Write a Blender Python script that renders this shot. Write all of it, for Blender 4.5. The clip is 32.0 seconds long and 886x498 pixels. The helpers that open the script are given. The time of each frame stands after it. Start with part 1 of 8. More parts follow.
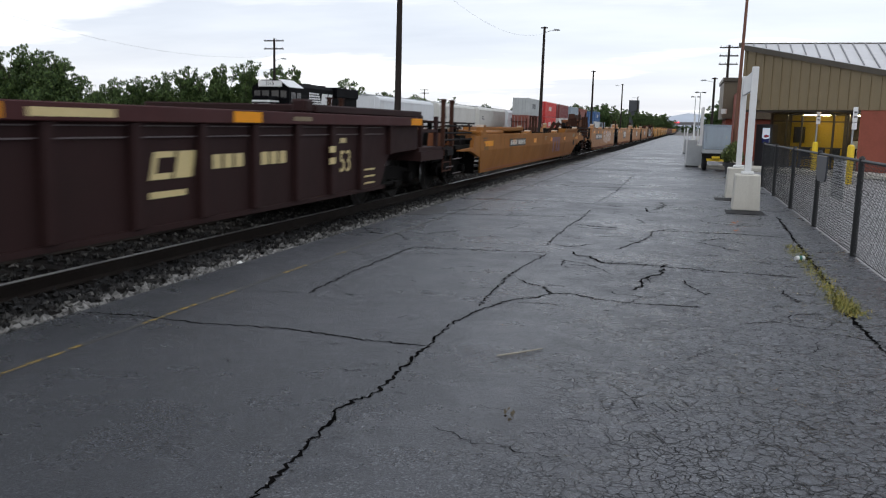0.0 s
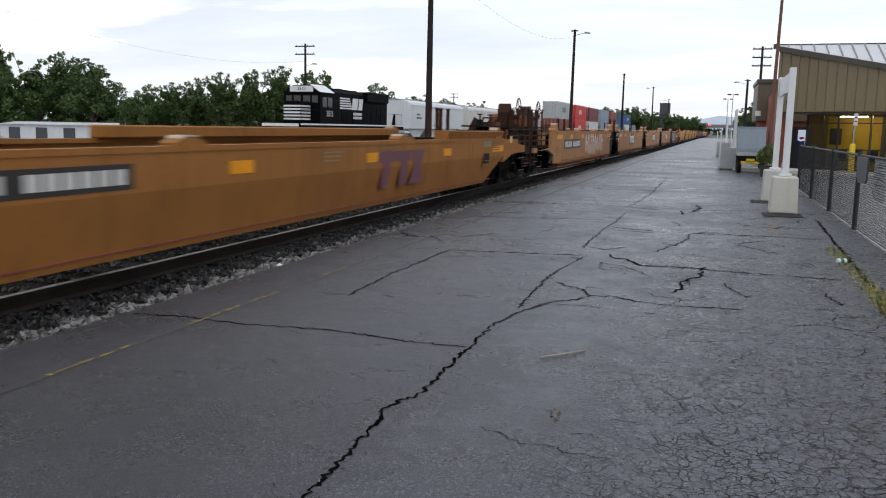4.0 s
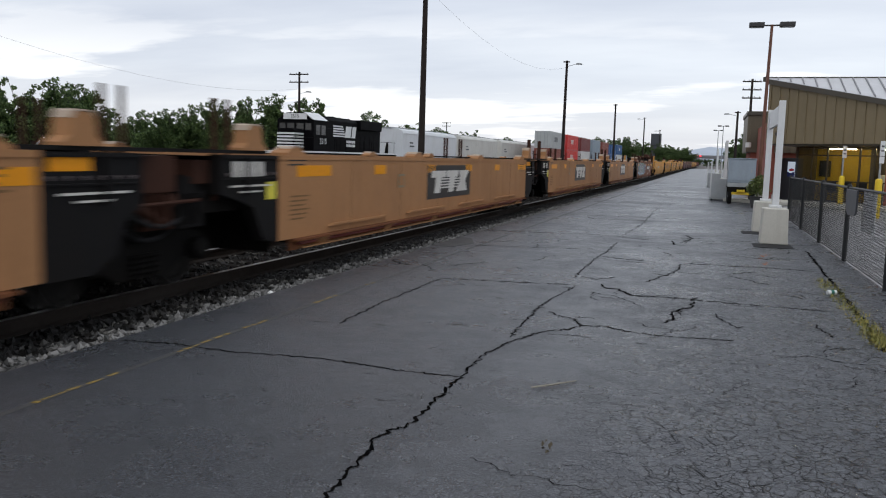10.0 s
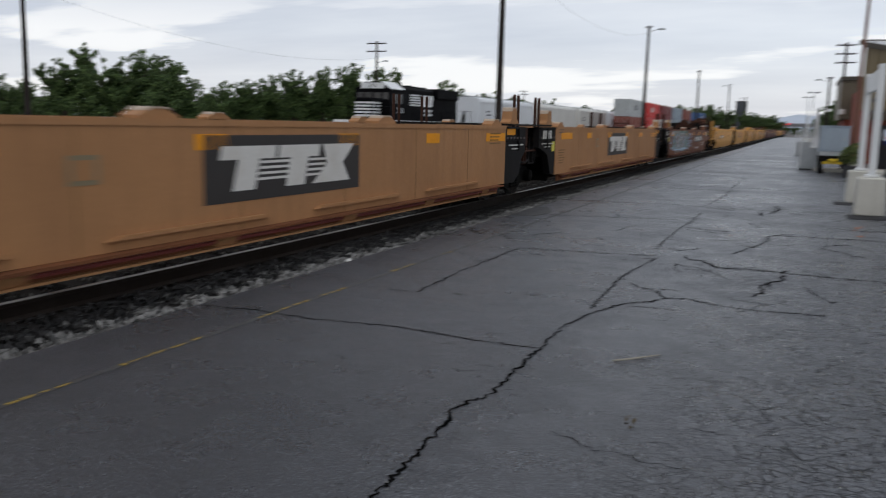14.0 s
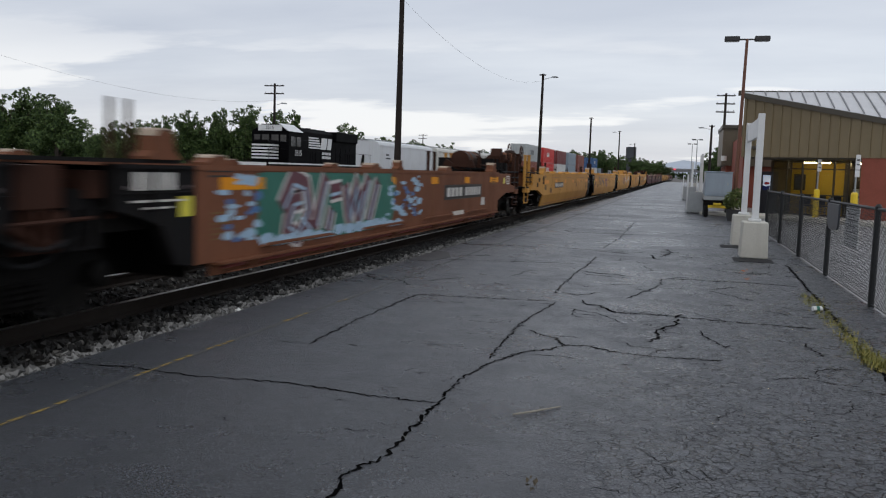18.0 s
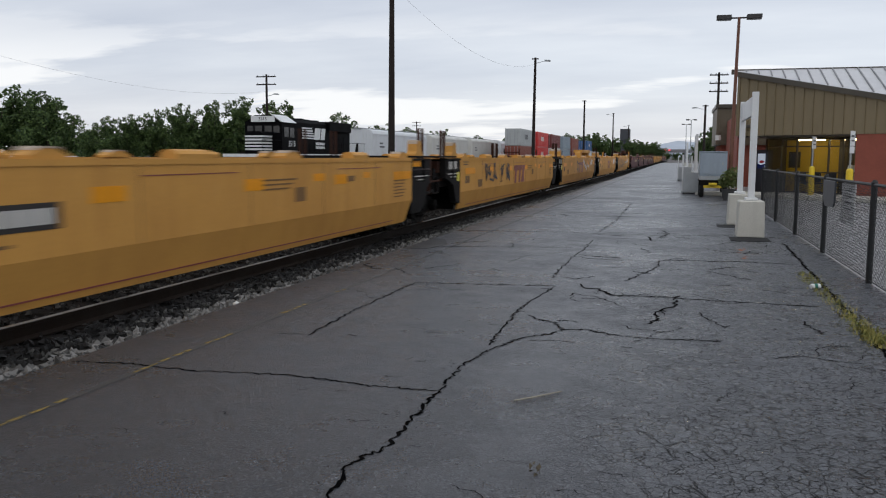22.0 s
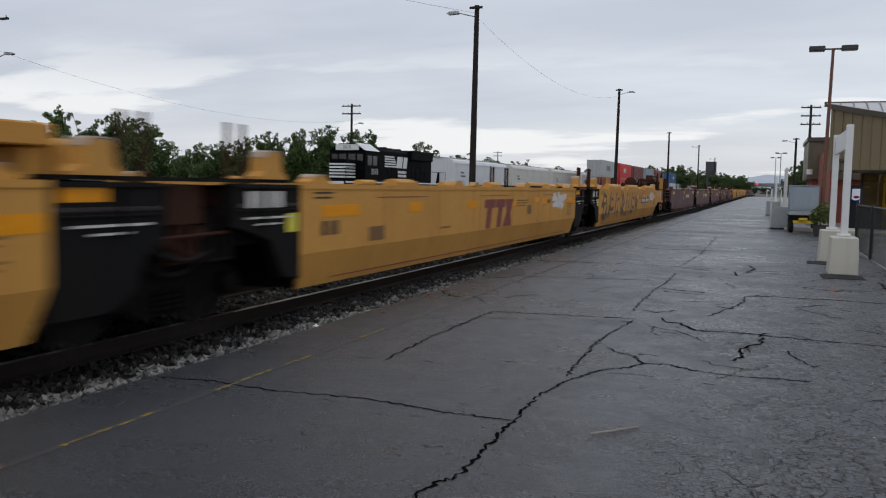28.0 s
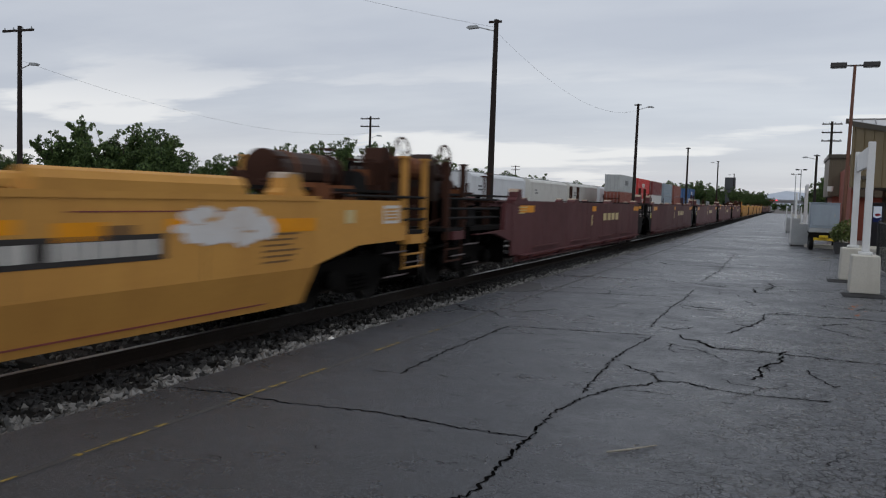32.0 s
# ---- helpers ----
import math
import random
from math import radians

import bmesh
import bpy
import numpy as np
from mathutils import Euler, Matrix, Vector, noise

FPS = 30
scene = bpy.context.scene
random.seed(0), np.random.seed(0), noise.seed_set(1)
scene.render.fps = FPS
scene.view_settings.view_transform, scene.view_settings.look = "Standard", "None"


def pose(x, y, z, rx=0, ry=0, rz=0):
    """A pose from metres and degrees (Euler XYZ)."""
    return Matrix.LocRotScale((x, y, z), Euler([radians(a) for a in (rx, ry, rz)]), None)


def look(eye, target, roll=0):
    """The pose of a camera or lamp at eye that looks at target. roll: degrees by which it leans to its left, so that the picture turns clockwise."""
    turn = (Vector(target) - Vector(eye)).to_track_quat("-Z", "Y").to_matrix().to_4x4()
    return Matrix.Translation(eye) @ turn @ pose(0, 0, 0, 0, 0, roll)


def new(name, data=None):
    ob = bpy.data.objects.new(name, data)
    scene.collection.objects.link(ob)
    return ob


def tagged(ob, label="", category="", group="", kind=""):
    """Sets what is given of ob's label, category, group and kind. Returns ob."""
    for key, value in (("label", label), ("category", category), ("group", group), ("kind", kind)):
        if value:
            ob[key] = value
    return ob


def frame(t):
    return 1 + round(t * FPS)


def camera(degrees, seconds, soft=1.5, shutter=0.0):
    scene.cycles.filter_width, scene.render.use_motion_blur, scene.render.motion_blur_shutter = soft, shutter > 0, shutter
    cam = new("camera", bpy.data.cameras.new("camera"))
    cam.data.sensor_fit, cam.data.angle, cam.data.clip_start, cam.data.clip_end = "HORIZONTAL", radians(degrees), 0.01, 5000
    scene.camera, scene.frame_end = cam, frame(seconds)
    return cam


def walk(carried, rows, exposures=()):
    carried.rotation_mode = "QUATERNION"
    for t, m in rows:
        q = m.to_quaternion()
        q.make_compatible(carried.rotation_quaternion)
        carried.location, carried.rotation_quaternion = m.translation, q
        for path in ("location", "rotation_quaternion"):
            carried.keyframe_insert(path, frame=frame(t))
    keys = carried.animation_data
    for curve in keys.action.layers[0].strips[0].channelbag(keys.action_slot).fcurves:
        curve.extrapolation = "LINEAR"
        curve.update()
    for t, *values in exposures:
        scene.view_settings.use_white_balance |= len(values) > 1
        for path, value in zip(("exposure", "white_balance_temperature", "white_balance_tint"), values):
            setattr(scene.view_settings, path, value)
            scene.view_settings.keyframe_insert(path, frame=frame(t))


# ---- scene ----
cam = camera(56.1, 32.0, soft=1.1, shutter=0.8)
PATH = [
    (0, (0.105, 0.041, 1.619), (-0.439, 1.942, 1.322), 1.4),
    (0.5, (0.138, -0.06, 1.621), (-0.413, 1.843, 1.35), 0.6),
    (1, (0.126, -0.021, 1.616), (-0.437, 1.879, 1.351), 0.6),
    (1.5, (0.13, -0.032, 1.615), (-0.448, 1.864, 1.342), 0.4),
    (2, (0.125, -0.007, 1.612), (-0.461, 1.886, 1.342), 0.1),
    (2.5, (0.134, -0.025, 1.619), (-0.472, 1.86, 1.342), 0.2),
    (4.5, (0.002, -0.013, 1.602), (-0.593, 1.874, 1.31), 1.6),
    (5, (0.005, -0.023, 1.606), (-0.543, 1.879, 1.324), 1.8),
    (5.5, (0.01, -0.005, 1.604), (-0.543, 1.896, 1.318), 1.9),
    (6, (0.015, 0.008, 1.599), (-0.544, 1.907, 1.314), 1.7),
    (6.5, (0.027, -0.003, 1.607), (-0.539, 1.895, 1.328), 1.6),
    (7, (0.027, 0.004, 1.602), (-0.543, 1.9, 1.318), 1.4),
    (7.5, (0.029, 0.018, 1.6), (-0.555, 1.911, 1.319), 1.2),
    (8, (0.032, 0.006, 1.607), (-0.548, 1.9, 1.331), 1.3),
    (8.5, (0.033, 0.003, 1.603), (-0.552, 1.898, 1.34), 1.3),
    (9, (0.03, -0.009, 1.605), (-0.56, 1.885, 1.355), 1.5),
    (9.5, (0.028, -0.019, 1.613), (-0.563, 1.878, 1.389), 1.5),
    (10, (0.021, -0.017, 1.612), (-0.576, 1.879, 1.39), 1.6),
    (10.5, (0.02, -0.011, 1.608), (-0.578, 1.886, 1.398), 1.5),
    (11, (0.022, -0.005, 1.608), (-0.581, 1.891, 1.409), 1.5),
    (11.5, (0.025, -0.016, 1.609), (-0.587, 1.879, 1.419), 1.4),
    (12, (0.026, -0.017, 1.612), (-0.589, 1.878, 1.435), 1.4),
    (12.5, (0.023, -0.021, 1.61), (-0.603, 1.87, 1.435), 1.7),
    (13, (0.008, -0.024, 1.612), (-0.645, 1.858, 1.433), 1.9),
    (13.5, (-0.013, -0.008, 1.611), (-0.667, 1.87, 1.399), 1.4),
    (14, (-0.042, 0.079, 1.59), (-0.804, 1.904, 1.291), 1.4),
    (14.5, (-0.084, 0.276, 1.582), (-0.954, 2.053, 1.289), 0.5),
    (15, (-0.118, 0.382, 1.624), (-0.877, 2.221, 1.418), 0.9),
    (15.2, (-0.129, 0.348, 1.629), (-0.742, 2.244, 1.454), -0.1),
    (15.5, (-0.148, 0.283, 1.654), (-0.627, 2.215, 1.457), -0.2),
    (17.5, (-0.089, 0.335, 1.606), (-0.639, 2.25, 1.435), 1.9),
    (18, (-0.09, 0.34, 1.606), (-0.634, 2.255, 1.415), 1.8),
    (18.5, (-0.095, 0.353, 1.607), (-0.618, 2.274, 1.412), 0.9),
    (19, (-0.093, 0.348, 1.607), (-0.606, 2.267, 1.379), 0.9),
    (19.5, (-0.093, 0.346, 1.607), (-0.607, 2.264, 1.368), 0.6),
    (20, (-0.097, 0.358, 1.608), (-0.62, 2.275, 1.378), 0.6),
    (20.5, (-0.098, 0.362, 1.608), (-0.622, 2.279, 1.382), 0.4),
    (21, (-0.097, 0.358, 1.608), (-0.63, 2.272, 1.382), 0.2),
    (21.5, (-0.094, 0.35, 1.608), (-0.62, 2.267, 1.389), 0.1),
    (22, (-0.099, 0.365, 1.609), (-0.634, 2.279, 1.387), 0.3),
    (22.5, (-0.098, 0.363, 1.608), (-0.647, 2.274, 1.389), 0.3),
    (23, (-0.101, 0.371, 1.609), (-0.65, 2.282, 1.396), 0.5),
    (23.5, (-0.102, 0.374, 1.609), (-0.666, 2.283, 1.411), 0.5),
    (24, (-0.103, 0.375, 1.609), (-0.666, 2.284, 1.412), 0.7),
    (24.5, (-0.101, 0.372, 1.608), (-0.666, 2.281, 1.417), 0.8),
    (26.5, (-0.119, 0.424, 1.611), (-0.786, 2.297, 1.39), 1.6),
    (27, (-0.114, 0.408, 1.607), (-0.829, 2.266, 1.412), 2.0),
    (27.5, (-0.1, 0.366, 1.597), (-0.799, 2.233, 1.427), 1.4),
    (28, (-0.096, 0.358, 1.595), (-0.813, 2.218, 1.441), 1.2),
    (28.5, (-0.098, 0.364, 1.597), (-0.831, 2.219, 1.457), 1.2),
    (29, (-0.099, 0.365, 1.597), (-0.85, 2.214, 1.464), 1.4),
    (29.5, (-0.102, 0.373, 1.599), (-0.852, 2.222, 1.461), 1.3),
    (30, (-0.106, 0.384, 1.601), (-0.846, 2.237, 1.454), 1.2),
    (30.5, (-0.105, 0.382, 1.601), (-0.84, 2.235, 1.447), 0.9),
    (31, (-0.107, 0.388, 1.602), (-0.842, 2.242, 1.447), 1.0),
    (31.5, (-0.106, 0.386, 1.602), (-0.854, 2.235, 1.456), 1.4),
    (32, (-0.105, 0.383, 1.601), (-0.861, 2.23, 1.477), 1.8),
]
walk(cam, [(t, look(eye, target, roll)) for t, eye, target, roll in PATH],
     [(0.0, 0.13), (2.0, 0.2), (6.0, 0.19), (8.0, 0.13), (10.0, -0.03), (13.0, -0.27), (15.0, -0.12), (18.0, -0.25), (20.0, -0.09), (22.0, -0.18), (24.0, -0.25), (27.0, -0.18), (29.0, -0.44), (32.0, -0.44)])
# ---------------------------------------------------------------- light
world = bpy.data.worlds.new("overcast_sky")
scene.world = world
world.use_nodes = True


def sky_nodes(nt):
    nt.nodes.clear()
    N, L = nt.nodes.new, nt.links.new
    out, bg = N("ShaderNodeOutputWorld"), N("ShaderNodeBackground")
    sky = N("ShaderNodeTexSky")
    sky.sky_type, sky.sun_disc = "NISHITA", False
    sky.sun_elevation, sky.sun_rotation = radians(28), radians(200)
    tc, sep = N("ShaderNodeTexCoord"), N("ShaderNodeSeparateXYZ")
    L(tc.outputs["Generated"], sep.inputs[0])

    def op(kind, a, b=None):
        n = N("ShaderNodeMath")
        n.operation = kind
        for i, v in enumerate((a, b)):
            if v is None:
                continue
            if isinstance(v, (int, float)):
                n.inputs[i].default_value = v
            else:
                L(v, n.inputs[i])
        return n.outputs[0]

    up = op("MAXIMUM", sep.outputs[2], 0.0)
    den = op("ADD", up, 0.10)
    vec = N("ShaderNodeCombineXYZ")
    L(op("DIVIDE", sep.outputs[0], den), vec.inputs[0])
    L(op("DIVIDE", sep.outputs[1], den), vec.inputs[1])

    def clouds(scale, detail, low, high, a, b, seed):
        m, n, r = N("ShaderNodeMapping"), N("ShaderNodeTexNoise"), N("ShaderNodeValToRGB")
        m.inputs["Location"].default_value = (seed, seed * 0.7, 0)
        m.inputs["Scale"].default_value = (scale * 0.55, scale, 1)
        n.inputs["Scale"].default_value, n.inputs["Detail"].default_value = 1.0, detail
        n.inputs["Roughness"].default_value = 0.52
        L(vec.outputs[0], m.inputs[0])
        L(m.outputs[0], n.inputs["Vector"])
        r.color_ramp.elements[0].position, r.color_ramp.elements[1].position = low, high
        r.color_ramp.elements[0].color, r.color_ramp.elements[1].color = (*a, 1), (*b, 1)
        L(n.outputs["Fac"], r.inputs[0])
        return r.outputs[0]

    def mix(kind, fac, a, b):
        n = N("ShaderNodeMix")
        n.data_type, n.blend_type = "RGBA", kind
        if isinstance(fac, (int, float)):
            n.inputs[0].default_value = fac
        else:
            L(fac, n.inputs[0])
        L(a, n.inputs[6])
        L(b, n.inputs[7])
        return n.outputs[2]

    broad = clouds(0.42, 6, 0.36, 0.64, (0.60, 0.645, 0.745), (0.83, 0.875, 0.95), 3.1)
    torn = clouds(1.0, 8, 0.38, 0.68, (0.63, 0.675, 0.775), (0.93, 0.965, 1.02), 7.7)
    both = mix("MIX", 0.45, broad, torn)
    # bright torn gaps low over the horizon
    gaps = clouds(0.8, 7, 0.53, 0.585, (0, 0, 0), (1, 1, 1), 12.4)
    low = N("ShaderNodeMapRange")
    low.inputs[1].default_value, low.inputs[2].default_value = 0.09, 0.17
    low.inputs[3].default_value, low.inputs[4].default_value = 1.0, 0.0
    L(up, low.inputs[0])
    haze = N("ShaderNodeMapRange")
    haze.inputs[1].default_value, haze.inputs[2].default_value = 0.0, 0.10
    haze.inputs[3].default_value, haze.inputs[4].default_value = 0.75, 0.0
    L(up, haze.inputs[0])
    pale, mist = N("ShaderNodeRGB"), N("ShaderNodeRGB")
    pale.outputs[0].default_value = (1.06, 1.065, 1.08, 1)
    mist.outputs[0].default_value = (0.82, 0.82, 0.86, 1)
    both = mix("MIX", haze.outputs[0], both, mist.outputs[0])
    sel = N("ShaderNodeMix")
    sel.data_type, sel.blend_type = "RGBA", "MULTIPLY"
    sel.inputs[0].default_value = 1.0
    L(gaps, sel.inputs[6])
    L(low.outputs[0], sel.inputs[7])
    both = mix("MIX", op("MULTIPLY", sel.outputs[2], 0.9), both, pale.outputs[0])
    dim = N("ShaderNodeMix")
    dim.data_type, dim.blend_type = "RGBA", "ADD"
    dim.inputs[0].default_value = 0.012
    L(both, dim.inputs[6])
    L(sky.outputs[0], dim.inputs[7])
    L(dim.outputs[2], bg.inputs[0])
    bg.inputs[1].default_value = SKY
    L(bg.outputs[0], out.inputs[0])


SKY = 1.0
sky_nodes(world.node_tree)
sun = new("sun", bpy.data.lights.new("sun", "SUN"))
sun.data.energy, sun.data.angle, sun.data.color = 0.6, radians(25), (1, 0.96, 0.9)
sun.matrix_world = look((0, 0, 60), (-20, 34, 0))

# ---------------------------------------------------------------- materials
MATS = {}


def nodes_of(name):
    m = bpy.data.materials.new(name)
    m.use_nodes = True
    nt = m.node_tree
    return m, nt, nt.nodes["Principled BSDF"]


def link_noise(nt, vector, scale, detail=4, rough=0.6, stretch=None):
    n = nt.nodes.new("ShaderNodeTexNoise")
    n.inputs["Scale"].default_value, n.inputs["Detail"].default_value, n.inputs["Roughness"].default_value = scale, detail, rough
    if stretch:
        mp = nt.nodes.new("ShaderNodeMapping")
        mp.inputs["Scale"].default_value = stretch
        nt.links.new(vector, mp.inputs[0])
        vector = mp.outputs[0]
    nt.links.new(vector, n.inputs["Vector"])
    return n.outputs["Fac"]


def ramp(nt, value, p0, p1, c0=(0, 0, 0), c1=(1, 1, 1)):
    r = nt.nodes.new("ShaderNodeValToRGB")
    r.color_ramp.elements[0].position, r.color_ramp.elements[1].position = p0, p1
    r.color_ramp.elements[0].color, r.color_ramp.elements[1].color = (*c0, 1), (*c1, 1)
    nt.links.new(value, r.inputs[0])
    return r.outputs[0]


def blend(nt, fac, a, b, kind="MIX"):
    n = nt.nodes.new("ShaderNodeMix")
    n.data_type, n.blend_type = "RGBA", kind
    for i, v in ((0, fac), (6, a), (7, b)):
        if isinstance(v, (int, float)):
            n.inputs[i].default_value = v
        elif isinstance(v, tuple):
            n.inputs[i].default_value = (*v, 1)
        else:
            nt.links.new(v, n.inputs[i])
    return n.outputs[2]


def bump_of(nt, bsdf, height, strength, distance=0.02):
    b = nt.nodes.new("ShaderNodeBump")
    b.inputs["Strength"].default_value, b.inputs["Distance"].default_value = strength, distance
    nt.links.new(height, b.inputs["Height"])
    nt.links.new(b.outputs[0], bsdf.inputs["Normal"])


def surface(name, color, rough=0.6, metal=0.0, dirt=(0.05, 0.045, 0.04), amount=0.35, grain=30.0, broad=1.3, bump=0.15,
            streak=0.0, vary=0.12, spec=0.5, dent=0.0):
    """A weathered surface: base colour, broad stains, fine grain, streaks that run down, and relief."""
    if name in MATS:
        return MATS[name]
    m, nt, b = nodes_of(name)
    tc = nt.nodes.new("ShaderNodeTexCoord").outputs["Object"]
    fine, wide = link_noise(nt, tc, grain, 3), link_noise(nt, tc, broad, 6, 0.65)
    dark = tuple(c * (1 - vary * 1.6) for c in color)
    lite = tuple(min(1, c * (1 + vary)) for c in color)
    col = blend(nt, fine, dark, lite)
    col = blend(nt, ramp(nt, wide, 0.45, 0.8, (0, 0, 0), (amount,) * 3), col, dirt)
    if streak:
        run = link_noise(nt, tc, 1.0, 5, 0.6, (5, 5, 0.45))
        col = blend(nt, ramp(nt, run, 0.5, 0.78, (0, 0, 0), (streak,) * 3), col, dirt)
    nt.links.new(col, b.inputs["Base Color"])
    r = nt.nodes.new("ShaderNodeMapRange")
    r.inputs[3].default_value, r.inputs[4].default_value = max(0.05, rough - 0.15), min(1, rough + 0.15)
    nt.links.new(wide, r.inputs[0])
    nt.links.new(r.outputs[0], b.inputs["Roughness"])
    b.inputs["Metallic"].default_value = metal
    b.inputs["Specular IOR Level"].default_value = spec
    if dent:
        bump_of(nt, b, link_noise(nt, tc, 0.9, 4, 0.5), dent, 0.12)
    elif bump:
        bump_of(nt, b, fine, bump, 0.01)
    MATS[name] = m
    return m


def glow(name, color, strength):
    m, nt, b = nodes_of(name)
    b.inputs["Base Color"].default_value = (*color, 1)
    b.inputs["Emission Color"].default_value = (*color, 1)
    b.inputs["Emission Strength"].default_value = strength
    return m


def glass(name, tint=(0.9, 0.93, 0.92), rough=0.02):
    m, nt, b = nodes_of(name)
    b.inputs["Base Color"].default_value = (*tint, 1)
    b.inputs["Roughness"].default_value = rough
    b.inputs["Transmission Weight"].default_value = 1.0
    b.inputs["IOR"].default_value = 1.1
    return m


def maths(nt, kind, a, b=None, c=None):
    n = nt.nodes.new("ShaderNodeMath")
    n.operation = kind
    for i, v in enumerate((a, b, c)):
        if isinstance(v, (int, float)):
            n.inputs[i].default_value = v
        elif v is not None:
            nt.links.new(v, n.inputs[i])
    return n.outputs[0]


def warped(nt, vector, scale, amount):
    """The vector pushed about by noise, so that cells get ragged edges."""
    warp = nt.nodes.new("ShaderNodeTexNoise")
    warp.inputs["Scale"].default_value, warp.inputs["Detail"].default_value, warp.inputs["Roughness"].default_value = scale, 6, 0.62
    nt.links.new(vector, warp.inputs["Vector"])
    add = nt.nodes.new("ShaderNodeVectorMath")
    add.operation = "MULTIPLY_ADD"
    add.inputs[1].default_value = (amount, amount, 0)
    nt.links.new(warp.outputs["Color"], add.inputs[0])
    nt.links.new(vector, add.inputs[2])
    return add.outputs[0]


def cells(nt, vector, scale, feature, out):
    v = nt.nodes.new("ShaderNodeTexVoronoi")
    v.feature = feature
    v.inputs["Scale"].default_value = scale
    nt.links.new(vector, v.inputs["Vector"])
    return v.outputs[out]


def grey_of(nt, color):
    n = nt.nodes.new("ShaderNodeRGBToBW")
    nt.links.new(color, n.inputs[0])
    return n.outputs[0]


def asphalt_material(name, base, cracked, wet):
    """Old asphalt: dark binder with pale stones showing where it is worn, sealed smooth patches, crazed plates and a damp sheen."""
    m, nt, b = nodes_of(name)
    tc = nt.nodes.new("ShaderNodeTexCoord").outputs["Object"]
    sep = nt.nodes.new("ShaderNodeSeparateXYZ")
    nt.links.new(tc, sep.inputs[0])
    grit, mid, wide = link_noise(nt, tc, 60, 6, 0.8), link_noise(nt, tc, 2.2, 7, 0.66), link_noise(nt, tc, 0.4, 6, 0.62)
    worn = ramp(nt, link_noise(nt, tc, 0.75, 6, 0.66), 0.42, 0.60)
    if cracked:
        # the strip outside the edge line is sealed and smoother
        strip = nt.nodes.new("ShaderNodeMapRange")
        strip.inputs[1].default_value, strip.inputs[2].default_value = -4.05, -3.85
        nt.links.new(sep.outputs[0], strip.inputs[0])
        worn = maths(nt, "MULTIPLY", worn, maths(nt, "MULTIPLY_ADD", strip.outputs[0], 0.85, 0.15))
    worn = maths(nt, "MULTIPLY_ADD", worn, 0.6, 0.4)
    col = blend(nt, ramp(nt, grit, 0.40, 0.60), tuple(c * 0.22 for c in base), tuple(c * 1.9 for c in base))
    col = blend(nt, ramp(nt, mid, 0.42, 0.68, (0, 0, 0), (0.65,) * 3), col, tuple(c * 0.62 for c in base))
    col = blend(nt, ramp(nt, wide, 0.40, 0.66, (0, 0, 0), (0.6,) * 3), col, (base[0] * 1.46, base[1] * 1.38, base[2] * 1.38))
    stone = None
    for size, low, high in ((58.0, 0.52, 0.62), (105.0, 0.50, 0.62)):
        pick = ramp(nt, grey_of(nt, cells(nt, tc, size, "F1", "Color")), low, high)
        inside = ramp(nt, cells(nt, tc, size, "F1", "Distance"), 0.28, 0.46, (1, 1, 1), (0, 0, 0))
        spot = maths(nt, "MULTIPLY", maths(nt, "MULTIPLY", pick, inside), worn)
        stone = spot if stone is None else maths(nt, "MAXIMUM", stone, spot)
    col = blend(nt, stone, col, tuple(0.6 * c + d for c, d in zip(base, (0.150, 0.162, 0.172))))
    pit = maths(nt, "MULTIPLY", ramp(nt, link_noise(nt, tc, 22, 3, 0.55), 0.30, 0.37, (1, 1, 1), (0, 0, 0)), worn)
    col = blend(nt, pit, col, tuple(c * 0.2 for c in base))
    h = blend(nt, 0.5, grit, link_noise(nt, tc, 14, 4, 0.6))
    h = blend(nt, stone, h, (0.85, 0.85, 0.85))
    h = blend(nt, pit, h, (0.05, 0.05, 0.05))
    damp = blend(nt, 0.5, ramp(nt, wide, 0.40, 0.62), ramp(nt, mid, 0.36, 0.66))
    rough = maths(nt, "MULTIPLY_ADD", damp, 0.30, wet)
    spec = None
    if cracked:
        # track side darkened raggedly: worn sealer and the train's dark reflection, both in colour
        seal_and_reflection = ramp(nt, maths(nt, "MULTIPLY_ADD", link_noise(nt, tc, 0.9, 6, 0.65), 2.6, sep.outputs[0]), -3.5, -1.2, (0.70, 0.71, 0.73), (1, 1, 1))
        col = blend(nt, 1.0, col, seal_and_reflection, "MULTIPLY")
        edge = maths(nt, "MULTIPLY_ADD", link_noise(nt, tc, 0.7, 3), 2.2, sep.outputs[0])
        area = ramp(nt, edge, -0.5, 1.0, (0.06, 0.06, 0.06))
        near = nt.nodes.new("ShaderNodeMapRange")
        near.inputs[1].default_value, near.inputs[2].default_value = 26.0, 9.0
        near.inputs[3].default_value, near.inputs[4].default_value = 0.25, 1.0
        nt.links.new(sep.outputs[1], near.inputs[0])
        area = maths(nt, "MULTIPLY", area, near.outputs[0])
        ragged = warped(nt, tc, 7.0, 0.10)
        gaps = None
        for scale, width, low, high in ((19.0, 0.060, 0.34, 0.47), (7.0, 0.026, 0.36, 0.48)):
            line = ramp(nt, cells(nt, ragged, scale, "DISTANCE_TO_EDGE", "Distance"), 0.0, width, (1, 1, 1), (0, 0, 0))
            line = maths(nt, "MULTIPLY", line, ramp(nt, link_noise(nt, tc, 1.0 + scale * 0.3, 3), low, high))
            gaps = line if gaps is None else maths(nt, "MAXIMUM", gaps, line)
        gaps = maths(nt, "MULTIPLY", gaps, area)
        # each crazed plate has its own tone, tilt and sheen
        plate = grey_of(nt, cells(nt, ragged, 19.0, "F1", "Color"))
        tone = maths(nt, "MULTIPLY_ADD", maths(nt, "SUBTRACT", plate, 0.5), maths(nt, "MULTIPLY", area, 0.5), 1.0)
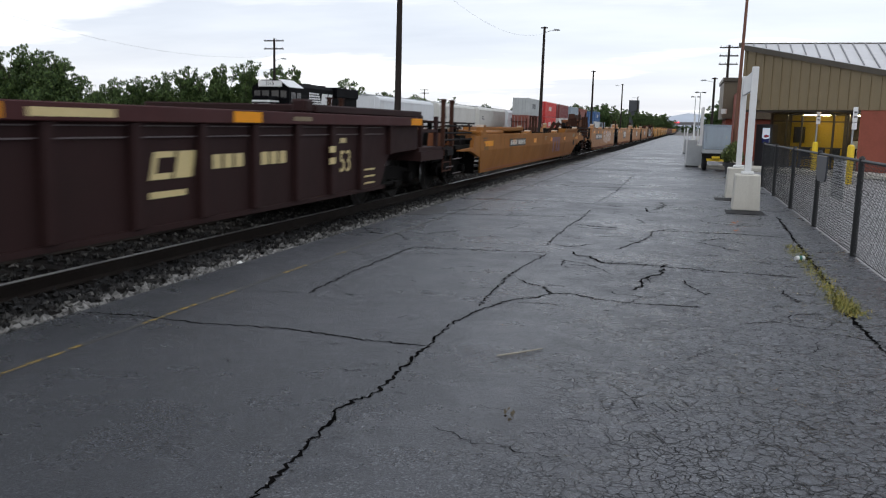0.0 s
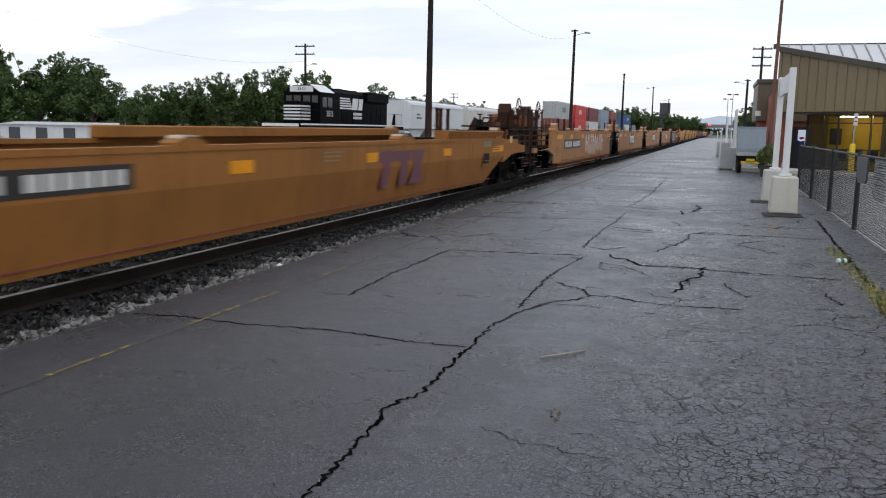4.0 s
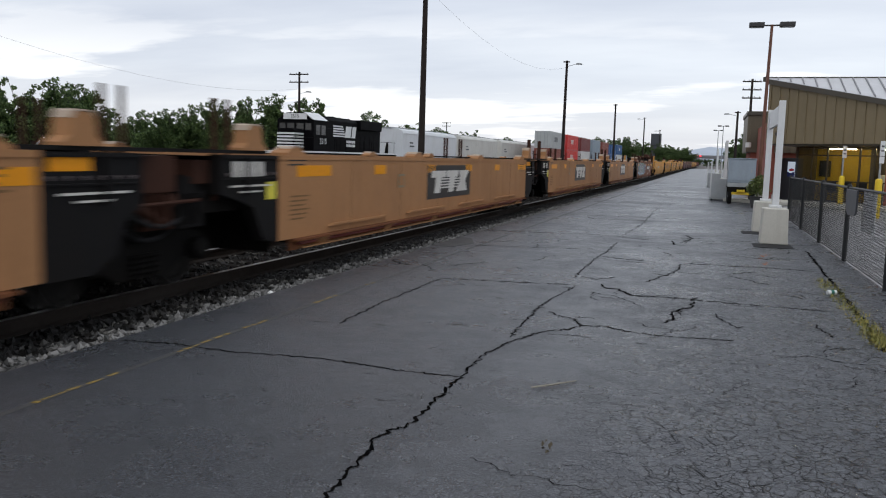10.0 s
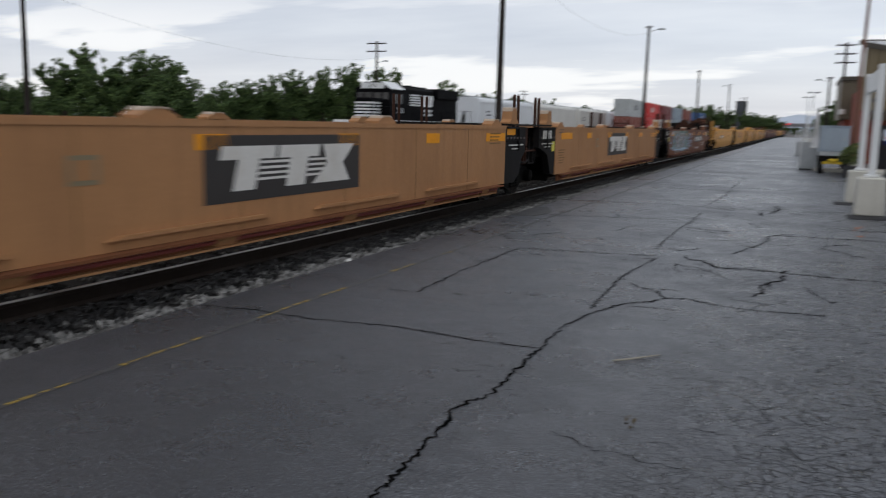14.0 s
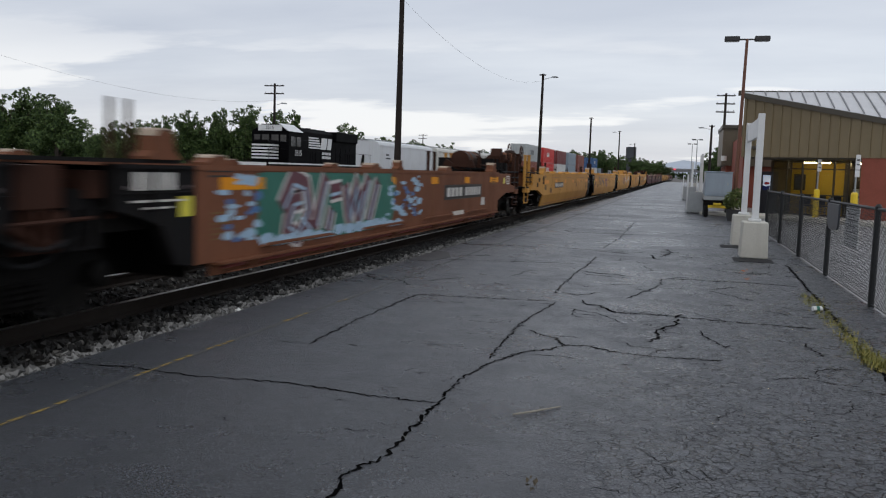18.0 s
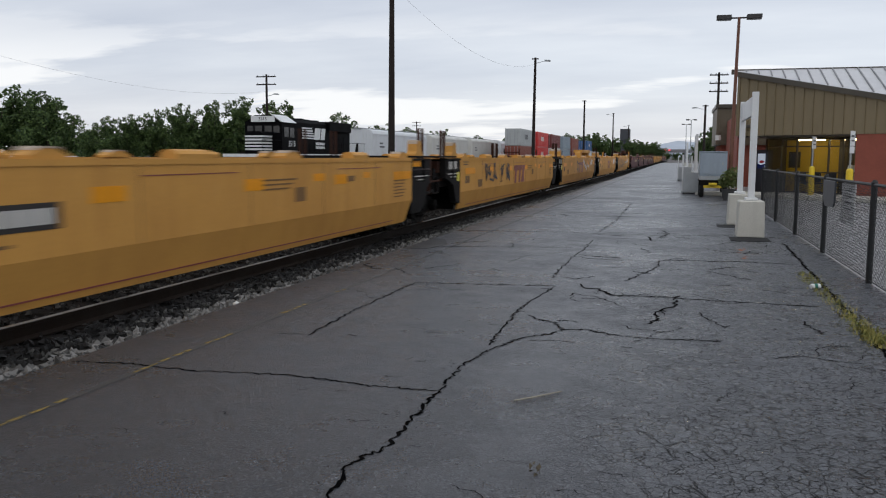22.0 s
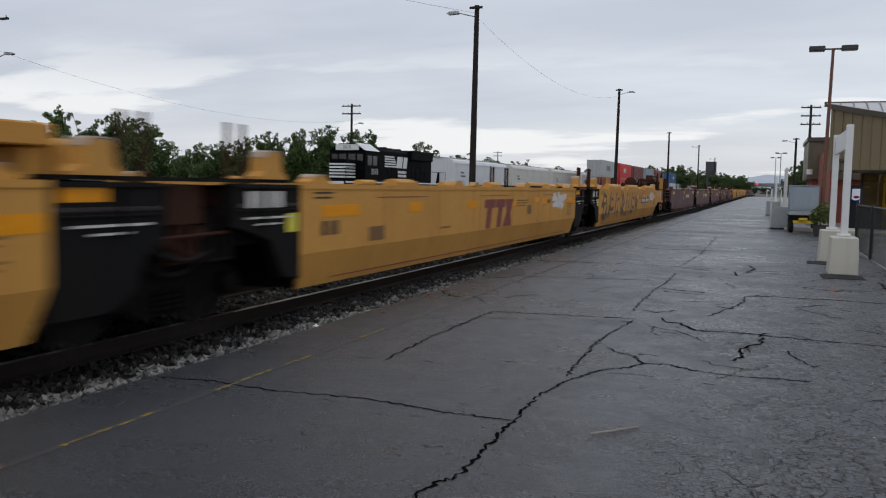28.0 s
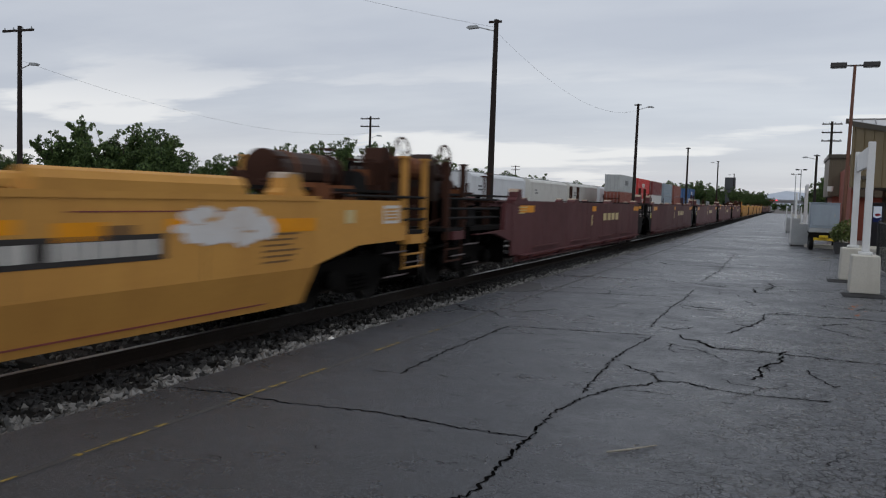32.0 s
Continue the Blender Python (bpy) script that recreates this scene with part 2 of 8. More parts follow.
        tint = nt.nodes.new("ShaderNodeCombineColor")
        for k in range(3):
            nt.links.new(tone, tint.inputs[k])
        col = blend(nt, 1.0, col, tint.outputs[0], "MULTIPLY")
        rough = maths(nt, "ADD", rough, maths(nt, "MULTIPLY", maths(nt, "SUBTRACT", plate, 0.5), maths(nt, "MULTIPLY", area, 0.34)))
        h = blend(nt, maths(nt, "MULTIPLY", area, 0.35), h, cells(nt, ragged, 19.0, "F1", "Color"))
        col = blend(nt, gaps, col, (0.003, 0.003, 0.003))
        h = blend(nt, gaps, h, (0, 0, 0))
        spec = maths(nt, "MULTIPLY_ADD", gaps, -0.5, 0.5)
    nt.links.new(col, b.inputs["Base Color"])
    nt.links.new(rough, b.inputs["Roughness"])
    if spec is not None:
        nt.links.new(spec, b.inputs["Specular IOR Level"])
    bump_of(nt, b, h, 1.0, 0.016)
    return m


ASPHALT = asphalt_material("damp_asphalt", (0.050, 0.0535, 0.0615), True, 0.2)
LOT = asphalt_material("lot_asphalt", (0.27, 0.27, 0.27), False, 0.4)
EARTH = surface("yard_gravel", (0.11, 0.10, 0.09), 0.9, amount=0.5, grain=14, broad=0.15, bump=0.6)
# Near-black bed: part of the shade under the train is in this colour.
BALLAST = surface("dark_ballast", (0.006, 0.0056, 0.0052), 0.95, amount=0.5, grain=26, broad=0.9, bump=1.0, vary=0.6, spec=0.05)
CRACK = surface("crack_shadow", (0.003, 0.003, 0.0032), 1.0, amount=0.2, bump=0.3, spec=0.0)
STENCIL = surface("faded_stencil", (0.20, 0.11, 0.045), 0.7, amount=0.3, bump=0.02, spec=0.2)
PATCH = surface("tar_patch", (0.022, 0.022, 0.023), 0.5, amount=0.3, bump=0.4)
RAILSTEEL = surface("rail_side", (0.021, 0.0165, 0.014), 0.85, 0.0, amount=0.5, bump=0.3, spec=0.12)
RAILHEAD = surface("rail_head", (0.30, 0.29, 0.28), 0.38, 1.0, amount=0.35, dirt=(0.10, 0.085, 0.07), bump=0.05)
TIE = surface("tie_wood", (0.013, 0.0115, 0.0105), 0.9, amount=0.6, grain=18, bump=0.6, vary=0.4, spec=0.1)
TAN = surface("tan_paint", (0.375, 0.188, 0.082), 0.62, amount=0.4, dirt=(0.21, 0.105, 0.052), streak=0.45, bump=0.05, broad=0.5, spec=0.18, dent=0.35)
ORANGE = surface("orange_tan_paint", (0.30, 0.124, 0.029), 0.62, amount=0.5, dirt=(0.14, 0.058, 0.02), streak=0.5, bump=0.05, broad=0.5, spec=0.16, dent=0.35)
YELLOW = surface("yellow_paint", (0.57, 0.29, 0.068), 0.6, amount=0.45, dirt=(0.34, 0.15, 0.04), streak=0.45, bump=0.05, broad=0.5, spec=0.18, dent=0.35)
RUSTTAN = surface("rusty_orange_paint", (0.190, 0.077, 0.041), 0.65, amount=0.6, dirt=(0.075, 0.033, 0.02), streak=0.55, bump=0.05, broad=0.5, spec=0.12, dent=0.35)
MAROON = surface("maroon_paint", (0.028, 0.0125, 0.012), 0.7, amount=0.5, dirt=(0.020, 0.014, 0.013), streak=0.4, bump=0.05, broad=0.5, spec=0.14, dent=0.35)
BNMAROON = surface("faded_maroon_paint", (0.10, 0.032, 0.034), 0.6, amount=0.4, dirt=(0.042, 0.02, 0.018), streak=0.4, bump=0.05, broad=0.5, spec=0.22, dent=0.35)
BLACKSTEEL = surface("black_steel", (0.008, 0.0075, 0.0078), 0.7, 0.0, amount=0.4, dirt=(0.017, 0.013, 0.010), streak=0.3, bump=0.1, spec=0.12)
UNDER = surface("greasy_steel", (0.006, 0.0055, 0.005), 0.8, 0.0, amount=0.5, dirt=(0.012, 0.009, 0.007), bump=0.2, spec=0.1)
RUST = surface("rusted_steel", (0.052, 0.022, 0.014), 0.8, amount=0.6, dirt=(0.017, 0.010, 0.008), bump=0.3, spec=0.15)
TANKM = surface("tank_brown", (0.034, 0.021, 0.016), 0.6, amount=0.5, dirt=(0.07, 0.03, 0.018), bump=0.15, spec=0.25)
RUSTLITE = surface("orange_rust", (0.17, 0.065, 0.028), 0.8, amount=0.6, dirt=(0.05, 0.022, 0.014), bump=0.3, spec=0.15)
# Redder and brighter than the maroon of the sides.
REDCHORD = surface("redder_maroon_paint", (0.055, 0.015, 0.015), 0.6, amount=0.4, dirt=(0.03, 0.014, 0.013), streak=0.3, bump=0.05, broad=0.8, spec=0.2, dent=0.3)
FLANGEW = surface("rubbed_shiny_crown", (0.42, 0.33, 0.25), 0.55, amount=0.6, dirt=(0.16, 0.09, 0.05), grain=20, broad=4, bump=0.1, spec=0.3)
# Pale grey: on the stiffeners it holds the sky's light on their tops.
FLANGE = surface("worn_skylit_flange", (0.14, 0.115, 0.115), 0.6, amount=0.5, bump=0.05, spec=0.2)
WHEELM = surface("wheel_steel", (0.010, 0.009, 0.008), 0.7, 0.0, amount=0.5, bump=0.1, spec=0.15)
TREAD = surface("wheel_tread", (0.5, 0.5, 0.5), 0.3, 1.0, amount=0.2, bump=0.05)
REFLECT = surface("reflector_amber", (0.78, 0.30, 0.004), 0.45, amount=0.2, bump=0.05, spec=0.2)
DECALW = surface("white_decal", (0.62, 0.60, 0.56), 0.5, amount=0.35, dirt=(0.3, 0.22, 0.14), bump=0.03)
DECALY = surface("cream_decal", (0.62, 0.50, 0.24), 0.5, amount=0.35, dirt=(0.2, 0.12, 0.08), bump=0.03)
DECALK = surface("black_decal", (0.028, 0.024, 0.022), 0.5, amount=0.3, bump=0.03, spec=0.3)
DECALR = surface("dark_red_decal", (0.20, 0.035, 0.03), 0.5, amount=0.3, bump=0.03)
DECALP = surface("purple_decal", (0.13, 0.035, 0.055), 0.5, amount=0.3, bump=0.03)
SPRAYW = surface("white_spray", (0.66, 0.64, 0.62), 0.6, amount=0.45, dirt=(0.45, 0.30, 0.18), broad=3, bump=0.03)
SPRAYT = surface("thin_overspray", (0.46, 0.31, 0.22), 0.6, amount=0.6, dirt=(0.38, 0.19, 0.085), broad=2.5, streak=0.4, bump=0.03)
SPRAYG = surface("green_spray", (0.015, 0.15, 0.105), 0.5, amount=0.3, broad=2, bump=0.03)
SPRAYM = surface("plum_spray", (0.12, 0.03, 0.045), 0.5, amount=0.3, broad=2, bump=0.03)
SPRAYB = surface("pale_blue_spray", (0.36, 0.52, 0.66), 0.55, amount=0.3, broad=2, bump=0.03)
SPRAYD = surface("blue_spray", (0.07, 0.16, 0.36), 0.55, amount=0.3, broad=2, bump=0.03)
SPRAYK = surface("charcoal_spray", (0.045, 0.045, 0.055), 0.6, amount=0.5, dirt=(0.2, 0.13, 0.06), broad=3, bump=0.03)
STICKER = surface("yellow_sticker", (0.70, 0.62, 0.06), 0.45, amount=0.2, bump=0.02)
POLEWOOD = surface("pole_wood", (0.024, 0.018, 0.016), 0.9, amount=0.5, grain=12, bump=0.5, spec=0.2)
GALV = surface("galvanised_steel", (0.34, 0.36, 0.37), 0.5, 0.5, amount=0.3, bump=0.05)
WHITEP = surface("white_post_paint", (0.68, 0.69, 0.69), 0.5, amount=0.25, dirt=(0.4, 0.4, 0.38), streak=0.25, bump=0.05)
CONC = surface("pale_concrete", (0.56, 0.54, 0.48), 0.85, amount=0.45, dirt=(0.30, 0.285, 0.24), streak=0.35, grain=40, bump=0.35)
RUBBER = surface("black_rubber", (0.014, 0.014, 0.015), 0.8, amount=0.3, bump=0.2, spec=0.25)
BLOCKFOOT = surface("dark_concrete", (0.05, 0.05, 0.05), 0.8, amount=0.4, grain=30, bump=0.3)
FENCEM = surface("fence_wire", (0.02, 0.021, 0.022), 0.55, 0.0, amount=0.2, bump=0.05, spec=0.3)
YELLOWP = surface("bollard_yellow", (0.72, 0.50, 0.02), 0.45, amount=0.25, bump=0.05)
YELLOWLINE = surface("worn_yellow_line", (0.30, 0.20, 0.03), 0.7, amount=0.9, dirt=(0.06, 0.055, 0.045), grain=60, broad=9, bump=0.3, vary=0.6)
FADEDLINE = surface("faded_line", (0.046, 0.046, 0.045), 0.6, amount=0.95, dirt=(0.034, 0.035, 0.039), grain=60, broad=5, bump=0.3, vary=0.3)
WHITELINE = surface("worn_white_line", (0.55, 0.55, 0.54), 0.7, amount=0.4, dirt=(0.15, 0.15, 0.15), grain=60, broad=6, bump=0.2)
SIDING = surface("tan_siding", (0.20, 0.155, 0.085), 0.5, 0.0, amount=0.25, dirt=(0.12, 0.09, 0.05), streak=0.25, bump=0.04)
SIDINGB = surface("brown_siding", (0.12, 0.095, 0.062), 0.5, amount=0.25, streak=0.25, bump=0.04)
TRIM = surface("dark_bronze_trim", (0.06, 0.05, 0.036), 0.45, amount=0.2, bump=0.03)
ROOFM = surface("metal_roof", (0.60, 0.60, 0.61), 0.42, 0.15, amount=0.3, dirt=(0.38, 0.38, 0.39), streak=0.25, bump=0.03)
SEAM = surface("dull_roof_seam", (0.26, 0.26, 0.27), 0.6, amount=0.3, bump=0.03)
BRICK = surface("red_brick", (0.25, 0.065, 0.04), 0.8, amount=0.35, dirt=(0.15, 0.05, 0.035), grain=18, bump=0.3)
PAPER = surface("paper_white", (0.72, 0.72, 0.70), 0.7, amount=0.2, bump=0.02)
INNER = surface("yellow_wall", (0.62, 0.40, 0.04), 0.7, amount=0.15, bump=0.03)
INFLOOR = surface("vinyl_floor", (0.35, 0.33, 0.3), 0.4, amount=0.2, bump=0.02)
CHAIRM = surface("dark_seat", (0.03, 0.03, 0.035), 0.5, amount=0.2, bump=0.05)
GREYBOX = surface("grey_blue_enclosure", (0.27, 0.32, 0.37), 0.4, 0.2, amount=0.3, dirt=(0.17, 0.18, 0.2), streak=0.25, bump=0.04)
ALU = surface("scuffed_aluminium", (0.40, 0.42, 0.43), 0.4, 0.6, amount=0.3, bump=0.05)
RUSTPOLE = surface("rust_brown_pole", (0.13, 0.05, 0.03), 0.6, amount=0.5, dirt=(0.22, 0.1, 0.05), bump=0.1)
LAMPBOX = surface("lamp_housing", (0.03, 0.028, 0.028), 0.5, amount=0.2, bump=0.03)
LOCO = surface("locomotive_black", (0.0035, 0.0035, 0.0042), 0.6, amount=0.35, dirt=(0.006, 0.0055, 0.0055), bump=0.02, spec=0.04)
LOCOW = surface("locomotive_white", (0.72, 0.73, 0.73), 0.4, amount=0.2, bump=0.02)
HOPPER = surface("hopper_white", (0.66, 0.68, 0.70), 0.5, amount=0.3, dirt=(0.42, 0.41, 0.4), streak=0.4, bump=0.04, broad=0.6)
HOPPERB = surface("hopper_beige", (0.60, 0.59, 0.55), 0.5, amount=0.35, dirt=(0.36, 0.33, 0.29), streak=0.4, bump=0.04, broad=0.6)
FARCONC = surface("overpass_concrete", (0.26, 0.26, 0.27), 0.85, amount=0.3, bump=0.1)
BARK = surface("bark", (0.06, 0.045, 0.035), 0.9, amount=0.4, grain=10, bump=0.6)
WINDOWG = glass("window_glass")
DARKGLASS = surface("dark_window", (0.02, 0.022, 0.025), 0.1, amount=0.1, bump=0.0)
LAMPGLOW = glow("fluorescent", (1.0, 0.82, 0.45), 13.0)
REDGLOW = glow("red_light", (1.0, 0.05, 0.07), 3.0)
SCREEN = glow("vending_front", (0.7, 0.8, 0.95), 0.35)


def leaf_material(name, base, lite):
    m, nt, b = nodes_of(name)
    geo = nt.nodes.new("ShaderNodeNewGeometry")
    tc = nt.nodes.new("ShaderNodeTexCoord").outputs["Object"]
    col = blend(nt, geo.outputs["Random Per Island"], base, lite)
    col = blend(nt, ramp(nt, link_noise(nt, tc, 0.5, 3), 0.4, 0.7, (0, 0, 0), (0.5,) * 3), col, tuple(c * 0.6 for c in base))
    nt.links.new(col, b.inputs["Base Color"])
    b.inputs["Roughness"].default_value = 0.65
    b.inputs["Specular IOR Level"].default_value = 0.25
    return m


LEAF = leaf_material("tree_leaves", (0.022, 0.048, 0.016), (0.135, 0.20, 0.06))
LEAFB = leaf_material("yellowish_leaves", (0.05, 0.075, 0.02), (0.16, 0.19, 0.06))
GRASSM = leaf_material("weeds", (0.13, 0.15, 0.035), (0.40, 0.32, 0.09))
STONE = leaf_material("ballast_stones", (0.03, 0.03, 0.029), (0.26, 0.255, 0.245))
STONEM = leaf_material("dark_grey_stones", (0.012, 0.012, 0.011), (0.13, 0.125, 0.115))
# Soot and the shade under the train are both in this dark colour.
STONED = leaf_material("sooty_shaded_stones", (0.006, 0.006, 0.0055), (0.024, 0.022, 0.021))


# ---------------------------------------------------------------- mesh helpers
def box(bm, x0, x1, y0, y1, z0, z1):
    v = [bm.verts.new((x, y, z)) for z in (z0, z1) for y in (y0, y1) for x in (x0, x1)]
    for f in ((0, 2, 3, 1), (4, 5, 7, 6), (0, 1, 5, 4), (2, 6, 7, 3), (0, 4, 6, 2), (1, 3, 7, 5)):
        bm.faces.new([v[i] for i in f])


def prism(bm, pts, axis, a0, a1):
    """A polygon drawn out along an axis; pts are (y, z), (x, z) or (x, y)."""
    def at(p, a):
        return {"x": (a, p[0], p[1]), "y": (p[0], a, p[1]), "z": (p[0], p[1], a)}[axis]
    lo, hi = [bm.verts.new(at(p, a0)) for p in pts], [bm.verts.new(at(p, a1)) for p in pts]
    n = len(pts)
    bm.faces.new(lo)
    bm.faces.new(list(reversed(hi)))
    for i in range(n):
        bm.faces.new((lo[i], hi[i], hi[(i + 1) % n], lo[(i + 1) % n]))


def tube(bm, p0, p1, r, n=8, r2=None):
    p0, p1 = Vector(p0), Vector(p1)
    q = (p1 - p0).to_track_quat("Z", "Y")
    rings = []
    for p, rad in ((p0, r), (p1, r if r2 is None else r2)):
        rings.append([bm.verts.new(p + q @ Vector((rad * math.cos(2 * math.pi * i / n), rad * math.sin(2 * math.pi * i / n), 0))) for i in range(n)])
    bm.faces.new(list(reversed(rings[0])))
    bm.faces.new(rings[1])
    for i in range(n):
        bm.faces.new((rings[0][i], rings[0][(i + 1) % n], rings[1][(i + 1) % n], rings[1][i]))


def lathe(bm, profile, centre, n=20, axis="x"):
    """A turned solid: profile of (radius, place along the axis)."""
    c, rings = Vector(centre), []
    for r, a in profile:
        ring = []
        for i in range(n):
            u, w = r * math.cos(2 * math.pi * i / n), r * math.sin(2 * math.pi * i / n)
            ring.append(bm.verts.new(c + Vector({"x": (a, u, w), "y": (u, a, w), "z": (u, w, a)}[axis])))
        rings.append(ring)
    for a, b in zip(rings, rings[1:]):
        for i in range(n):
            bm.faces.new((a[i], a[(i + 1) % n], b[(i + 1) % n], b[i]))
    bm.faces.new(list(reversed(rings[0])))
    bm.faces.new(rings[-1])


def done(bm, name, bevel=0.0, smooth=False):
    bmesh.ops.recalc_face_normals(bm, faces=bm.faces)
    if bevel:
        bmesh.ops.bevel(bm, geom=list(bm.edges), offset=bevel, segments=1, affect="EDGES", clamp_overlap=True)
    me = bpy.data.meshes.new(name)
    bm.to_mesh(me)
    bm.free()
    if smooth:
        for p in me.polygons:
            p.use_smooth = True
    return me


def part(name, bm, material, parent, label="", bevel=0.0, smooth=False, at=None):
    """Links a bmesh (or a finished mesh) as one mesh object under a thing or a part."""
    me = done(bm, name, bevel, smooth) if isinstance(bm, bmesh.types.BMesh) else bm
    if not me.materials:
        me.materials.append(material)
    ob = new(name, me)
    ob.parent = parent
    if at is not None:
        ob.matrix_basis = at
    return tagged(ob, label) if label else ob


def thing(name, label, category, m=None, group="", kind=""):
    ob = new(name)
    if m is not None:
        ob.matrix_basis = m
    return tagged(ob, label, category, group, kind)


def solid(name, bm, material, label, category, m=None, group="", kind="", bevel=0.0, smooth=False):
    ob = new(name, done(bm, name, bevel, smooth))
    ob.data.materials.append(material)
    if m is not None:
        ob.matrix_basis = m
    return tagged(ob, label, category, group, kind)


def B(*boxes):
    bm = bmesh.new()
    for b in boxes:
        box(bm, *b)
    return bm


def T(*tubes, n=8):
    bm = bmesh.new()
    for t in tubes:
        tube(bm, t[0], t[1], t[2], n, t[3] if len(t) > 3 else None)
    return bm


def words(text, size, name, material, parent, m, label="", depth=0.003):
    """Lettering as a mesh, its foot at the pose m (x along the line, y up)."""
    cu = bpy.data.curves.new(name, "FONT")
    cu.body, cu.size, cu.extrude, cu.align_x, cu.align_y = text, size, depth, "CENTER", "CENTER"
    tmp = bpy.data.objects.new(name, cu)
    scene.collection.objects.link(tmp)
    me = bpy.data.meshes.new_from_object(tmp.evaluated_get(bpy.context.evaluated_depsgraph_get()))
    bpy.data.objects.remove(tmp)
    me.name = name
    me.materials.clear()
    me.materials.append(material)
    return part(name, me, material, parent, label, at=m)

# ---------------------------------------------------------------- ground and tracks
TRACK_X, RAIL_Z = -6.72, 0.034


def structure(name, bm, material, label, category, bevel=0.0):
    return solid(name, bm, material, label, category, kind="structure", bevel=bevel)


def grid_sheet(bm, x0, x1, y0, y1, z, nx, ny):
    vs = [[bm.verts.new((x0 + (x1 - x0) * i / nx, y0 + (y1 - y0) * j / ny, z)) for i in range(nx + 1)] for j in range(ny + 1)]
    for j in range(ny):
        for i in range(nx):
            bm.faces.new((vs[j][i], vs[j][i + 1], vs[j + 1][i + 1], vs[j + 1][i]))


bm = bmesh.new()
cols = [(-3500, -1.7), (-60, -1.7), (-48, -1.6), (-36, -0.30), (3500, -0.30)]
for (xa, za), (xb, zb) in zip(cols, cols[1:]):
    for ya, yb in ((-600, 0), (0, 400), (400, 4800)):
        bm.faces.new([bm.verts.new(v) for v in ((xa, ya, za), (xb, ya, zb), (xb, yb, zb), (xa, yb, za))])
bmesh.ops.remove_doubles(bm, verts=bm.verts, dist=0.001)
structure("ground", bm, EARTH, "grey-brown gravel and earth of the rail yard", "ground")
bm = bmesh.new()
prism(bm, [(-4.68, -0.29), (2.36, -0.29), (2.36, 0.0), (-4.66, 0.0)], "y", -30, 250)
structure("pavement", bm, ASPHALT, "damp cracked dark asphalt platform beside the track", "pavement")
structure("parking_lot", B((2.362, 70, -30, 250, -0.29, -0.012)), LOT, "grey asphalt parking lot behind the fence", "parking lot")
bm = bmesh.new()
prism(bm, [(-9.6, -0.29), (-4.70, -0.29), (-4.70, -0.075), (-5.2, -0.11), (-5.75, -0.15), (-7.7, -0.15), (-8.6, -0.17)], "y", -60, 420)
structure("ballast_bed", bm, BALLAST, "dark oily ballast with the shade under the train in its colour", "ballast")


def rail(x, y0, y1, z, name, near):
    t = thing(name, "worn steel rail with a bright running head", "rail", kind="structure", group="rails")
    bm = bmesh.new()
    prism(bm, [(x - 0.07, z - 0.165), (x + 0.07, z - 0.165), (x + 0.07, z - 0.15), (x + 0.012, z - 0.13), (x + 0.012, z - 0.04),
               (x + 0.036, z - 0.032), (x + 0.036, z - 0.006), (x - 0.036, z - 0.006), (x - 0.036, z - 0.032), (x - 0.012, z - 0.04), (x - 0.012, z - 0.13), (x - 0.07, z - 0.15)], "y", y0, y1)
    part("rail_body", bm, RAILSTEEL, t)
    bm = bmesh.new()
    prism(bm, [(x - 0.03, z - 0.0055), (x + 0.03, z - 0.0055), (x + 0.025, z), (x - 0.025, z)], "y", y0, y1)
    part("rail_head", bm, RAILHEAD, t, "polished rail head")


for k, x in enumerate((TRACK_X + 0.7525, TRACK_X - 0.7525)):
    rail(x, -60, 420, RAIL_Z, "rail", True)
for cx in (-24.4, -30.4):
    for x in (cx - 0.75, cx + 0.75):
        rail(x, 20, 420, -0.02, "rail", False)

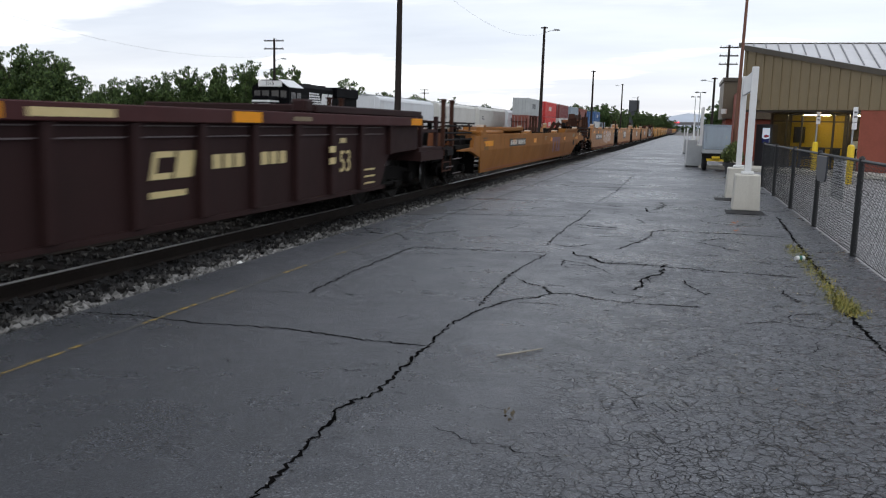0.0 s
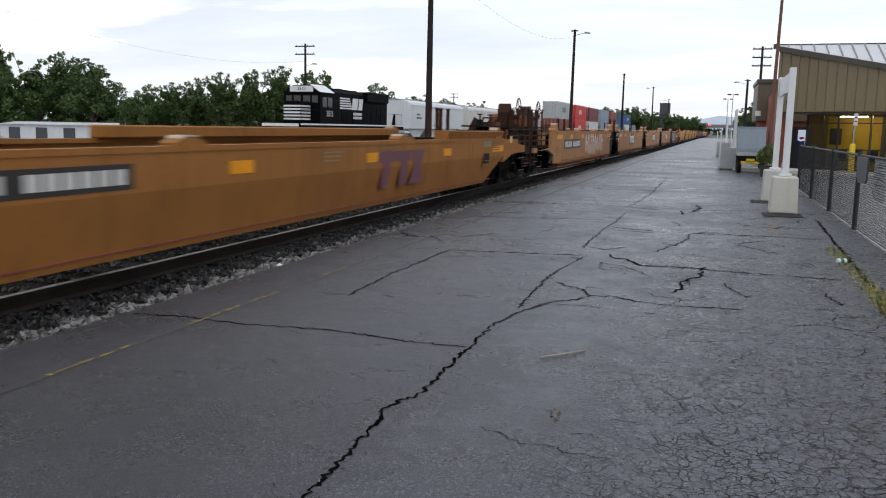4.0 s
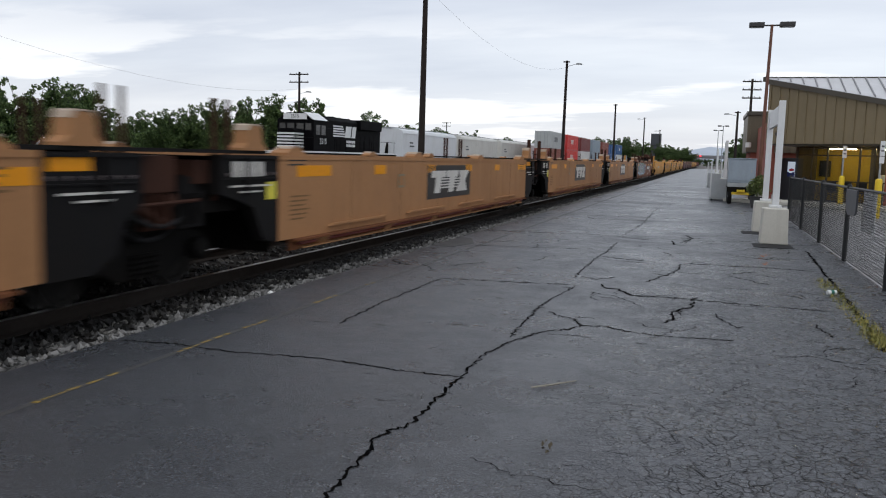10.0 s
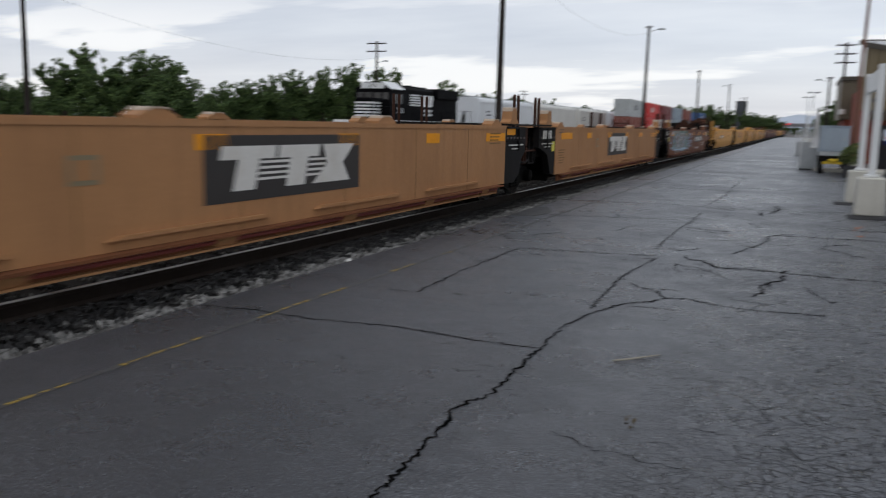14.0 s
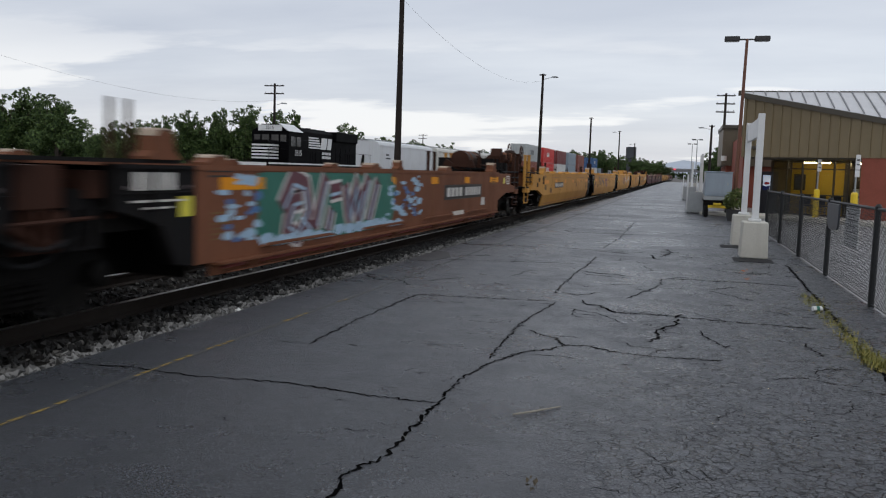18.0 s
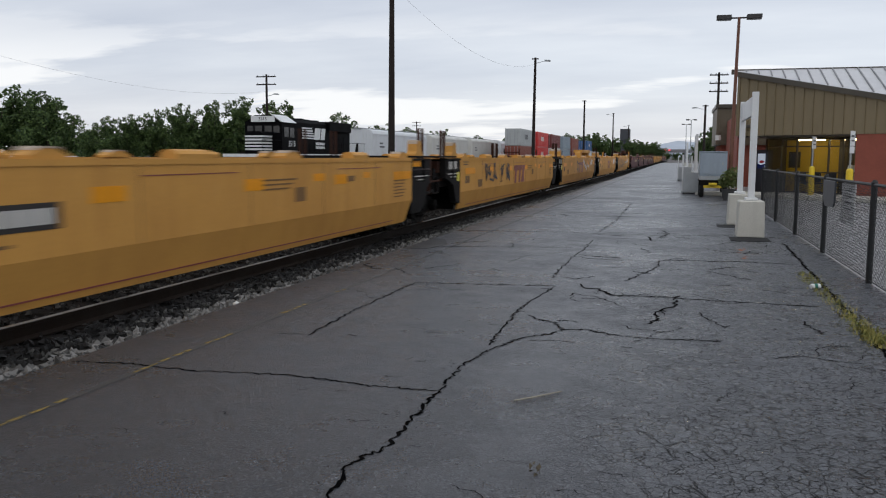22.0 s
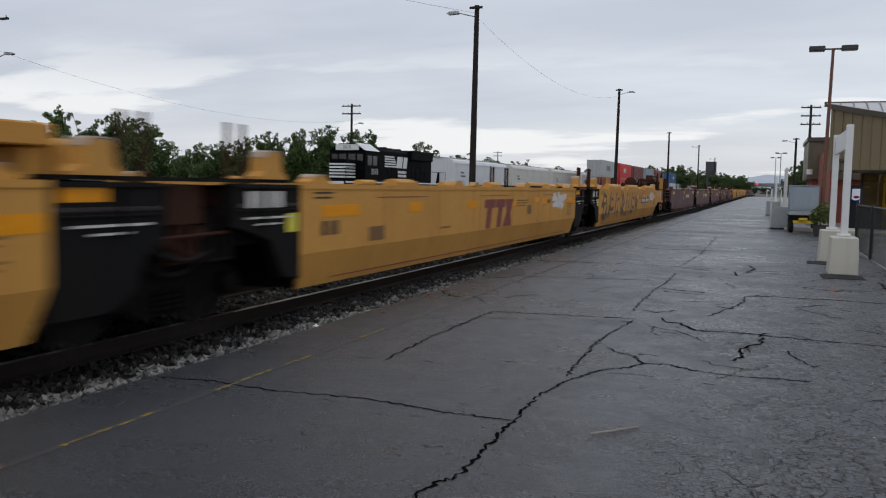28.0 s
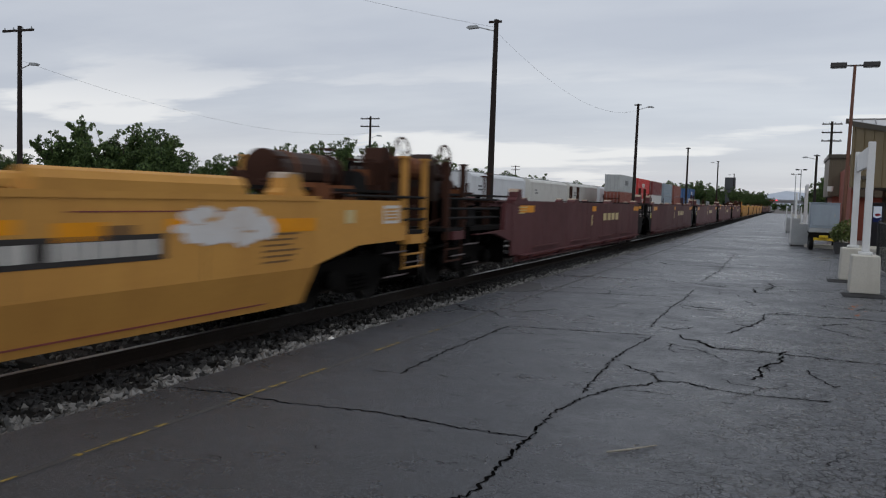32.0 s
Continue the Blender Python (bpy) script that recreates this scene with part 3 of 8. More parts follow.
# ---------------------------------------------------------------- cracks, lines and marks on the asphalt
CRACKS = [
    ([(-1.58, 2.2), (-1.6, 3.08), (-1.62, 3.54), (-1.66, 4.11), (-1.71, 4.25), (-1.6, 4.6), (-1.63, 5.74)], 0.030),
    ([(-1.63, 5.74), (-1.64, 6.5), (-1.55, 7.06)], 0.022),
    ([(-1.55, 7.06), (-1.41, 7.51), (-1.15, 7.85), (-1.07, 8.04), (-0.86, 8.1), (-0.65, 7.95), (-0.41, 7.89), (-0.16, 7.88), (0.34, 7.96)], 0.015),
    ([(-1.59, 7.21), (-1.62, 7.84), (-1.66, 8.90), (-1.63, 9.44), (-1.58, 10.04), (-1.50, 10.63)], 0.013),
    ([(-1.66, 11.33), (-1.68, 13.58), (-1.63, 14.51), (-1.62, 16.69)], 0.016),
    ([(-1.67, 18.44), (-1.54, 21.90), (-1.6, 30)], 0.014),
    ([(-4.6, 5.71), (-4.05, 5.78), (-3.54, 5.73), (-2.94, 5.81), (-2.5, 5.8), (-2.14, 5.72), (-1.64, 5.74)], 0.021),
    ([(-3.27, 10.38), (-2.45, 10.5), (-1.54, 10.68)], 0.012),
    ([(-1.23, 10.93), (-1.15, 10.61), (-0.97, 10.60), (-0.84, 10.28), (-0.75, 10.14)], 0.022),
    ([(-0.75, 10.14), (-0.23, 10.2), (0.40, 10.11), (1.01, 10.09), (1.42, 10.06)], 0.016),
    ([(-1.31, 10.18), (-0.94, 10.00), (-0.72, 9.68), (-0.57, 9.36)], 0.010),
    ([(-1.51, 8.64), (-1.36, 8.44), (-1.20, 8.35), (-1.06, 8.01)], 0.013),
    ([(-3.24, 7.12), (-3.3, 8.31), (-3.27, 10.38)], 0.014),
    ([(-1.61, 14.15), (-1.36, 13.94), (-0.89, 13.87)], 0.022),
    ([(-1.65, 17.87), (-1.05, 17.70)], 0.025),
    ([(-3.24, 23.8), (-2.93, 23.24), (-1.28, 23.42)], 0.03),
    ([(-4.4, 14.56), (-4.12, 14.62), (-3.0, 14.9), (-1.84, 15.2)], 0.014),
    ([(-0.31, 13.71), (0.08, 13.9), (0.51, 13.86), (0.94, 13.95), (1.50, 13.89), (1.66, 13.84)], 0.022),
    ([(-0.31, 13.71), (-0.33, 12.96), (-0.46, 12.22), (-0.53, 12.06), (-0.59, 11.78), (-0.71, 11.37)], 0.018),
    ([(-1.57, 11.50), (-1.35, 11.32), (-1.08, 11.70)], 0.014),
    ([(-0.01, 10.38), (-0.07, 10.13), (-0.07, 9.60), (-0.20, 9.35), (-0.26, 9.14), (-0.24, 8.80), (-0.32, 8.54)], 0.020),
    ([(-0.20, 9.35), (-0.16, 9.01)], 0.012),
    ([(-0.36, 19.30), (-0.22, 18.51), (-0.42, 17.44)], 0.03),
    ([(-0.60, 17.72), (-0.53, 16.88)], 0.03),
    ([(0.18, 9.35), (0.25, 8.94), (0.32, 8.84), (0.39, 8.57), (0.44, 8.71)], 0.012),
    ([(1.17, 9.15), (1.18, 8.79), (1.24, 8.68), (1.26, 8.52)], 0.014),
    ([(1.89, 17.17), (1.73, 11.1), (1.62, 7.9), (1.65, 6.81), (1.8, 4.0)], 0.028),
    ([(-1.12, 4.17), (-0.94, 4.08), (-0.86, 4.01), (-0.69, 4.02), (-0.57, 3.97), (-0.40, 3.98)], 0.008),
    ([(0.21, 6.00), (0.30, 6.26), (0.42, 6.37)], 0.007),
    ([(1.09, 6.58), (1.14, 6.63), (1.20, 6.95)], 0.009),
    ([(-2.01, 4.98), (-1.85, 4.98)], 0.009),
    ([(-4.6, 17.9), (-2.5, 18.2), (-0.2, 18.0), (1.0, 18.6)], 0.014),
    ([(-4.6, 24.5), (-1.2, 24.8), (1.6, 24.2)], 0.02),
    ([(-4.6, 33.0), (1.9, 33.4)], 0.028),
]


def crack(points, width):
    rnd = random.Random(int(points[0][0] * 1000 + points[-1][1] * 77))
    line = []
    for (x0, y0), (x1, y1) in zip(points, points[1:]):
        n = max(3, int(math.hypot(x1 - x0, y1 - y0) / (0.03 if y0 < 9 else 0.06)))
        for i in range(n):
            a = i / n
            w = 0.0 if i == 0 else 0.023 if y0 < 9 else 0.03
            line.append((x0 + (x1 - x0) * a + rnd.uniform(-w, w), y0 + (y1 - y0) * a + rnd.uniform(-w, w)))
    line.append(points[-1])
    bm, last = bmesh.new(), None
    for i, (x, y) in enumerate(line):
        a, b = line[max(0, i - 1)], line[min(len(line) - 1, i + 1)]
        dx, dy = b[0] - a[0], b[1] - a[1]
        d = math.hypot(dx, dy) or 1
        w = width * (0.52 if y < 7 else 0.8) * rnd.uniform(0.3, 1.0) * (0.35 if i in (0, len(line) - 1) else 1) * (1 + min(1.3, max(0, y - 4) * 0.2) * abs(dx) / d)
        z = 0.002 + 0.0015 * rnd.random()
        pair = [bm.verts.new((x - dy / d * w, y + dx / d * w, z)), bm.verts.new((x + dy / d * w, y - dx / d * w, z))]
        if last:
            bm.faces.new((last[0], last[1], pair[1], pair[0]))
        last = pair
    return structure("pavement_crack", bm, CRACK, "jagged open crack in the asphalt", "crack")


for pts, w in CRACKS:
    crack(pts, w)


def fine_cracks():
    """Short wandering side cracks in the tired middle of the platform."""
    rnd = random.Random(17)
    for k in range(64):
        x, y, a = rnd.uniform(-1.4, 1.6), rnd.uniform(7.2, 19.0), rnd.choice((0.0, 3.14)) + rnd.uniform(-0.7, 0.7)
        if k % 6 == 0:
            x = rnd.uniform(-4.2, -2.0)
        pts = [(x, y)]
        for i in range(rnd.randint(2, 4)):
            a += rnd.uniform(-0.9, 0.9)
            n = rnd.uniform(0.06, 0.22)
            x, y = max(-4.5, min(1.9, x + n * math.cos(a))), y + n * 1.5 * math.sin(a)
            pts.append((x, y))
        crack(pts, rnd.uniform(0.004, 0.010) * (1 if y < 12 else 1.6))
    # short nicks across the sound part
    for k in range(46):
        x, y, n = rnd.uniform(-3.7, -0.2), 4.2 + 9.0 * rnd.random() ** 1.3, rnd.uniform(0.05, 0.2)
        crack([(x, y), (x + n * 0.5, y + rnd.uniform(-0.03, 0.03)), (x + n, y + rnd.uniform(-0.05, 0.05))], rnd.uniform(0.004, 0.009))


fine_cracks()


def stripe(x0, x1, y0, y1, z, material, name, label):
    bm = bmesh.new()
    n = max(1, int((y1 - y0) / 0.5))
    grid_sheet(bm, x0, x1, y0, y1, z, 1, n)
    return structure(name, bm, material, label, "line marking")


stripe(-3.955, -3.895, -6, 200, 0.002, FADEDLINE, "edge_line", "faded safety line along the platform edge")


def yellow_flecks(y0, y1, seed):
    """What is left of a yellow dash: ragged flecks of paint."""
    rnd, bm, y = random.Random(seed), bmesh.new(), y0
    while y < y1:
        n, w, x = rnd.uniform(0.05, 0.16), rnd.uniform(0.008, 0.024), -3.925 + rnd.uniform(-0.012, 0.012)
        prism(bm, [(x - w, y), (x + w * rnd.uniform(0.2, 1), y + 0.01), (x + w, y + n * 0.6), (x + w * 0.3, y + n), (x - w * rnd.uniform(0.3, 1), y + n * 0.8)], "z", 0.0025, 0.005)
        y += n * rnd.uniform(0.9, 1.7)
    structure("yellow_dash", bm, YELLOWLINE, "worn flecks of yellow paint on the edge line", "line marking")


for y0, y1 in ((3.2, 3.7), (4.05, 4.75), (5.55, 6.25), (6.55, 6.98), (8.0, 8.5), (9.4, 9.7)):
    yellow_flecks(y0, y1, int(y0 * 100))
for k in range(9):
    bm = bmesh.new()
    grid_sheet(bm, 2.6, 9.5, 11.0 + 2.75 * k, 11.1 + 2.75 * k, -0.009, 6, 1)
    structure("bay_line", bm, WHITELINE, "worn white parking bay line", "line marking")
structure("mat_strip", B((0.96, 1.7, 17.35, 18.12, 0.0, 0.012)), RUBBER, "black rubber mat under the concrete block", "mat", 0.003)
structure("mat_strip", B((0.85, 1.35, 20.6, 21.35, 0.0, 0.012)), RUBBER, "black rubber mat under the concrete block", "mat", 0.003)
bm = bmesh.new()
prism(bm, [(-4.66, 14.1), (-4.25, 14.2), (-4.1, 15.0), (-4.4, 15.9), (-4.66, 16.0)], "z", 0.0, 0.006)
structure("tar_patch", bm, PATCH, "black tar patch at the platform edge", "patch")

# ---------------------------------------------------------------- freight train
L_CAR = {}


def truck(parent, y, mesh):
    """A two-axle truck: side frames, bolster, springs and two turning wheelsets."""
    t = part("truck", mesh["frame"], UNDER, parent, "greasy steel truck", at=pose(0, y, 0))
    for s in (-1, 1):
        for dy in (-0.16, 0.0, 0.16):
            part("spring", mesh["springs"], UNDER, t, at=pose(s * 1.07, dy, 0.24))
    for k, dy in enumerate((-0.89, 0.89)):
        w = part("wheelset", mesh["wheels"], WHEELM, t, "steel wheelset with bright treads", at=pose(0, dy, 0.42))
        WHEELS[k].append(w)
    return t


def truck_meshes():
    bm = bmesh.new()
    for s in (-1, 1):
        x0, x1 = s * 0.94, s * 1.06
        prism(bm, [(-1.2, 0.5), (-1.05, 0.62), (-0.45, 0.7), (0.45, 0.7), (1.05, 0.62), (1.2, 0.5), (1.12, 0.34), (0.7, 0.36), (0.42, 0.2),
                   (-0.42, 0.2), (-0.7, 0.36), (-1.12, 0.34)], "x", min(x0, x1), max(x0, x1))
        for dy in (-0.89, 0.89):
            lathe(bm, [(0.1, 0.0), (0.13, 0.02), (0.13, 0.14), (0.06, 0.17)] if s > 0 else [(0.06, -0.17), (0.13, -0.14), (0.13, -0.02), (0.1, 0.0)], (s * 1.06, dy, 0.44), 12)
    box(bm, -0.95, 0.95, -0.18, 0.18, 0.42, 0.66)
    for dy in (-0.45, 0.45):
        box(bm, -0.8, 0.8, dy - 0.05, dy + 0.05, 0.3, 0.4)
    frame_me = done(bm, "truck_frame")
    frame_me.materials.append(UNDER)
    bm = bmesh.new()
    lathe(bm, [(0.05 if k % 2 == 0 else 0.07, 0.028 * k) for k in range(9)], (0, 0, 0), 8, "z")
    spr = done(bm, "springs")
    spr.materials.append(UNDER)
    bm = bmesh.new()
    tube(bm, (-0.95, 0, 0), (0.95, 0, 0), 0.075, 10)
    for s in (-1, 1):
        prof = [(0.44, 0.68), (0.445, 0.705), (0.42, 0.715), (0.415, 0.80), (0.36, 0.80), (0.34, 0.775), (0.14, 0.76), (0.12, 0.80), (0.08, 0.81)]
        lathe(bm, [(0.1, s * 0.68)] + [(r, s * a) for r, a in prof], (0, 0, 0), 28)
    whl = done(bm, "wheels")
    whl.materials.append(WHEELM)
    whl.materials.append(TREAD)
    for p in whl.polygons:
        r = math.hypot(p.center.y, p.center.z)
        if 0.405 < r and abs(p.center.x) > 0.7:
            p.material_index = 1
    return {"frame": frame_me, "springs": spr, "wheels": whl}


WHEELS = ([], [])
TM = truck_meshes()
HW = 1.52            # half the width of a car
TOP = 1.535          # top of the side above the rail


def mesh_once(key, maker, material, bevel=0.0, smooth=False):
    if key not in L_CAR:
        me = done(maker(), key[0], bevel, smooth)
        me.materials.append(material)
        L_CAR[key] = me
    return L_CAR[key]


def flat_side(lp, s):
    """A straight side plate."""
    a, b = sorted((s * (HW - 0.05), s * HW))
    return B((a, b, 0, lp, 0.43, TOP - 0.06))


def chord(lp, s, top):
    a, b = sorted((s * (HW - 0.14), s * (HW + 0.012)))
    return B((a, b, 0, lp, top - 0.06, top))


def sill(lp, s):
    bm = bmesh.new()
    prism(bm, [(s * (HW - 0.06), 0.27), (s * (HW - 0.02), 0.27), (s * (HW - 0.02), 0.40), (s * (HW + 0.115), 0.40), (s * (HW + 0.115), 0.427), (s * (HW - 0.06), 0.427)], "y", 0.35, lp - 0.35)
    return bm


def sill_bracket():
    bm = bmesh.new()
    prism(bm, [(HW - 0.019, 0.28), (HW + 0.03, 0.31), (HW + 0.08, 0.398), (HW - 0.019, 0.398)], "y", -0.16, 0.16)
    return bm


def foot_flange():
    bm = bmesh.new()
    prism(bm, [(-1.15, 0.525), (1.15, 0.525), (1.02, 0.56), (-1.02, 0.56)], "x", HW + 0.001, HW + 0.055)
    return bm


def bent_side(lp, e0, e1, crease, foot, s, top):
    """A side that leans in below a crease; its ends slant up over the trucks."""
    prof = [(HW, top - 0.05), (HW, crease), (HW - 0.12, foot)]
    rows = [(0.0, lp), (0.0, lp), (e0, lp - e1)]
    bm = bmesh.new()
    for thick in (0.0, 0.04):
        ring = [[bm.verts.new((s * (x - thick), y, z)) for y in ys] for (x, z), ys in zip(prof, rows)]
        for a, b in zip(ring, ring[1:]):
            bm.faces.new((a[0], a[1], b[1], b[0]))
    bm.verts.ensure_lookup_table()
    n = 6
    for a, b in ((0, 1), (1, 3), (3, 5), (5, 4), (4, 2), (2, 0)):
        v = bm.verts
        bm.faces.new((v[a], v[b], v[b + n], v[a + n]))
    return bm


def well_floor(lp):
    bm = bmesh.new()
    for k in range(7):
        y = 0.8 + (lp - 1.6) * k / 6
        box(bm, -HW + 0.24, HW - 0.24, y - 0.15, y + 0.15, 0.34, 0.42)
    for s in (-1, 1):
        y0, y1 = 0.9, lp - 0.9
        tube(bm, (-s * 1.2, y0, 0.38), (s * 1.2, y1, 0.38), 0.05, 6)
    return bm


def joint_plate(d, s):
    """The dark end of a unit over a shared truck, cut away below; d is 1 or -1 for its side."""
    bm = bmesh.new()
    a, b = sorted((s * (HW - 0.16), s * (HW - 0.012)))
    if d < 0:
        pts = [(0, 0.42), (0, TOP - 0.01), (-1.32, TOP - 0.01), (-1.32, 1.08), (-0.95, 1.0), (-0.62, 0.9), (-0.36, 0.48)]
    else:
        pts = [(0, 0.42), (0, TOP - 0.01), (1.32, TOP - 0.01), (1.32, 1.02), (1.1, 0.9), (0.95, 0.58), (0.62, 0.42)]
    prism(bm, pts, "x", a, b)
    return bm


def plate_rib(d):
    """An upright flange and two bolted straps on a joint plate."""
    bm = bmesh.new()
    x = HW - 0.012
    y0 = d * 0.78
    box(bm, x, x + 0.05, y0 - 0.02, y0 + 0.02, 1.05, TOP - 0.03)
    box(bm, x, x + 0.035, *sorted((d * 0.04, d * 1.3)), TOP - 0.05, TOP - 0.02)
    box(bm, x, x + 0.03, *sorted((d * 0.04, d * 1.28)), 1.235, 1.25)
    return bm


def plate_bolt():
    bm = bmesh.new()
    tube(bm, (HW - 0.012, 0, 0), (HW + 0.012, 0, 0), 0.022, 6)
    return bm


def air_hose(k):
    """A sagging brake hose across a joint."""
    bm, last = bmesh.new(), None
    for i in range(9):
        a = i / 8
        p = Vector((1.30 - 0.16 * k, -0.75 + 1.5 * a, 1.12 - 0.06 * k - (0.36 + 0.1 * k) * 4 * a * (1 - a)))
        if last is not None:
            tube(bm, last, p, 0.026, 6)
        last = p
    return bm


def casting(k):
    """A ribbed steel casting over the shared truck."""
    bm = bmesh.new()
    y = (-0.5, 0.02, 0.5)[k]
    prism(bm, [(y - 0.24, 0.72), (y + 0.24, 0.72), (y + 0.2, 1.0), (y + 0.12, 1.24), (y - 0.14, 1.3), (y - 0.22, 1.0)], "x", 0.75, 1.2 + 0.06 * k)
    for q in (-0.12, 0.04):
        box(bm, 1.2 + 0.06 * k, 1.27 + 0.06 * k, y + q, y + q + 0.03, 0.76, 1.1)
    return bm


def joint_beam(d):
    bm = bmesh.new()
    box(bm, -HW + 0.2, HW - 0.2, *sorted((d * 0.02, d * 1.45)), 0.86, 1.3)
    box(bm, -1.12, 1.12, *sorted((d * 1.451, d * 1.84)), 0.86, 1.38)
    box(bm, -0.62, 0.62, *sorted((-d * 0.3, d * 1.84)), 0.3, 0.855)
    for k in range(3):
        y = d * (0.3 + 0.45 * k)
        box(bm, -HW + 0.1, HW - 0.1, y - 0.06, y + 0.06, 1.301, 1.5)
    return bm


def end_deck(d, length, s, frac, reach, step, top):
    """The stepped side plate of an end platform over a truck."""
    bm = bmesh.new()
    a, b = sorted((s * (HW - 0.1), s * (HW - 0.005)))
    n = length
    prism(bm, [(0, 0.72), (0, top - 0.04), (d * n * frac, top - 0.04), (d * n * (frac + 0.02), step), (d * n * reach, step - 0.05), (d * n * reach, 0.93), (d * n * 0.3, 0.91)], "x", a, b)
    return bm


def centre_sill(d, length):
    bm = bmesh.new()
    box(bm, -HW + 0.101, HW - 0.101, *sorted((0.0, d * length * 0.62)), 0.98, 1.06)
    box(bm, -0.62, 0.62, *sorted((-d * 0.4, d * length * 0.97)), 0.28, 0.979)
    return bm


def cross_bearer(d):
    return B((-1.2, 1.2, -0.06, 0.06, 0.72, 0.975))


def sill_pipe(d, length, k):
    return T(((1.0 - 0.35 * k, d * 0.2, 0.8), (1.1 - 0.3 * k, d * length * 0.9, 0.7), 0.035), n=6)


def deck_chest(d, x0, x1, y1, z1):
    return B((x0, x1, *sorted((d * 0.2, d * y1)), 1.061, z1))


def end_platform(d, length):
    return B((-HW + 0.06, HW - 0.06, *sorted((d * length * 0.725, d * length * 0.97)), 1.0, 1.06))


def platform_step(d, length, s):
    a, b = sorted((s * (HW - 0.2), s * (HW - 0.02)))
    return B((a, b, *sorted((d * length * 0.76, d * length * 0.9)), 0.86, 0.999))


def coupler(d, length):
    bm = bmesh.new()
    y0, y1 = d * length * 0.9, d * (length + 0.28)
    box(bm, -0.11, 0.11, *sorted((y0, y1)), 0.74, 0.9)
    box(bm, -0.2, 0.2, *sorted((d * (length + 0.1), y1)), 0.68, 0.96)
    tube(bm, (-0.5, d * length, 0.8), (0.3, d * (length + 0.25), 0.45), 0.03, 6)
    return bm


def handrail(d, length, s):
    """Two upright posts with caps at an end platform, and low steps between them."""
    bm = bmesh.new()
    y = d * length * 0.95
    x = s * (HW - 0.1)
    for q in (0.0, 0.72):
        box(bm, x - 0.045, x + 0.045, y - d * q - 0.035, y - d * q + 0.035, 0.86, 2.12)
        box(bm, x - 0.06, x + 0.06, y - d * q - 0.07, y - d * q + 0.07, 2.12, 2.15)
    for z in (0.5, 0.7):
        tube(bm, (x, y, z), (x, y - d * 0.72, z), 0.018, 6)
    for q in (0.02, 0.7):
        tube(bm, (x, y - d * q, 0.48), (x, y - d * q, 0.86), 0.018, 6)
    return bm


def reservoir():
    bm = bmesh.new()
    lathe(bm, [(0.1, -0.85), (0.24, -0.78), (0.28, -0.7), (0.28, 0.7), (0.24, 0.78), (0.1, 0.85)], (0.1, 0, 1.86), 16, "y")
    return bm


def gear_stand(k):
    bm = bmesh.new()
    prism(bm, [(-0.7, 1.06), (-0.5, 1.06), (-0.22, 1.66), (0.42, 1.66), (0.7, 1.06), (0.9, 1.06), (0.5, 1.9), (0.3, 1.76), (-0.1, 1.76), (-0.3, 1.9)], "y", -0.06, 0.06)
    return bm


VALVE_BOXES = ((0.35, 0.95, -0.28, 0.28, 1.06, 1.72), (0.45, 0.8, -0.18, 0.18, 1.721, 1.95), (-0.9, 0.0, -0.2, 0.25, 1.06, 1.5))


def valve_pipe(k):
    return T(((1.05 - 0.12 * k, -0.5, 1.1 + 0.14 * k), (0.9 - 0.15 * k, 0.9, 1.2 + 0.17 * k), 0.03), n=6)


def top_plank(d, length):
    return B((0.55, 1.2, *sorted((-d * 0.6, d * length * 0.8)), 1.60, 1.64), (0.8, 0.9, *sorted((d * 0.2, d * 0.3)), 1.06, 1.6), (0.8, 0.9, *sorted((d * length * 0.7, d * length * 0.73)), 1.06, 1.6))


def joint_hardware():
    """Castings, levers and hoses over a shared truck."""
    bm = bmesh.new()
    box(bm, 0.7, 1.3, -0.3, 0.25, 1.12, 1.5)
    box(bm, 0.9, 1.36, -0.95, -0.55, 1.2, 1.46)
    box(bm, 0.9, 1.36, 0.5, 0.95, 1.2, 1.46)
    tube(bm, (1.25, -0.8, 1.15), (1.25, 0.2, 0.75), 0.05, 8)
    tube(bm, (1.2, 0.9, 1.3), (1.25, 0.1, 0.95), 0.06, 8)
    tube(bm, (1.38, -0.5, 1.0), (1.38, 0.55, 1.02), 0.022, 6)
    for k in range(3):
        tube(bm, (1.0, -0.6 + 0.5 * k, 1.5), (1.15, -0.3 + 0.5 * k, 0.8), 0.03, 6)
    return bm


def pipe_run(rnd, d, length):
    """One bent brake pipe."""
    bm = bmesh.new()
    x, y, z = rnd.uniform(0.2, 1.32), d * rnd.uniform(0.3, length), rnd.uniform(1.1, 1.75)
    for i in range(3):
        ax, q = rnd.choice("yyzx"), [x, y, z]
        if ax == "y":
            q[1] = d * min(length, max(0.2, d * y + rnd.uniform(-0.9, 0.9)))
        elif ax == "z":
            q[2] = rnd.uniform(1.08, 1.95)
        else:
            q[0] = rnd.uniform(0.2, 1.32)
        tube(bm, (x, y, z), q, 0.022, 6)
        x, y, z = q
    return bm


def bracket(rnd, d, length, top):
    """A small casting bolted to the end deck."""
    bm = bmesh.new()
    x, y = rnd.uniform(0.5, 1.22), d * rnd.uniform(0.35, length)
    w, n, z = rnd.uniform(0.06, 0.16), rnd.uniform(0.05, 0.24), rnd.uniform(1.2, top)
    prism(bm, [(y - n, 1.065), (y + n, 1.065), (y + n * 0.9, z - 0.06), (y + n * 0.4, z), (y - n * 0.7, z)], "x", x - w, x + w)
    return bm


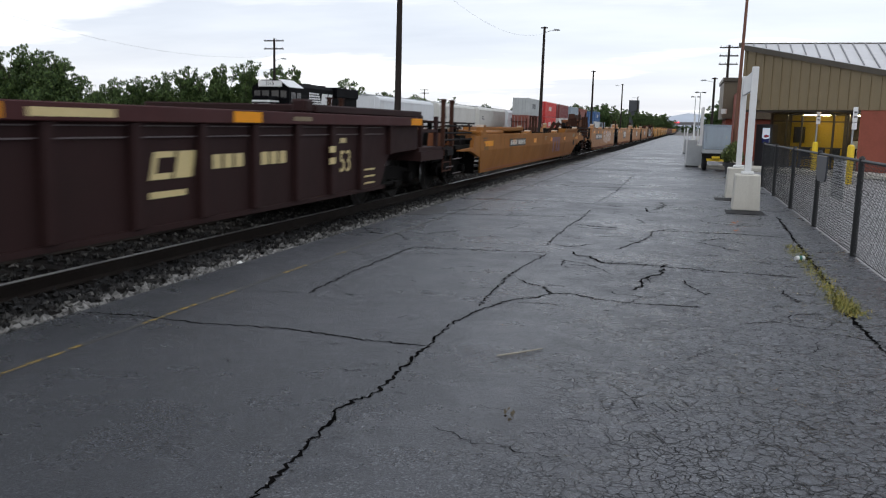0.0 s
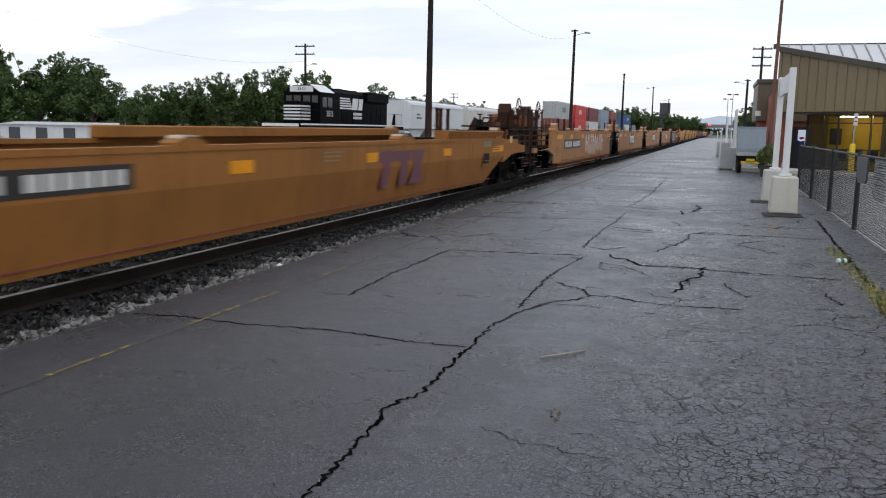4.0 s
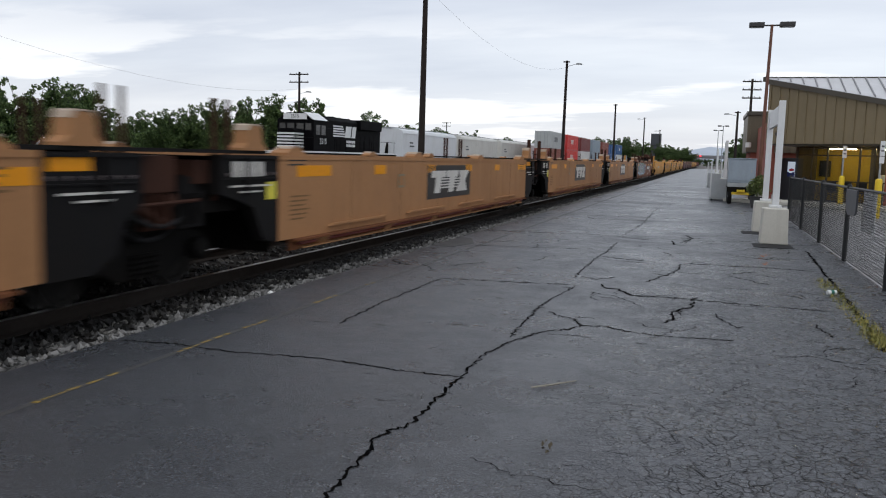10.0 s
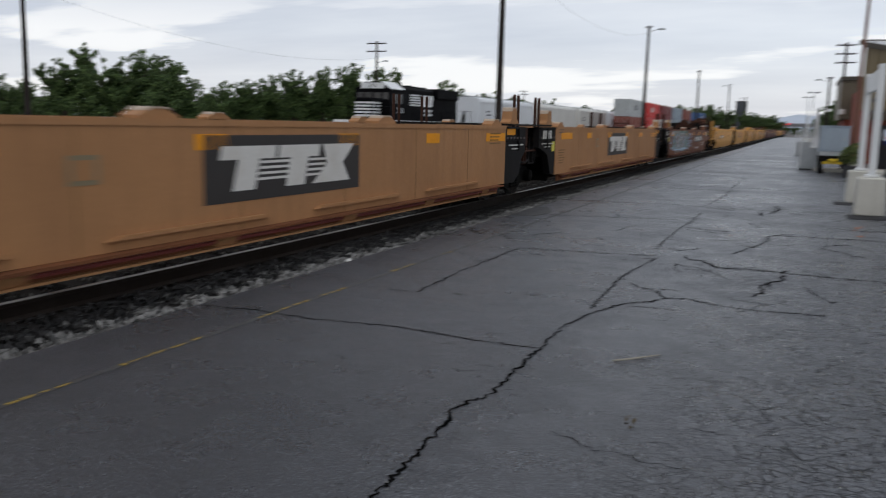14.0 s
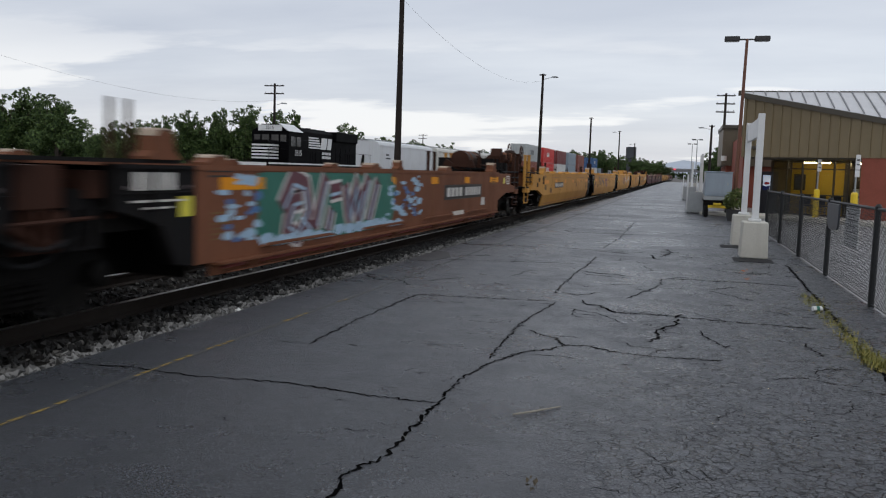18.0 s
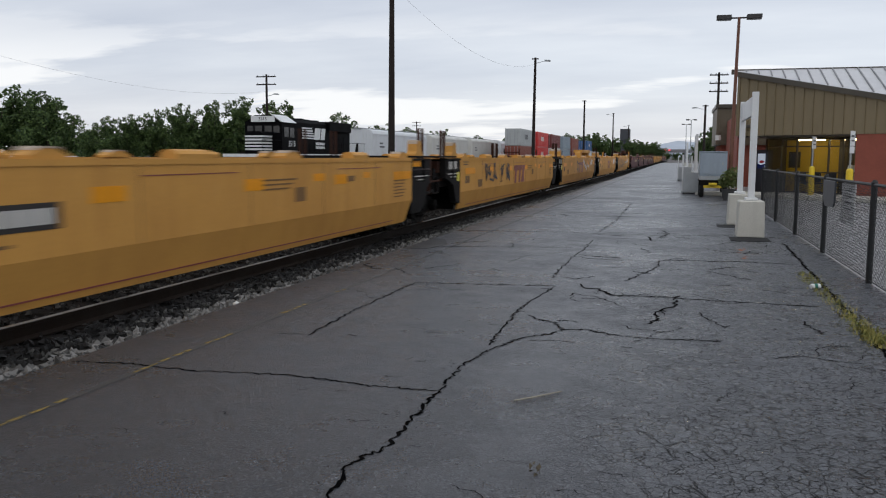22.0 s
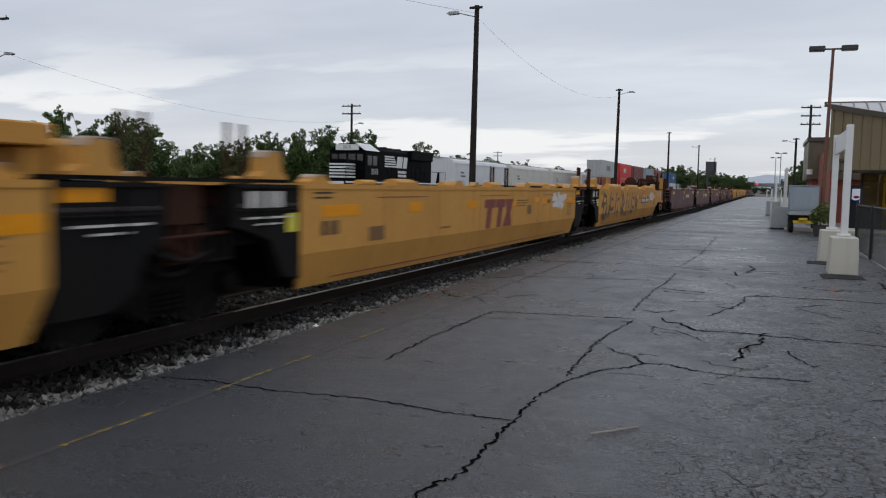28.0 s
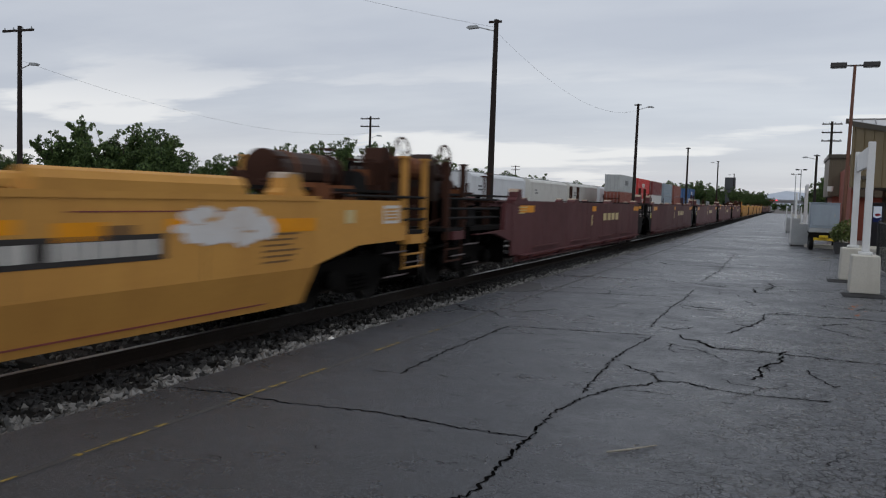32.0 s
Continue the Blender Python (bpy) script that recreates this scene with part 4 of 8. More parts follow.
def stanchion(rnd, d, length, k):
    """An upright rod with a flat cap."""
    bm = bmesh.new()
    x, y, z = rnd.uniform(0.4, 1.4), d * (0.6 + (length - 0.9) * k / 4 + rnd.uniform(-0.2, 0.2)), rnd.uniform(1.85, 2.25)
    tube(bm, (x, y, 1.06), (x, y, z), 0.026, 6)
    box(bm, x - 0.05, x + 0.05, y - 0.1, y + 0.1, z, z + 0.03)
    return bm


def housing():
    bm = bmesh.new()
    prism(bm, [(-0.62, 1.62), (0.62, 1.62), (0.62, 1.9), (0.4, 2.0), (-0.5, 2.0), (-0.62, 1.92)], "x", 0.1, 1.1)
    return bm


def brake_stand(d):
    """A tall brown hand-brake column with a chain case and gear."""
    bm = bmesh.new()
    prism(bm, [(-0.18, 1.07), (0.18, 1.07), (0.13, 1.6), (0.2, 1.75), (0.2, 2.1), (0.08, 2.3), (-0.1, 2.28), (-0.2, 2.05), (-0.13, 1.6)], "x", 0.62, 0.95)
    prism(bm, [(-0.1, 1.3), (0.3, 1.07), (0.36, 1.07), (0.02, 1.7)], "x", 0.75, 0.82)
    box(bm, 0.95, 1.06, -0.12, 0.12, 1.5, 2.1)
    tube(bm, (1.06, 0, 1.9), (1.2, 0, 1.9), 0.06, 10)
    return bm


def drum_end():
    bm = bmesh.new()
    lathe(bm, [(0.06, -0.05), (0.2, -0.04), (0.295, -0.02), (0.295, 0.05), (0.2, 0.09), (0.05, 0.1)], (0.1, 0, 1.86), 18, "y")
    return bm


def drum_band():
    bm = bmesh.new()
    lathe(bm, [(0.279, -0.04), (0.296, -0.035), (0.296, 0.035), (0.279, 0.04)], (0.1, 0, 1.86), 18, "y")
    return bm


def relay_drum():
    bm = bmesh.new()
    lathe(bm, [(0.04, -0.3), (0.15, -0.27), (0.18, -0.2), (0.18, 0.2), (0.15, 0.27), (0.04, 0.3)], (0.85, 0, 2.02), 14, "y")
    return bm


def tread_step(d, k):
    """A thin bright step bar under the end platform."""
    return T(((HW - 0.04, d * (1.9 + 0.7 * (k % 2)), 0.42 + 0.17 * k), (HW - 0.04, d * (2.6 + 0.6 * (k % 2)), 0.42 + 0.17 * k), 0.012), n=5)


def brake_wheel():
    bm = bmesh.new()
    c, n = Vector((1.0, 0, 2.12)), 16
    for i in range(n):
        a, b = 2 * math.pi * i / n, 2 * math.pi * (i + 1) / n
        tube(bm, c + Vector((0, 0.28 * math.cos(a), 0.28 * math.sin(a))), c + Vector((0, 0.28 * math.cos(b), 0.28 * math.sin(b))), 0.02, 5)
    for i in range(4):
        a = math.pi * i / 2 + 0.4
        tube(bm, c, c + Vector((0, 0.28 * math.cos(a), 0.28 * math.sin(a))), 0.014, 5)
    tube(bm, (0.98, 0, 1.5), (0.98, 0, 2.12), 0.03, 6)
    return bm


def guide(s, k):
    """A container guide that stands on the top chord: a chamfered block on a foot plate; k scales its height."""
    bm = bmesh.new()
    a, b = sorted((s * (HW - 0.22), s * (HW - 0.015)))
    prism(bm, [(-0.26, 0.0), (-0.26, 0.03), (-0.17, 0.05 + 0.04 * k), (-0.15, 0.24 * k), (-0.09, 0.30 * k), (0.08, 0.30 * k), (0.14, 0.25 * k), (0.17, 0.05 + 0.04 * k), (0.26, 0.03), (0.26, 0.0)], "x", a, b)
    return bm


def guide_cap(s, k):
    """The rubbed crown of a guide; its shiny top is put into the pale colour."""
    bm = bmesh.new()
    a, b = sorted((s * (HW - 0.225), s * (HW - 0.01)))
    prism(bm, [(-0.155, 0.24 * k), (-0.095, 0.303 * k), (0.085, 0.303 * k), (0.145, 0.25 * k), (0.12, 0.30 * k + 0.012), (0.085, 0.303 * k + 0.016), (-0.095, 0.303 * k + 0.016), (-0.13, 0.30 * k)], "x", a, b)
    return bm


def guide_post(s):
    return T(((s * (HW - 0.16), 0, 1.0), (s * (HW - 0.16), 0, 2.16), 0.032), n=6)


def hinge_flap(n, s):
    """A hinged flap folded into a low roll along the top chord."""
    bm = bmesh.new()
    k = 1.8 if n > 1 else 1.0
    prism(bm, [(s * (HW - 0.2), TOP), (s * (HW + 0.012), TOP), (s * (HW + 0.016), TOP + 0.05 * k), (s * (HW - 0.02), TOP + 0.085 * k), (s * (HW - 0.09), TOP + 0.1 * k), (s * (HW - 0.16), TOP + 0.085 * k), (s * (HW - 0.2), TOP + 0.05 * k)], "y", -n / 2, n / 2)
    return bm


def decal(parent, y0, y1, z0, z1, material, name="decal", label="", off=0.004, x=None):
    """A painted rectangle on the platform side of a car."""
    xx = HW if x is None else x
    return part(name, B((xx + off - 0.003, xx + off, y0, y1, z0, z1)), material, parent, label)


def reflectors(parent, lp, zs, count):
    for k in range(count):
        y = 0.5 + (lp - 1.6) * k / (count - 1)
        n = 1.05 if k in (0, count - 1) else 0.5
        decal(parent, y, y + n, zs, zs + 0.15, REFLECT, "reflector", "amber reflective strip")


def slanted(parent, y, z, hy, hz, shapes, material, name, off):
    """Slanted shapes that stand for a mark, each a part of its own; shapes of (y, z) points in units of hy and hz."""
    for shape in shapes:
        bm = bmesh.new()
        prism(bm, [(y + hy * yy + 0.30 * hz * zz, z + hz * zz) for yy, zz in shape], "x", HW + off - 0.003, HW + off)
        part(name, bm, material, parent)


def slab(y0, y1, z0, z1):
    return [(y0, z0), (y1, z0), (y1, z1), (y0, z1)]


# two capped uprights and a waisted block, in units of the mark's width and height
THREE = [[(-0.06, 0.7), (-0.06, 1.0), (0.90, 1.0), (0.90, 0.7), (0.62, 0.7), (0.62, 0.0), (0.24, 0.0), (0.24, 0.7)],
         [(0.96, 0.7), (0.96, 1.0), (1.80, 1.0), (1.80, 0.7), (1.58, 0.7), (1.58, 0.0), (1.20, 0.0), (1.20, 0.7)],
         [(1.76, 0.0), (2.64, 0.0), (2.40, 0.5), (2.62, 1.0), (1.86, 1.0), (2.02, 0.5)]]


def bars(parent, y0, y1, z0, z1, material, n, name="lettering"):
    """Unreadable or numbered writing, as plain bars."""
    bm, w = bmesh.new(), (y1 - y0) / n
    for k in range(n):
        box(bm, HW + 0.006, HW + 0.009, y0 + w * (k + 0.12), y0 + w * (k + 0.84), z0, z1)
    return part(name, bm, material, parent)


def small_print(parent, y, z, w, rows, material):
    for k in range(rows):
        part("stencil_line", B((HW + 0.0015, HW + 0.0045, y, y + w * (1 - 0.12 * (k % 3)), z - 0.06 * k, z - 0.06 * k + 0.022)), material, parent)


def blob(bm, y, z, ry, rz, off, rnd, n=14):
    """A sprayed patch with a wavering rim."""
    vs = []
    for i in range(n):
        a = 2 * math.pi * i / n
        k = rnd.uniform(0.72, 1.12)
        vs.append(bm.verts.new((HW + off, y + ry * k * math.cos(a), max(0.5, min(TOP - 0.07, z + rz * k * math.sin(a))))))
    bm.faces.new(vs)


def stroke(bm, pts, w, off):
    """A sprayed line through (y, z) points."""
    last = None
    for i, (y, z) in enumerate(pts):
        a, b = pts[max(0, i - 1)], pts[min(len(pts) - 1, i + 1)]
        d = math.hypot(b[0] - a[0], b[1] - a[1]) or 1
        ny, nz = -(b[1] - a[1]) / d * w / 2, (b[0] - a[0]) / d * w / 2
        pair = [bm.verts.new((HW + off, y + ny, z + nz)), bm.verts.new((HW + off, y - ny, z - nz))]
        if last:
            bm.faces.new((last[0], last[1], pair[1], pair[0]))
        last = pair


# hooks, loops and slashes that are no letters, in units of width and height
GLYPHS = {0: [[(0.0, 0.0), (0.35, 1.0)], [(0.5, 0.05), (0.85, 0.9)]],
          1: [[(0.0, 0.85), (0.25, 0.1), (0.5, 0.9), (0.62, 0.2), (0.9, 0.75)]],
          2: [[(0.1, 0.0), (0.3, 1.0)], [(0.45, 0.3), (0.95, 0.35)], [(0.5, 0.75), (0.9, 0.72)]],
          3: [[(0.0, 0.1), (0.3, 1.0)], [(0.5, 0.7), (0.95, 0.75)], [(0.5, 0.0), (0.62, 0.4)]],
          4: [[(0.0, 0.5), (0.3, 0.95), (0.75, 0.85), (0.95, 0.4), (0.6, 0.0), (0.2, 0.15), (0.35, 0.55), (0.65, 0.6)], [(0.7, 0.3), (1.1, 0.05)]],
          5: [[(0.0, 1.0), (0.5, 0.7), (0.3, 0.35), (0.85, 0.05)], [(0.45, 1.0), (0.9, 0.55), (0.6, 0.4)], [(0.05, 0.45), (0.2, 0.0)]]}


def scrawl(parent, row, z, h, w, width, material, label, off):
    """Sprayed strokes in a row that spell nothing; row of (y, shape)."""
    for n, (y, g) in enumerate(row):
        bm = bmesh.new()
        for i, line in enumerate(GLYPHS[g]):
            pts = []
            for (a0, b0), (a1, b1) in zip(line, line[1:]):
                for q in range(4):
                    f = q / 4
                    pts.append((y + w * (a0 + (a1 - a0) * f) + 0.15 * h * (b0 + (b1 - b0) * f), z + h * (b0 + (b1 - b0) * f)))
            pts.append((y + w * line[-1][0] + 0.15 * h * line[-1][1], z + h * line[-1][1]))
            stroke(bm, pts, width, off + 0.0002 * i + 0.00003 * n)
        part("graffiti", bm, material, parent, label)


CARS = []
# how far an end deck stays at full height, how far it reaches, and the height of its step
DECKS = {("yellow", 1): (0.66, 0.72, 1.16), ("yellow", -1): (0.6, 0.72, 1.12), ("rust", 1): (0.5, 0.72, 1.16), ("orange", 1): (0.46, 0.72, 1.16), ("orange", -1): (0.2, 0.6, 1.0)}


def unit(kind, u, lp, left, right, label, group, ends=(0.12, 0.12)):
    """One well unit. u: place of its side's start along the train; left, right: 'joint', 'end' or 'none' (shared truck of its neighbour)."""
    paint = {"tan": TAN, "rust": RUSTTAN, "yellow": YELLOW, "orange": ORANGE, "maroon": BNMAROON}[kind]
    bent = kind in ("yellow", "orange")
    crease, foot, top = (0.9, 0.27, 1.335) if kind == "orange" else (0.70, 0.27, TOP)
    car = thing("well_car", label, "freight car", pose(TRACK_X, u, RAIL_Z), group)
    CARS.append((car, u))
    e0, e1 = ends

    def put(name, key, maker, material, tag="", at=None):
        return part(name, mesh_once((name, *key), maker, material), material, car, tag, at=at)

    for s in (-1, 1):
        if bent:
            put("side", (kind, lp, e0, e1, s), lambda: bent_side(lp, e0, e1, crease, foot, s, top), paint)
        else:
            put("side", (kind, lp, s), lambda: flat_side(lp, s), paint)
            put("sill", (kind, lp, s), lambda: sill(lp, s), RUSTLITE if kind == "tan" else paint, "rust-brown side sill" if kind == "tan" else "")
        put("top_chord", (kind, lp, s), lambda: chord(lp, s, top), paint)
    if bent:
        put("seam_rib", (kind, lp), lambda: B((HW - 0.106, HW - 0.092, 0.9, lp - 0.9, foot + 0.07, foot + 0.085)), DECALR, "dark seam along the foot of the side")
    else:
        put("foot_ledge", (kind, lp), lambda: B((HW - 0.019, HW + 0.055, 0.6, lp - 0.6, 0.285, 0.305)), paint, "worn lower ledge of the side")
        put("sill_pipe_line", (lp,), lambda: T(((HW + 0.03, 0.5, 0.36), (HW + 0.03, lp - 0.5, 0.36), 0.022), n=6), DECALR, "dark red brake pipe along the sill")
        for k in range(6):
            put("sill_bracket", (kind,), sill_bracket, paint, at=pose(0, 1.2 + (lp - 2.4) * k / 5, 0))
        for k in range(4):
            put("foot_flange", (kind,), foot_flange, paint, at=pose(0, 2.6 + (lp - 5.2) * k / 3, 0))
    put("well_floor", (lp,), lambda: well_floor(lp), UNDER)
    for y in (0.12, lp - 0.12):
        put("bulkhead", (top,), lambda: B((-HW + 0.2, HW - 0.2, -0.02, 0.02, 0.27, top - 0.12)), UNDER, "", pose(0, y, 0))
    for k in range(1, 7):
        put("panel_seam", (kind,), lambda: B((HW - 0.004, HW + 0.0022, -0.008, 0.008, crease + 0.01 if bent else 0.435, top - 0.07)), {"maroon": BNMAROON}.get(kind, STENCIL), "", pose(0, lp * k / 7 + 0.13, 0))
    for s in (-1, 1):
        for y, k in ((0.5, 0.35 if left != "end" else 0.8), (lp * 0.36, 0.3), (lp * 0.66, 0.3), (lp - 0.5, 0.35 if right != "end" else 0.8)):
            put("container_guide", (kind, s, k), lambda: guide(s, k), paint, at=pose(0, y, top))
            put("guide_cap", (s, k), lambda: guide_cap(s, k), FLANGEW, "rubbed guide crown with its sheen in the pale colour", pose(0, y, top))
        if kind == "yellow":
            for y in (lp * 0.2, lp * 0.5, lp * 0.82):
                put("hinged_flap", (kind, s, u > 220), lambda: hinge_flap(2.6 if u > 220 else 0.7, s), paint, at=pose(0, y, 0))
    for side, d, y in ((left, -1, 0.0), (right, 1, lp)):
        here = pose(0, y, 0)
        if side in ("joint", "none"):
            for s in (-1, 1):
                put("joint_plate", (d, s), lambda: joint_plate(d, s), BLACKSTEEL, "black joint plate", here)
                for dy in (0.95, 1.22):
                    put("guide_post", (s,), lambda: guide_post(s), RUST, "rusty upright post", pose(0, y + d * dy, 0))
                if s > 0:
                    put("container_guide", (kind, s, 1.0), lambda: guide(s, 1.0), paint, at=pose(0, y + d * 0.55, TOP + 0.045))
                    put("guide_cap", (s, 1.0), lambda: guide_cap(s, 1.0), FLANGEW, "rubbed guide crown with its sheen in the pale colour", pose(0, y + d * 0.55, TOP + 0.045))
            put("plate_rib", (d,), lambda: plate_rib(d), BLACKSTEEL, "", here)
            for k in range(6):
                put("bolt", (), plate_bolt, FLANGE, "", pose(0, y + d * (0.12 + 0.21 * k), 1.3))
            put("joint_beam", (d,), lambda: joint_beam(d), UNDER, "greasy joint casting", here)
            put("walkway", (d,), lambda: B((-HW + 0.05, HW - 0.05, *sorted((d * 0.2, d * 1.75)), TOP + 0.005, TOP + 0.045)), BLACKSTEEL, "grated walkway", here)
            if side == "joint":
                truck(car, lp + 1.9, TM)
                put("joint_hardware", (), joint_hardware, RUST, "rusty levers and castings", pose(0, lp + 1.9, 0))
                for k in range(3):
                    put("casting", (k,), lambda: casting(k), (UNDER, RUST, BLACKSTEEL)[k], "ribbed steel casting", pose(0, lp + 1.9, 0))
                for k in range(4):
                    put("air_hose", (k,), lambda: air_hose(k), RUBBER, "black rubber brake hose", pose(0, lp + 1.9, 0))
            # white marks on the dark plate
            yy = y + (-1.22 if d < 0 else 0.12)
            if d < 0:
                bars(car, yy + 0.1, yy + 0.85, 1.27, 1.45, DECALW, 4, "load_mark")
                decal(car, -0.3, -0.06, 0.98, 1.2, STICKER, "sticker", "yellow warning sticker", -0.006)
            else:
                decal(car, yy - 0.02, yy + 0.5, 1.36, 1.48, REFLECT, "reflector", "amber reflective strip", -0.006)
            part("grab_iron", B((HW - 0.01, HW + 0.012, yy + 0.1, yy + 1.0, 1.15, 1.172)), DECALW, car, "white grab iron")
            part("grab_iron", B((HW - 0.01, HW + 0.012, yy + 0.3, yy + 0.75, 0.99 + 0.09, 1.1)), DECALW, car, "white grab iron")
        elif side == "end":
            n = 3.5
            for s in (-1, 1):
                put("end_deck", (kind, d, s), lambda: end_deck(d, n, s, *DECKS.get((kind, d), (0.12, 0.6, 0.96)), top), paint, "", here)
                put("platform_step", (kind, d, s), lambda: platform_step(d, n, s), BLACKSTEEL if kind == "orange" else paint, "", here)
                put("handrail", (kind, d, s), lambda: handrail(d, n, s), YELLOW if kind == "yellow" else RUST, "ladder and handrail", here)
            put("centre_sill", (d,), lambda: centre_sill(d, n), UNDER, "greasy centre sill with piping", here)
            if kind == "tan":
                put("end_panel", (d,), lambda: B((HW - 0.3, HW - 0.22, *sorted((d * 0.45, d * 1.25)), 1.07, 1.46)), paint, "", here)
            for k in range(4):
                put("cross_bearer", (d,), lambda: cross_bearer(d), UNDER, "", pose(0, y + d * (0.5 + 0.6 * k), 0))
            for k in range(3):
                put("sill_pipe", (d, k), lambda: sill_pipe(d, n, k), UNDER, "", here)
            put("deck_chest", (d, 0), lambda: deck_chest(d, 0.5, 1.15, 0.8, 1.5 if top > 1.4 else 1.3), UNDER, "", here)
            put("deck_chest", (d, 1), lambda: deck_chest(d, -1.0, 0.2, 1.6, 1.3), UNDER, "", here)
            put("end_platform", (kind, d), lambda: end_platform(d, n), BLACKSTEEL, "grated end platform", here)
            put("coupler", (d,), lambda: coupler(d, n), UNDER, "greasy knuckle coupler", here)
            put("top_plank", (d,), lambda: top_plank(d, n), BLACKSTEEL, "dark walkway plank", here)
            for k in range(3):
                put("step_bar", (d, k), lambda: tread_step(d, k), FLANGE, "worn steel step bar", here)
            if kind != "orange" or d > 0:
                g = y + d * (2.55 if kind == "tan" else 1.75)
                if kind == "tan":
                    put("gear_housing", (), housing, RUSTLITE, "tan rusted gear housing", pose(0, g, 0))
                elif kind != "orange":
                    put("reservoir", (), reservoir, TANKM, "dark brown air reservoir", pose(0, g, 0))
                    for dy in (-0.84, 0.84):
                        put("drum_end", (), drum_end, RUST, "rusty domed end of the reservoir", pose(0, g + dy, 0))
                    for dy in (-0.4, 0.4):
                        put("drum_band", (), drum_band, RUSTLITE, "rusty strap", pose(0, g + dy, 0))
                    put("relay_drum", (), relay_drum, RUSTLITE, "small rusty relay drum", pose(0, g + d * 1.75, 0))
                if kind != "orange":
                    for dy in (-0.9, 0.9):
                        put("gear_stand", (), lambda: gear_stand(1), RUST, "rusty cradle", pose(0, g + dy, 0))
                    for k, dims in enumerate(VALVE_BOXES):
                        put("valve_box", (k,), lambda: B(dims), (RUST, RUSTLITE, BLACKSTEEL)[k], "", pose(0, y + d * 2.9, 0))
                    for k in range(5):
                        put("valve_pipe", (k,), lambda: valve_pipe(k), RUST, "", pose(0, y + d * 2.9, 0))
                put("brake_stand", (d,), lambda: brake_stand(d), TANKM if kind != "orange" else RUST, "brown hand-brake column", pose(0, y + d * (2.95 if kind != "tan" else 1.3), 0))
                put("brake_wheel", (), brake_wheel, RUST, "brake wheel", pose(0.2, y + d * (2.95 if kind != "tan" else 1.3), 0.05))
            big = kind != "orange" or d > 0
            seed = int(u) + d
            rnd = random.Random(seed)
            for k in range(16):
                part("brake_pipe", pipe_run(rnd, d, 3.2), RUST, car, "", at=here)
            for k in range(9):
                part("bracket", bracket(rnd, d, 3.0, 1.9 if big else 1.5), BLACKSTEEL, car, "", at=here)
            for k in range(5):
                part("bracket", bracket(rnd, d, 2.9, 1.8 if big else 1.45), RUSTLITE, car, "orange rusted bracket", at=here)
            for k in range(0 if not big else 2 if kind in ("orange", "tan") else 4):
                part("stanchion", stanchion(rnd, d, 3.3, k), RUST, car, "", at=here)
            for z in (1.22, 1.38, 1.55):
                put("walkway_rail", (d, z), lambda: T(((HW - 0.07, d * 0.75, z), (HW - 0.07, d * 3.3, z), 0.024), n=6), BLACKSTEEL, "", here)
            if kind == "yellow" and d < 0:
                # Flat black patches paint the shade inside the end panel's two holes.
                decal(car, -0.95, -0.68, 1.22, 1.36, BLACKSTEEL, "hole_shade_patch", "black patch painted for the shaded hole in the end panel", 0.0)
                decal(car, -1.3, -0.98, 1.03, 1.19, BLACKSTEEL, "hole_shade_patch", "black patch painted for the shaded hole in the end panel", 0.0)
                decal(car, 0.0, 0.34, 1.12, 1.42, RUST, "rust_panel", "rusty brown panel")
            if kind in ("rust", "yellow") and d > 0:
                q = y + (1.1 if kind == "rust" else 1.75)
                decal(car, q, q + 0.5, 1.18, 1.43, DECALW, "placard", "white placard", -0.001)
                decal(car, q + 0.06, q + 0.44, 1.22, 1.39, paint, "placard_field", "", 0.002)
                for k in range(3):
                    decal(car, q + 0.1, q + 0.4, 1.25 + 0.045 * k, 1.268 + 0.045 * k, DECALW, "placard_line", "", 0.005)
            if kind == "yellow" and d < 0 or kind == "rust":
                put("equipment_box", (d,), lambda: B((-0.9, 0.9, *sorted((d * 2.0, d * 2.9)), 1.07, 1.95)), BLACKSTEEL, "dark equipment box", here)
                for k in range(4):
                    put("box_louvre", (d, k), lambda: B((0.901, 0.93, *sorted((d * 2.05, d * 2.85)), 1.2 + 0.18 * k, 1.27 + 0.18 * k)), RUST, "", here)
            truck(car, y + d * (1.85 if d > 0 else 1.45), TM)
            if d > 0 and kind not in ("tan", "maroon"):
                decal(car, y + 0.68, y + 0.92, 1.2, 1.37, STICKER if kind == "rust" else DECALY, "data_plate", "yellowish data plate", 0.0)
    if kind in ("tan", "rust"):
        reflectors(car, lp, 1.25, 6)
        small_print(car, 0.25, 1.46, 0.5, 2, DECALK)
        small_print(car, 0.3, 0.98, 0.55, 6, STENCIL)
        small_print(car, lp - 0.9, 1.38, 0.6, 4, STENCIL)
    elif bent:
        reflectors(car, lp, 1.13 if kind == "yellow" else 1.0, 6)
        small_print(car, 0.3, 1.42 if kind == "yellow" else 1.22, 0.5, 2, DECALK)
        for y in (lp * 0.2, lp * 0.5, lp * 0.82) if kind == "yellow" else ():
            # Shade in the crease under each flap is painted as a dark line.
            decal(car, y - 0.95, y + 0.95, 1.36, 1.372, DECALR, "crease_line", "dark red line painted for the crease under the flap")
        small_print(car, lp * 0.6, 1.24, 1.0, 3, STENCIL)
        small_print(car, lp - 1.1, 1.1, 0.7, 6, STENCIL)
        decal(car, 0.5, 0.62, 0.9, 1.08, DECALK, "stencil_mark")
        decal(car, 0.68, 0.95, 0.9, 1.08, STENCIL, "stencil_mark")
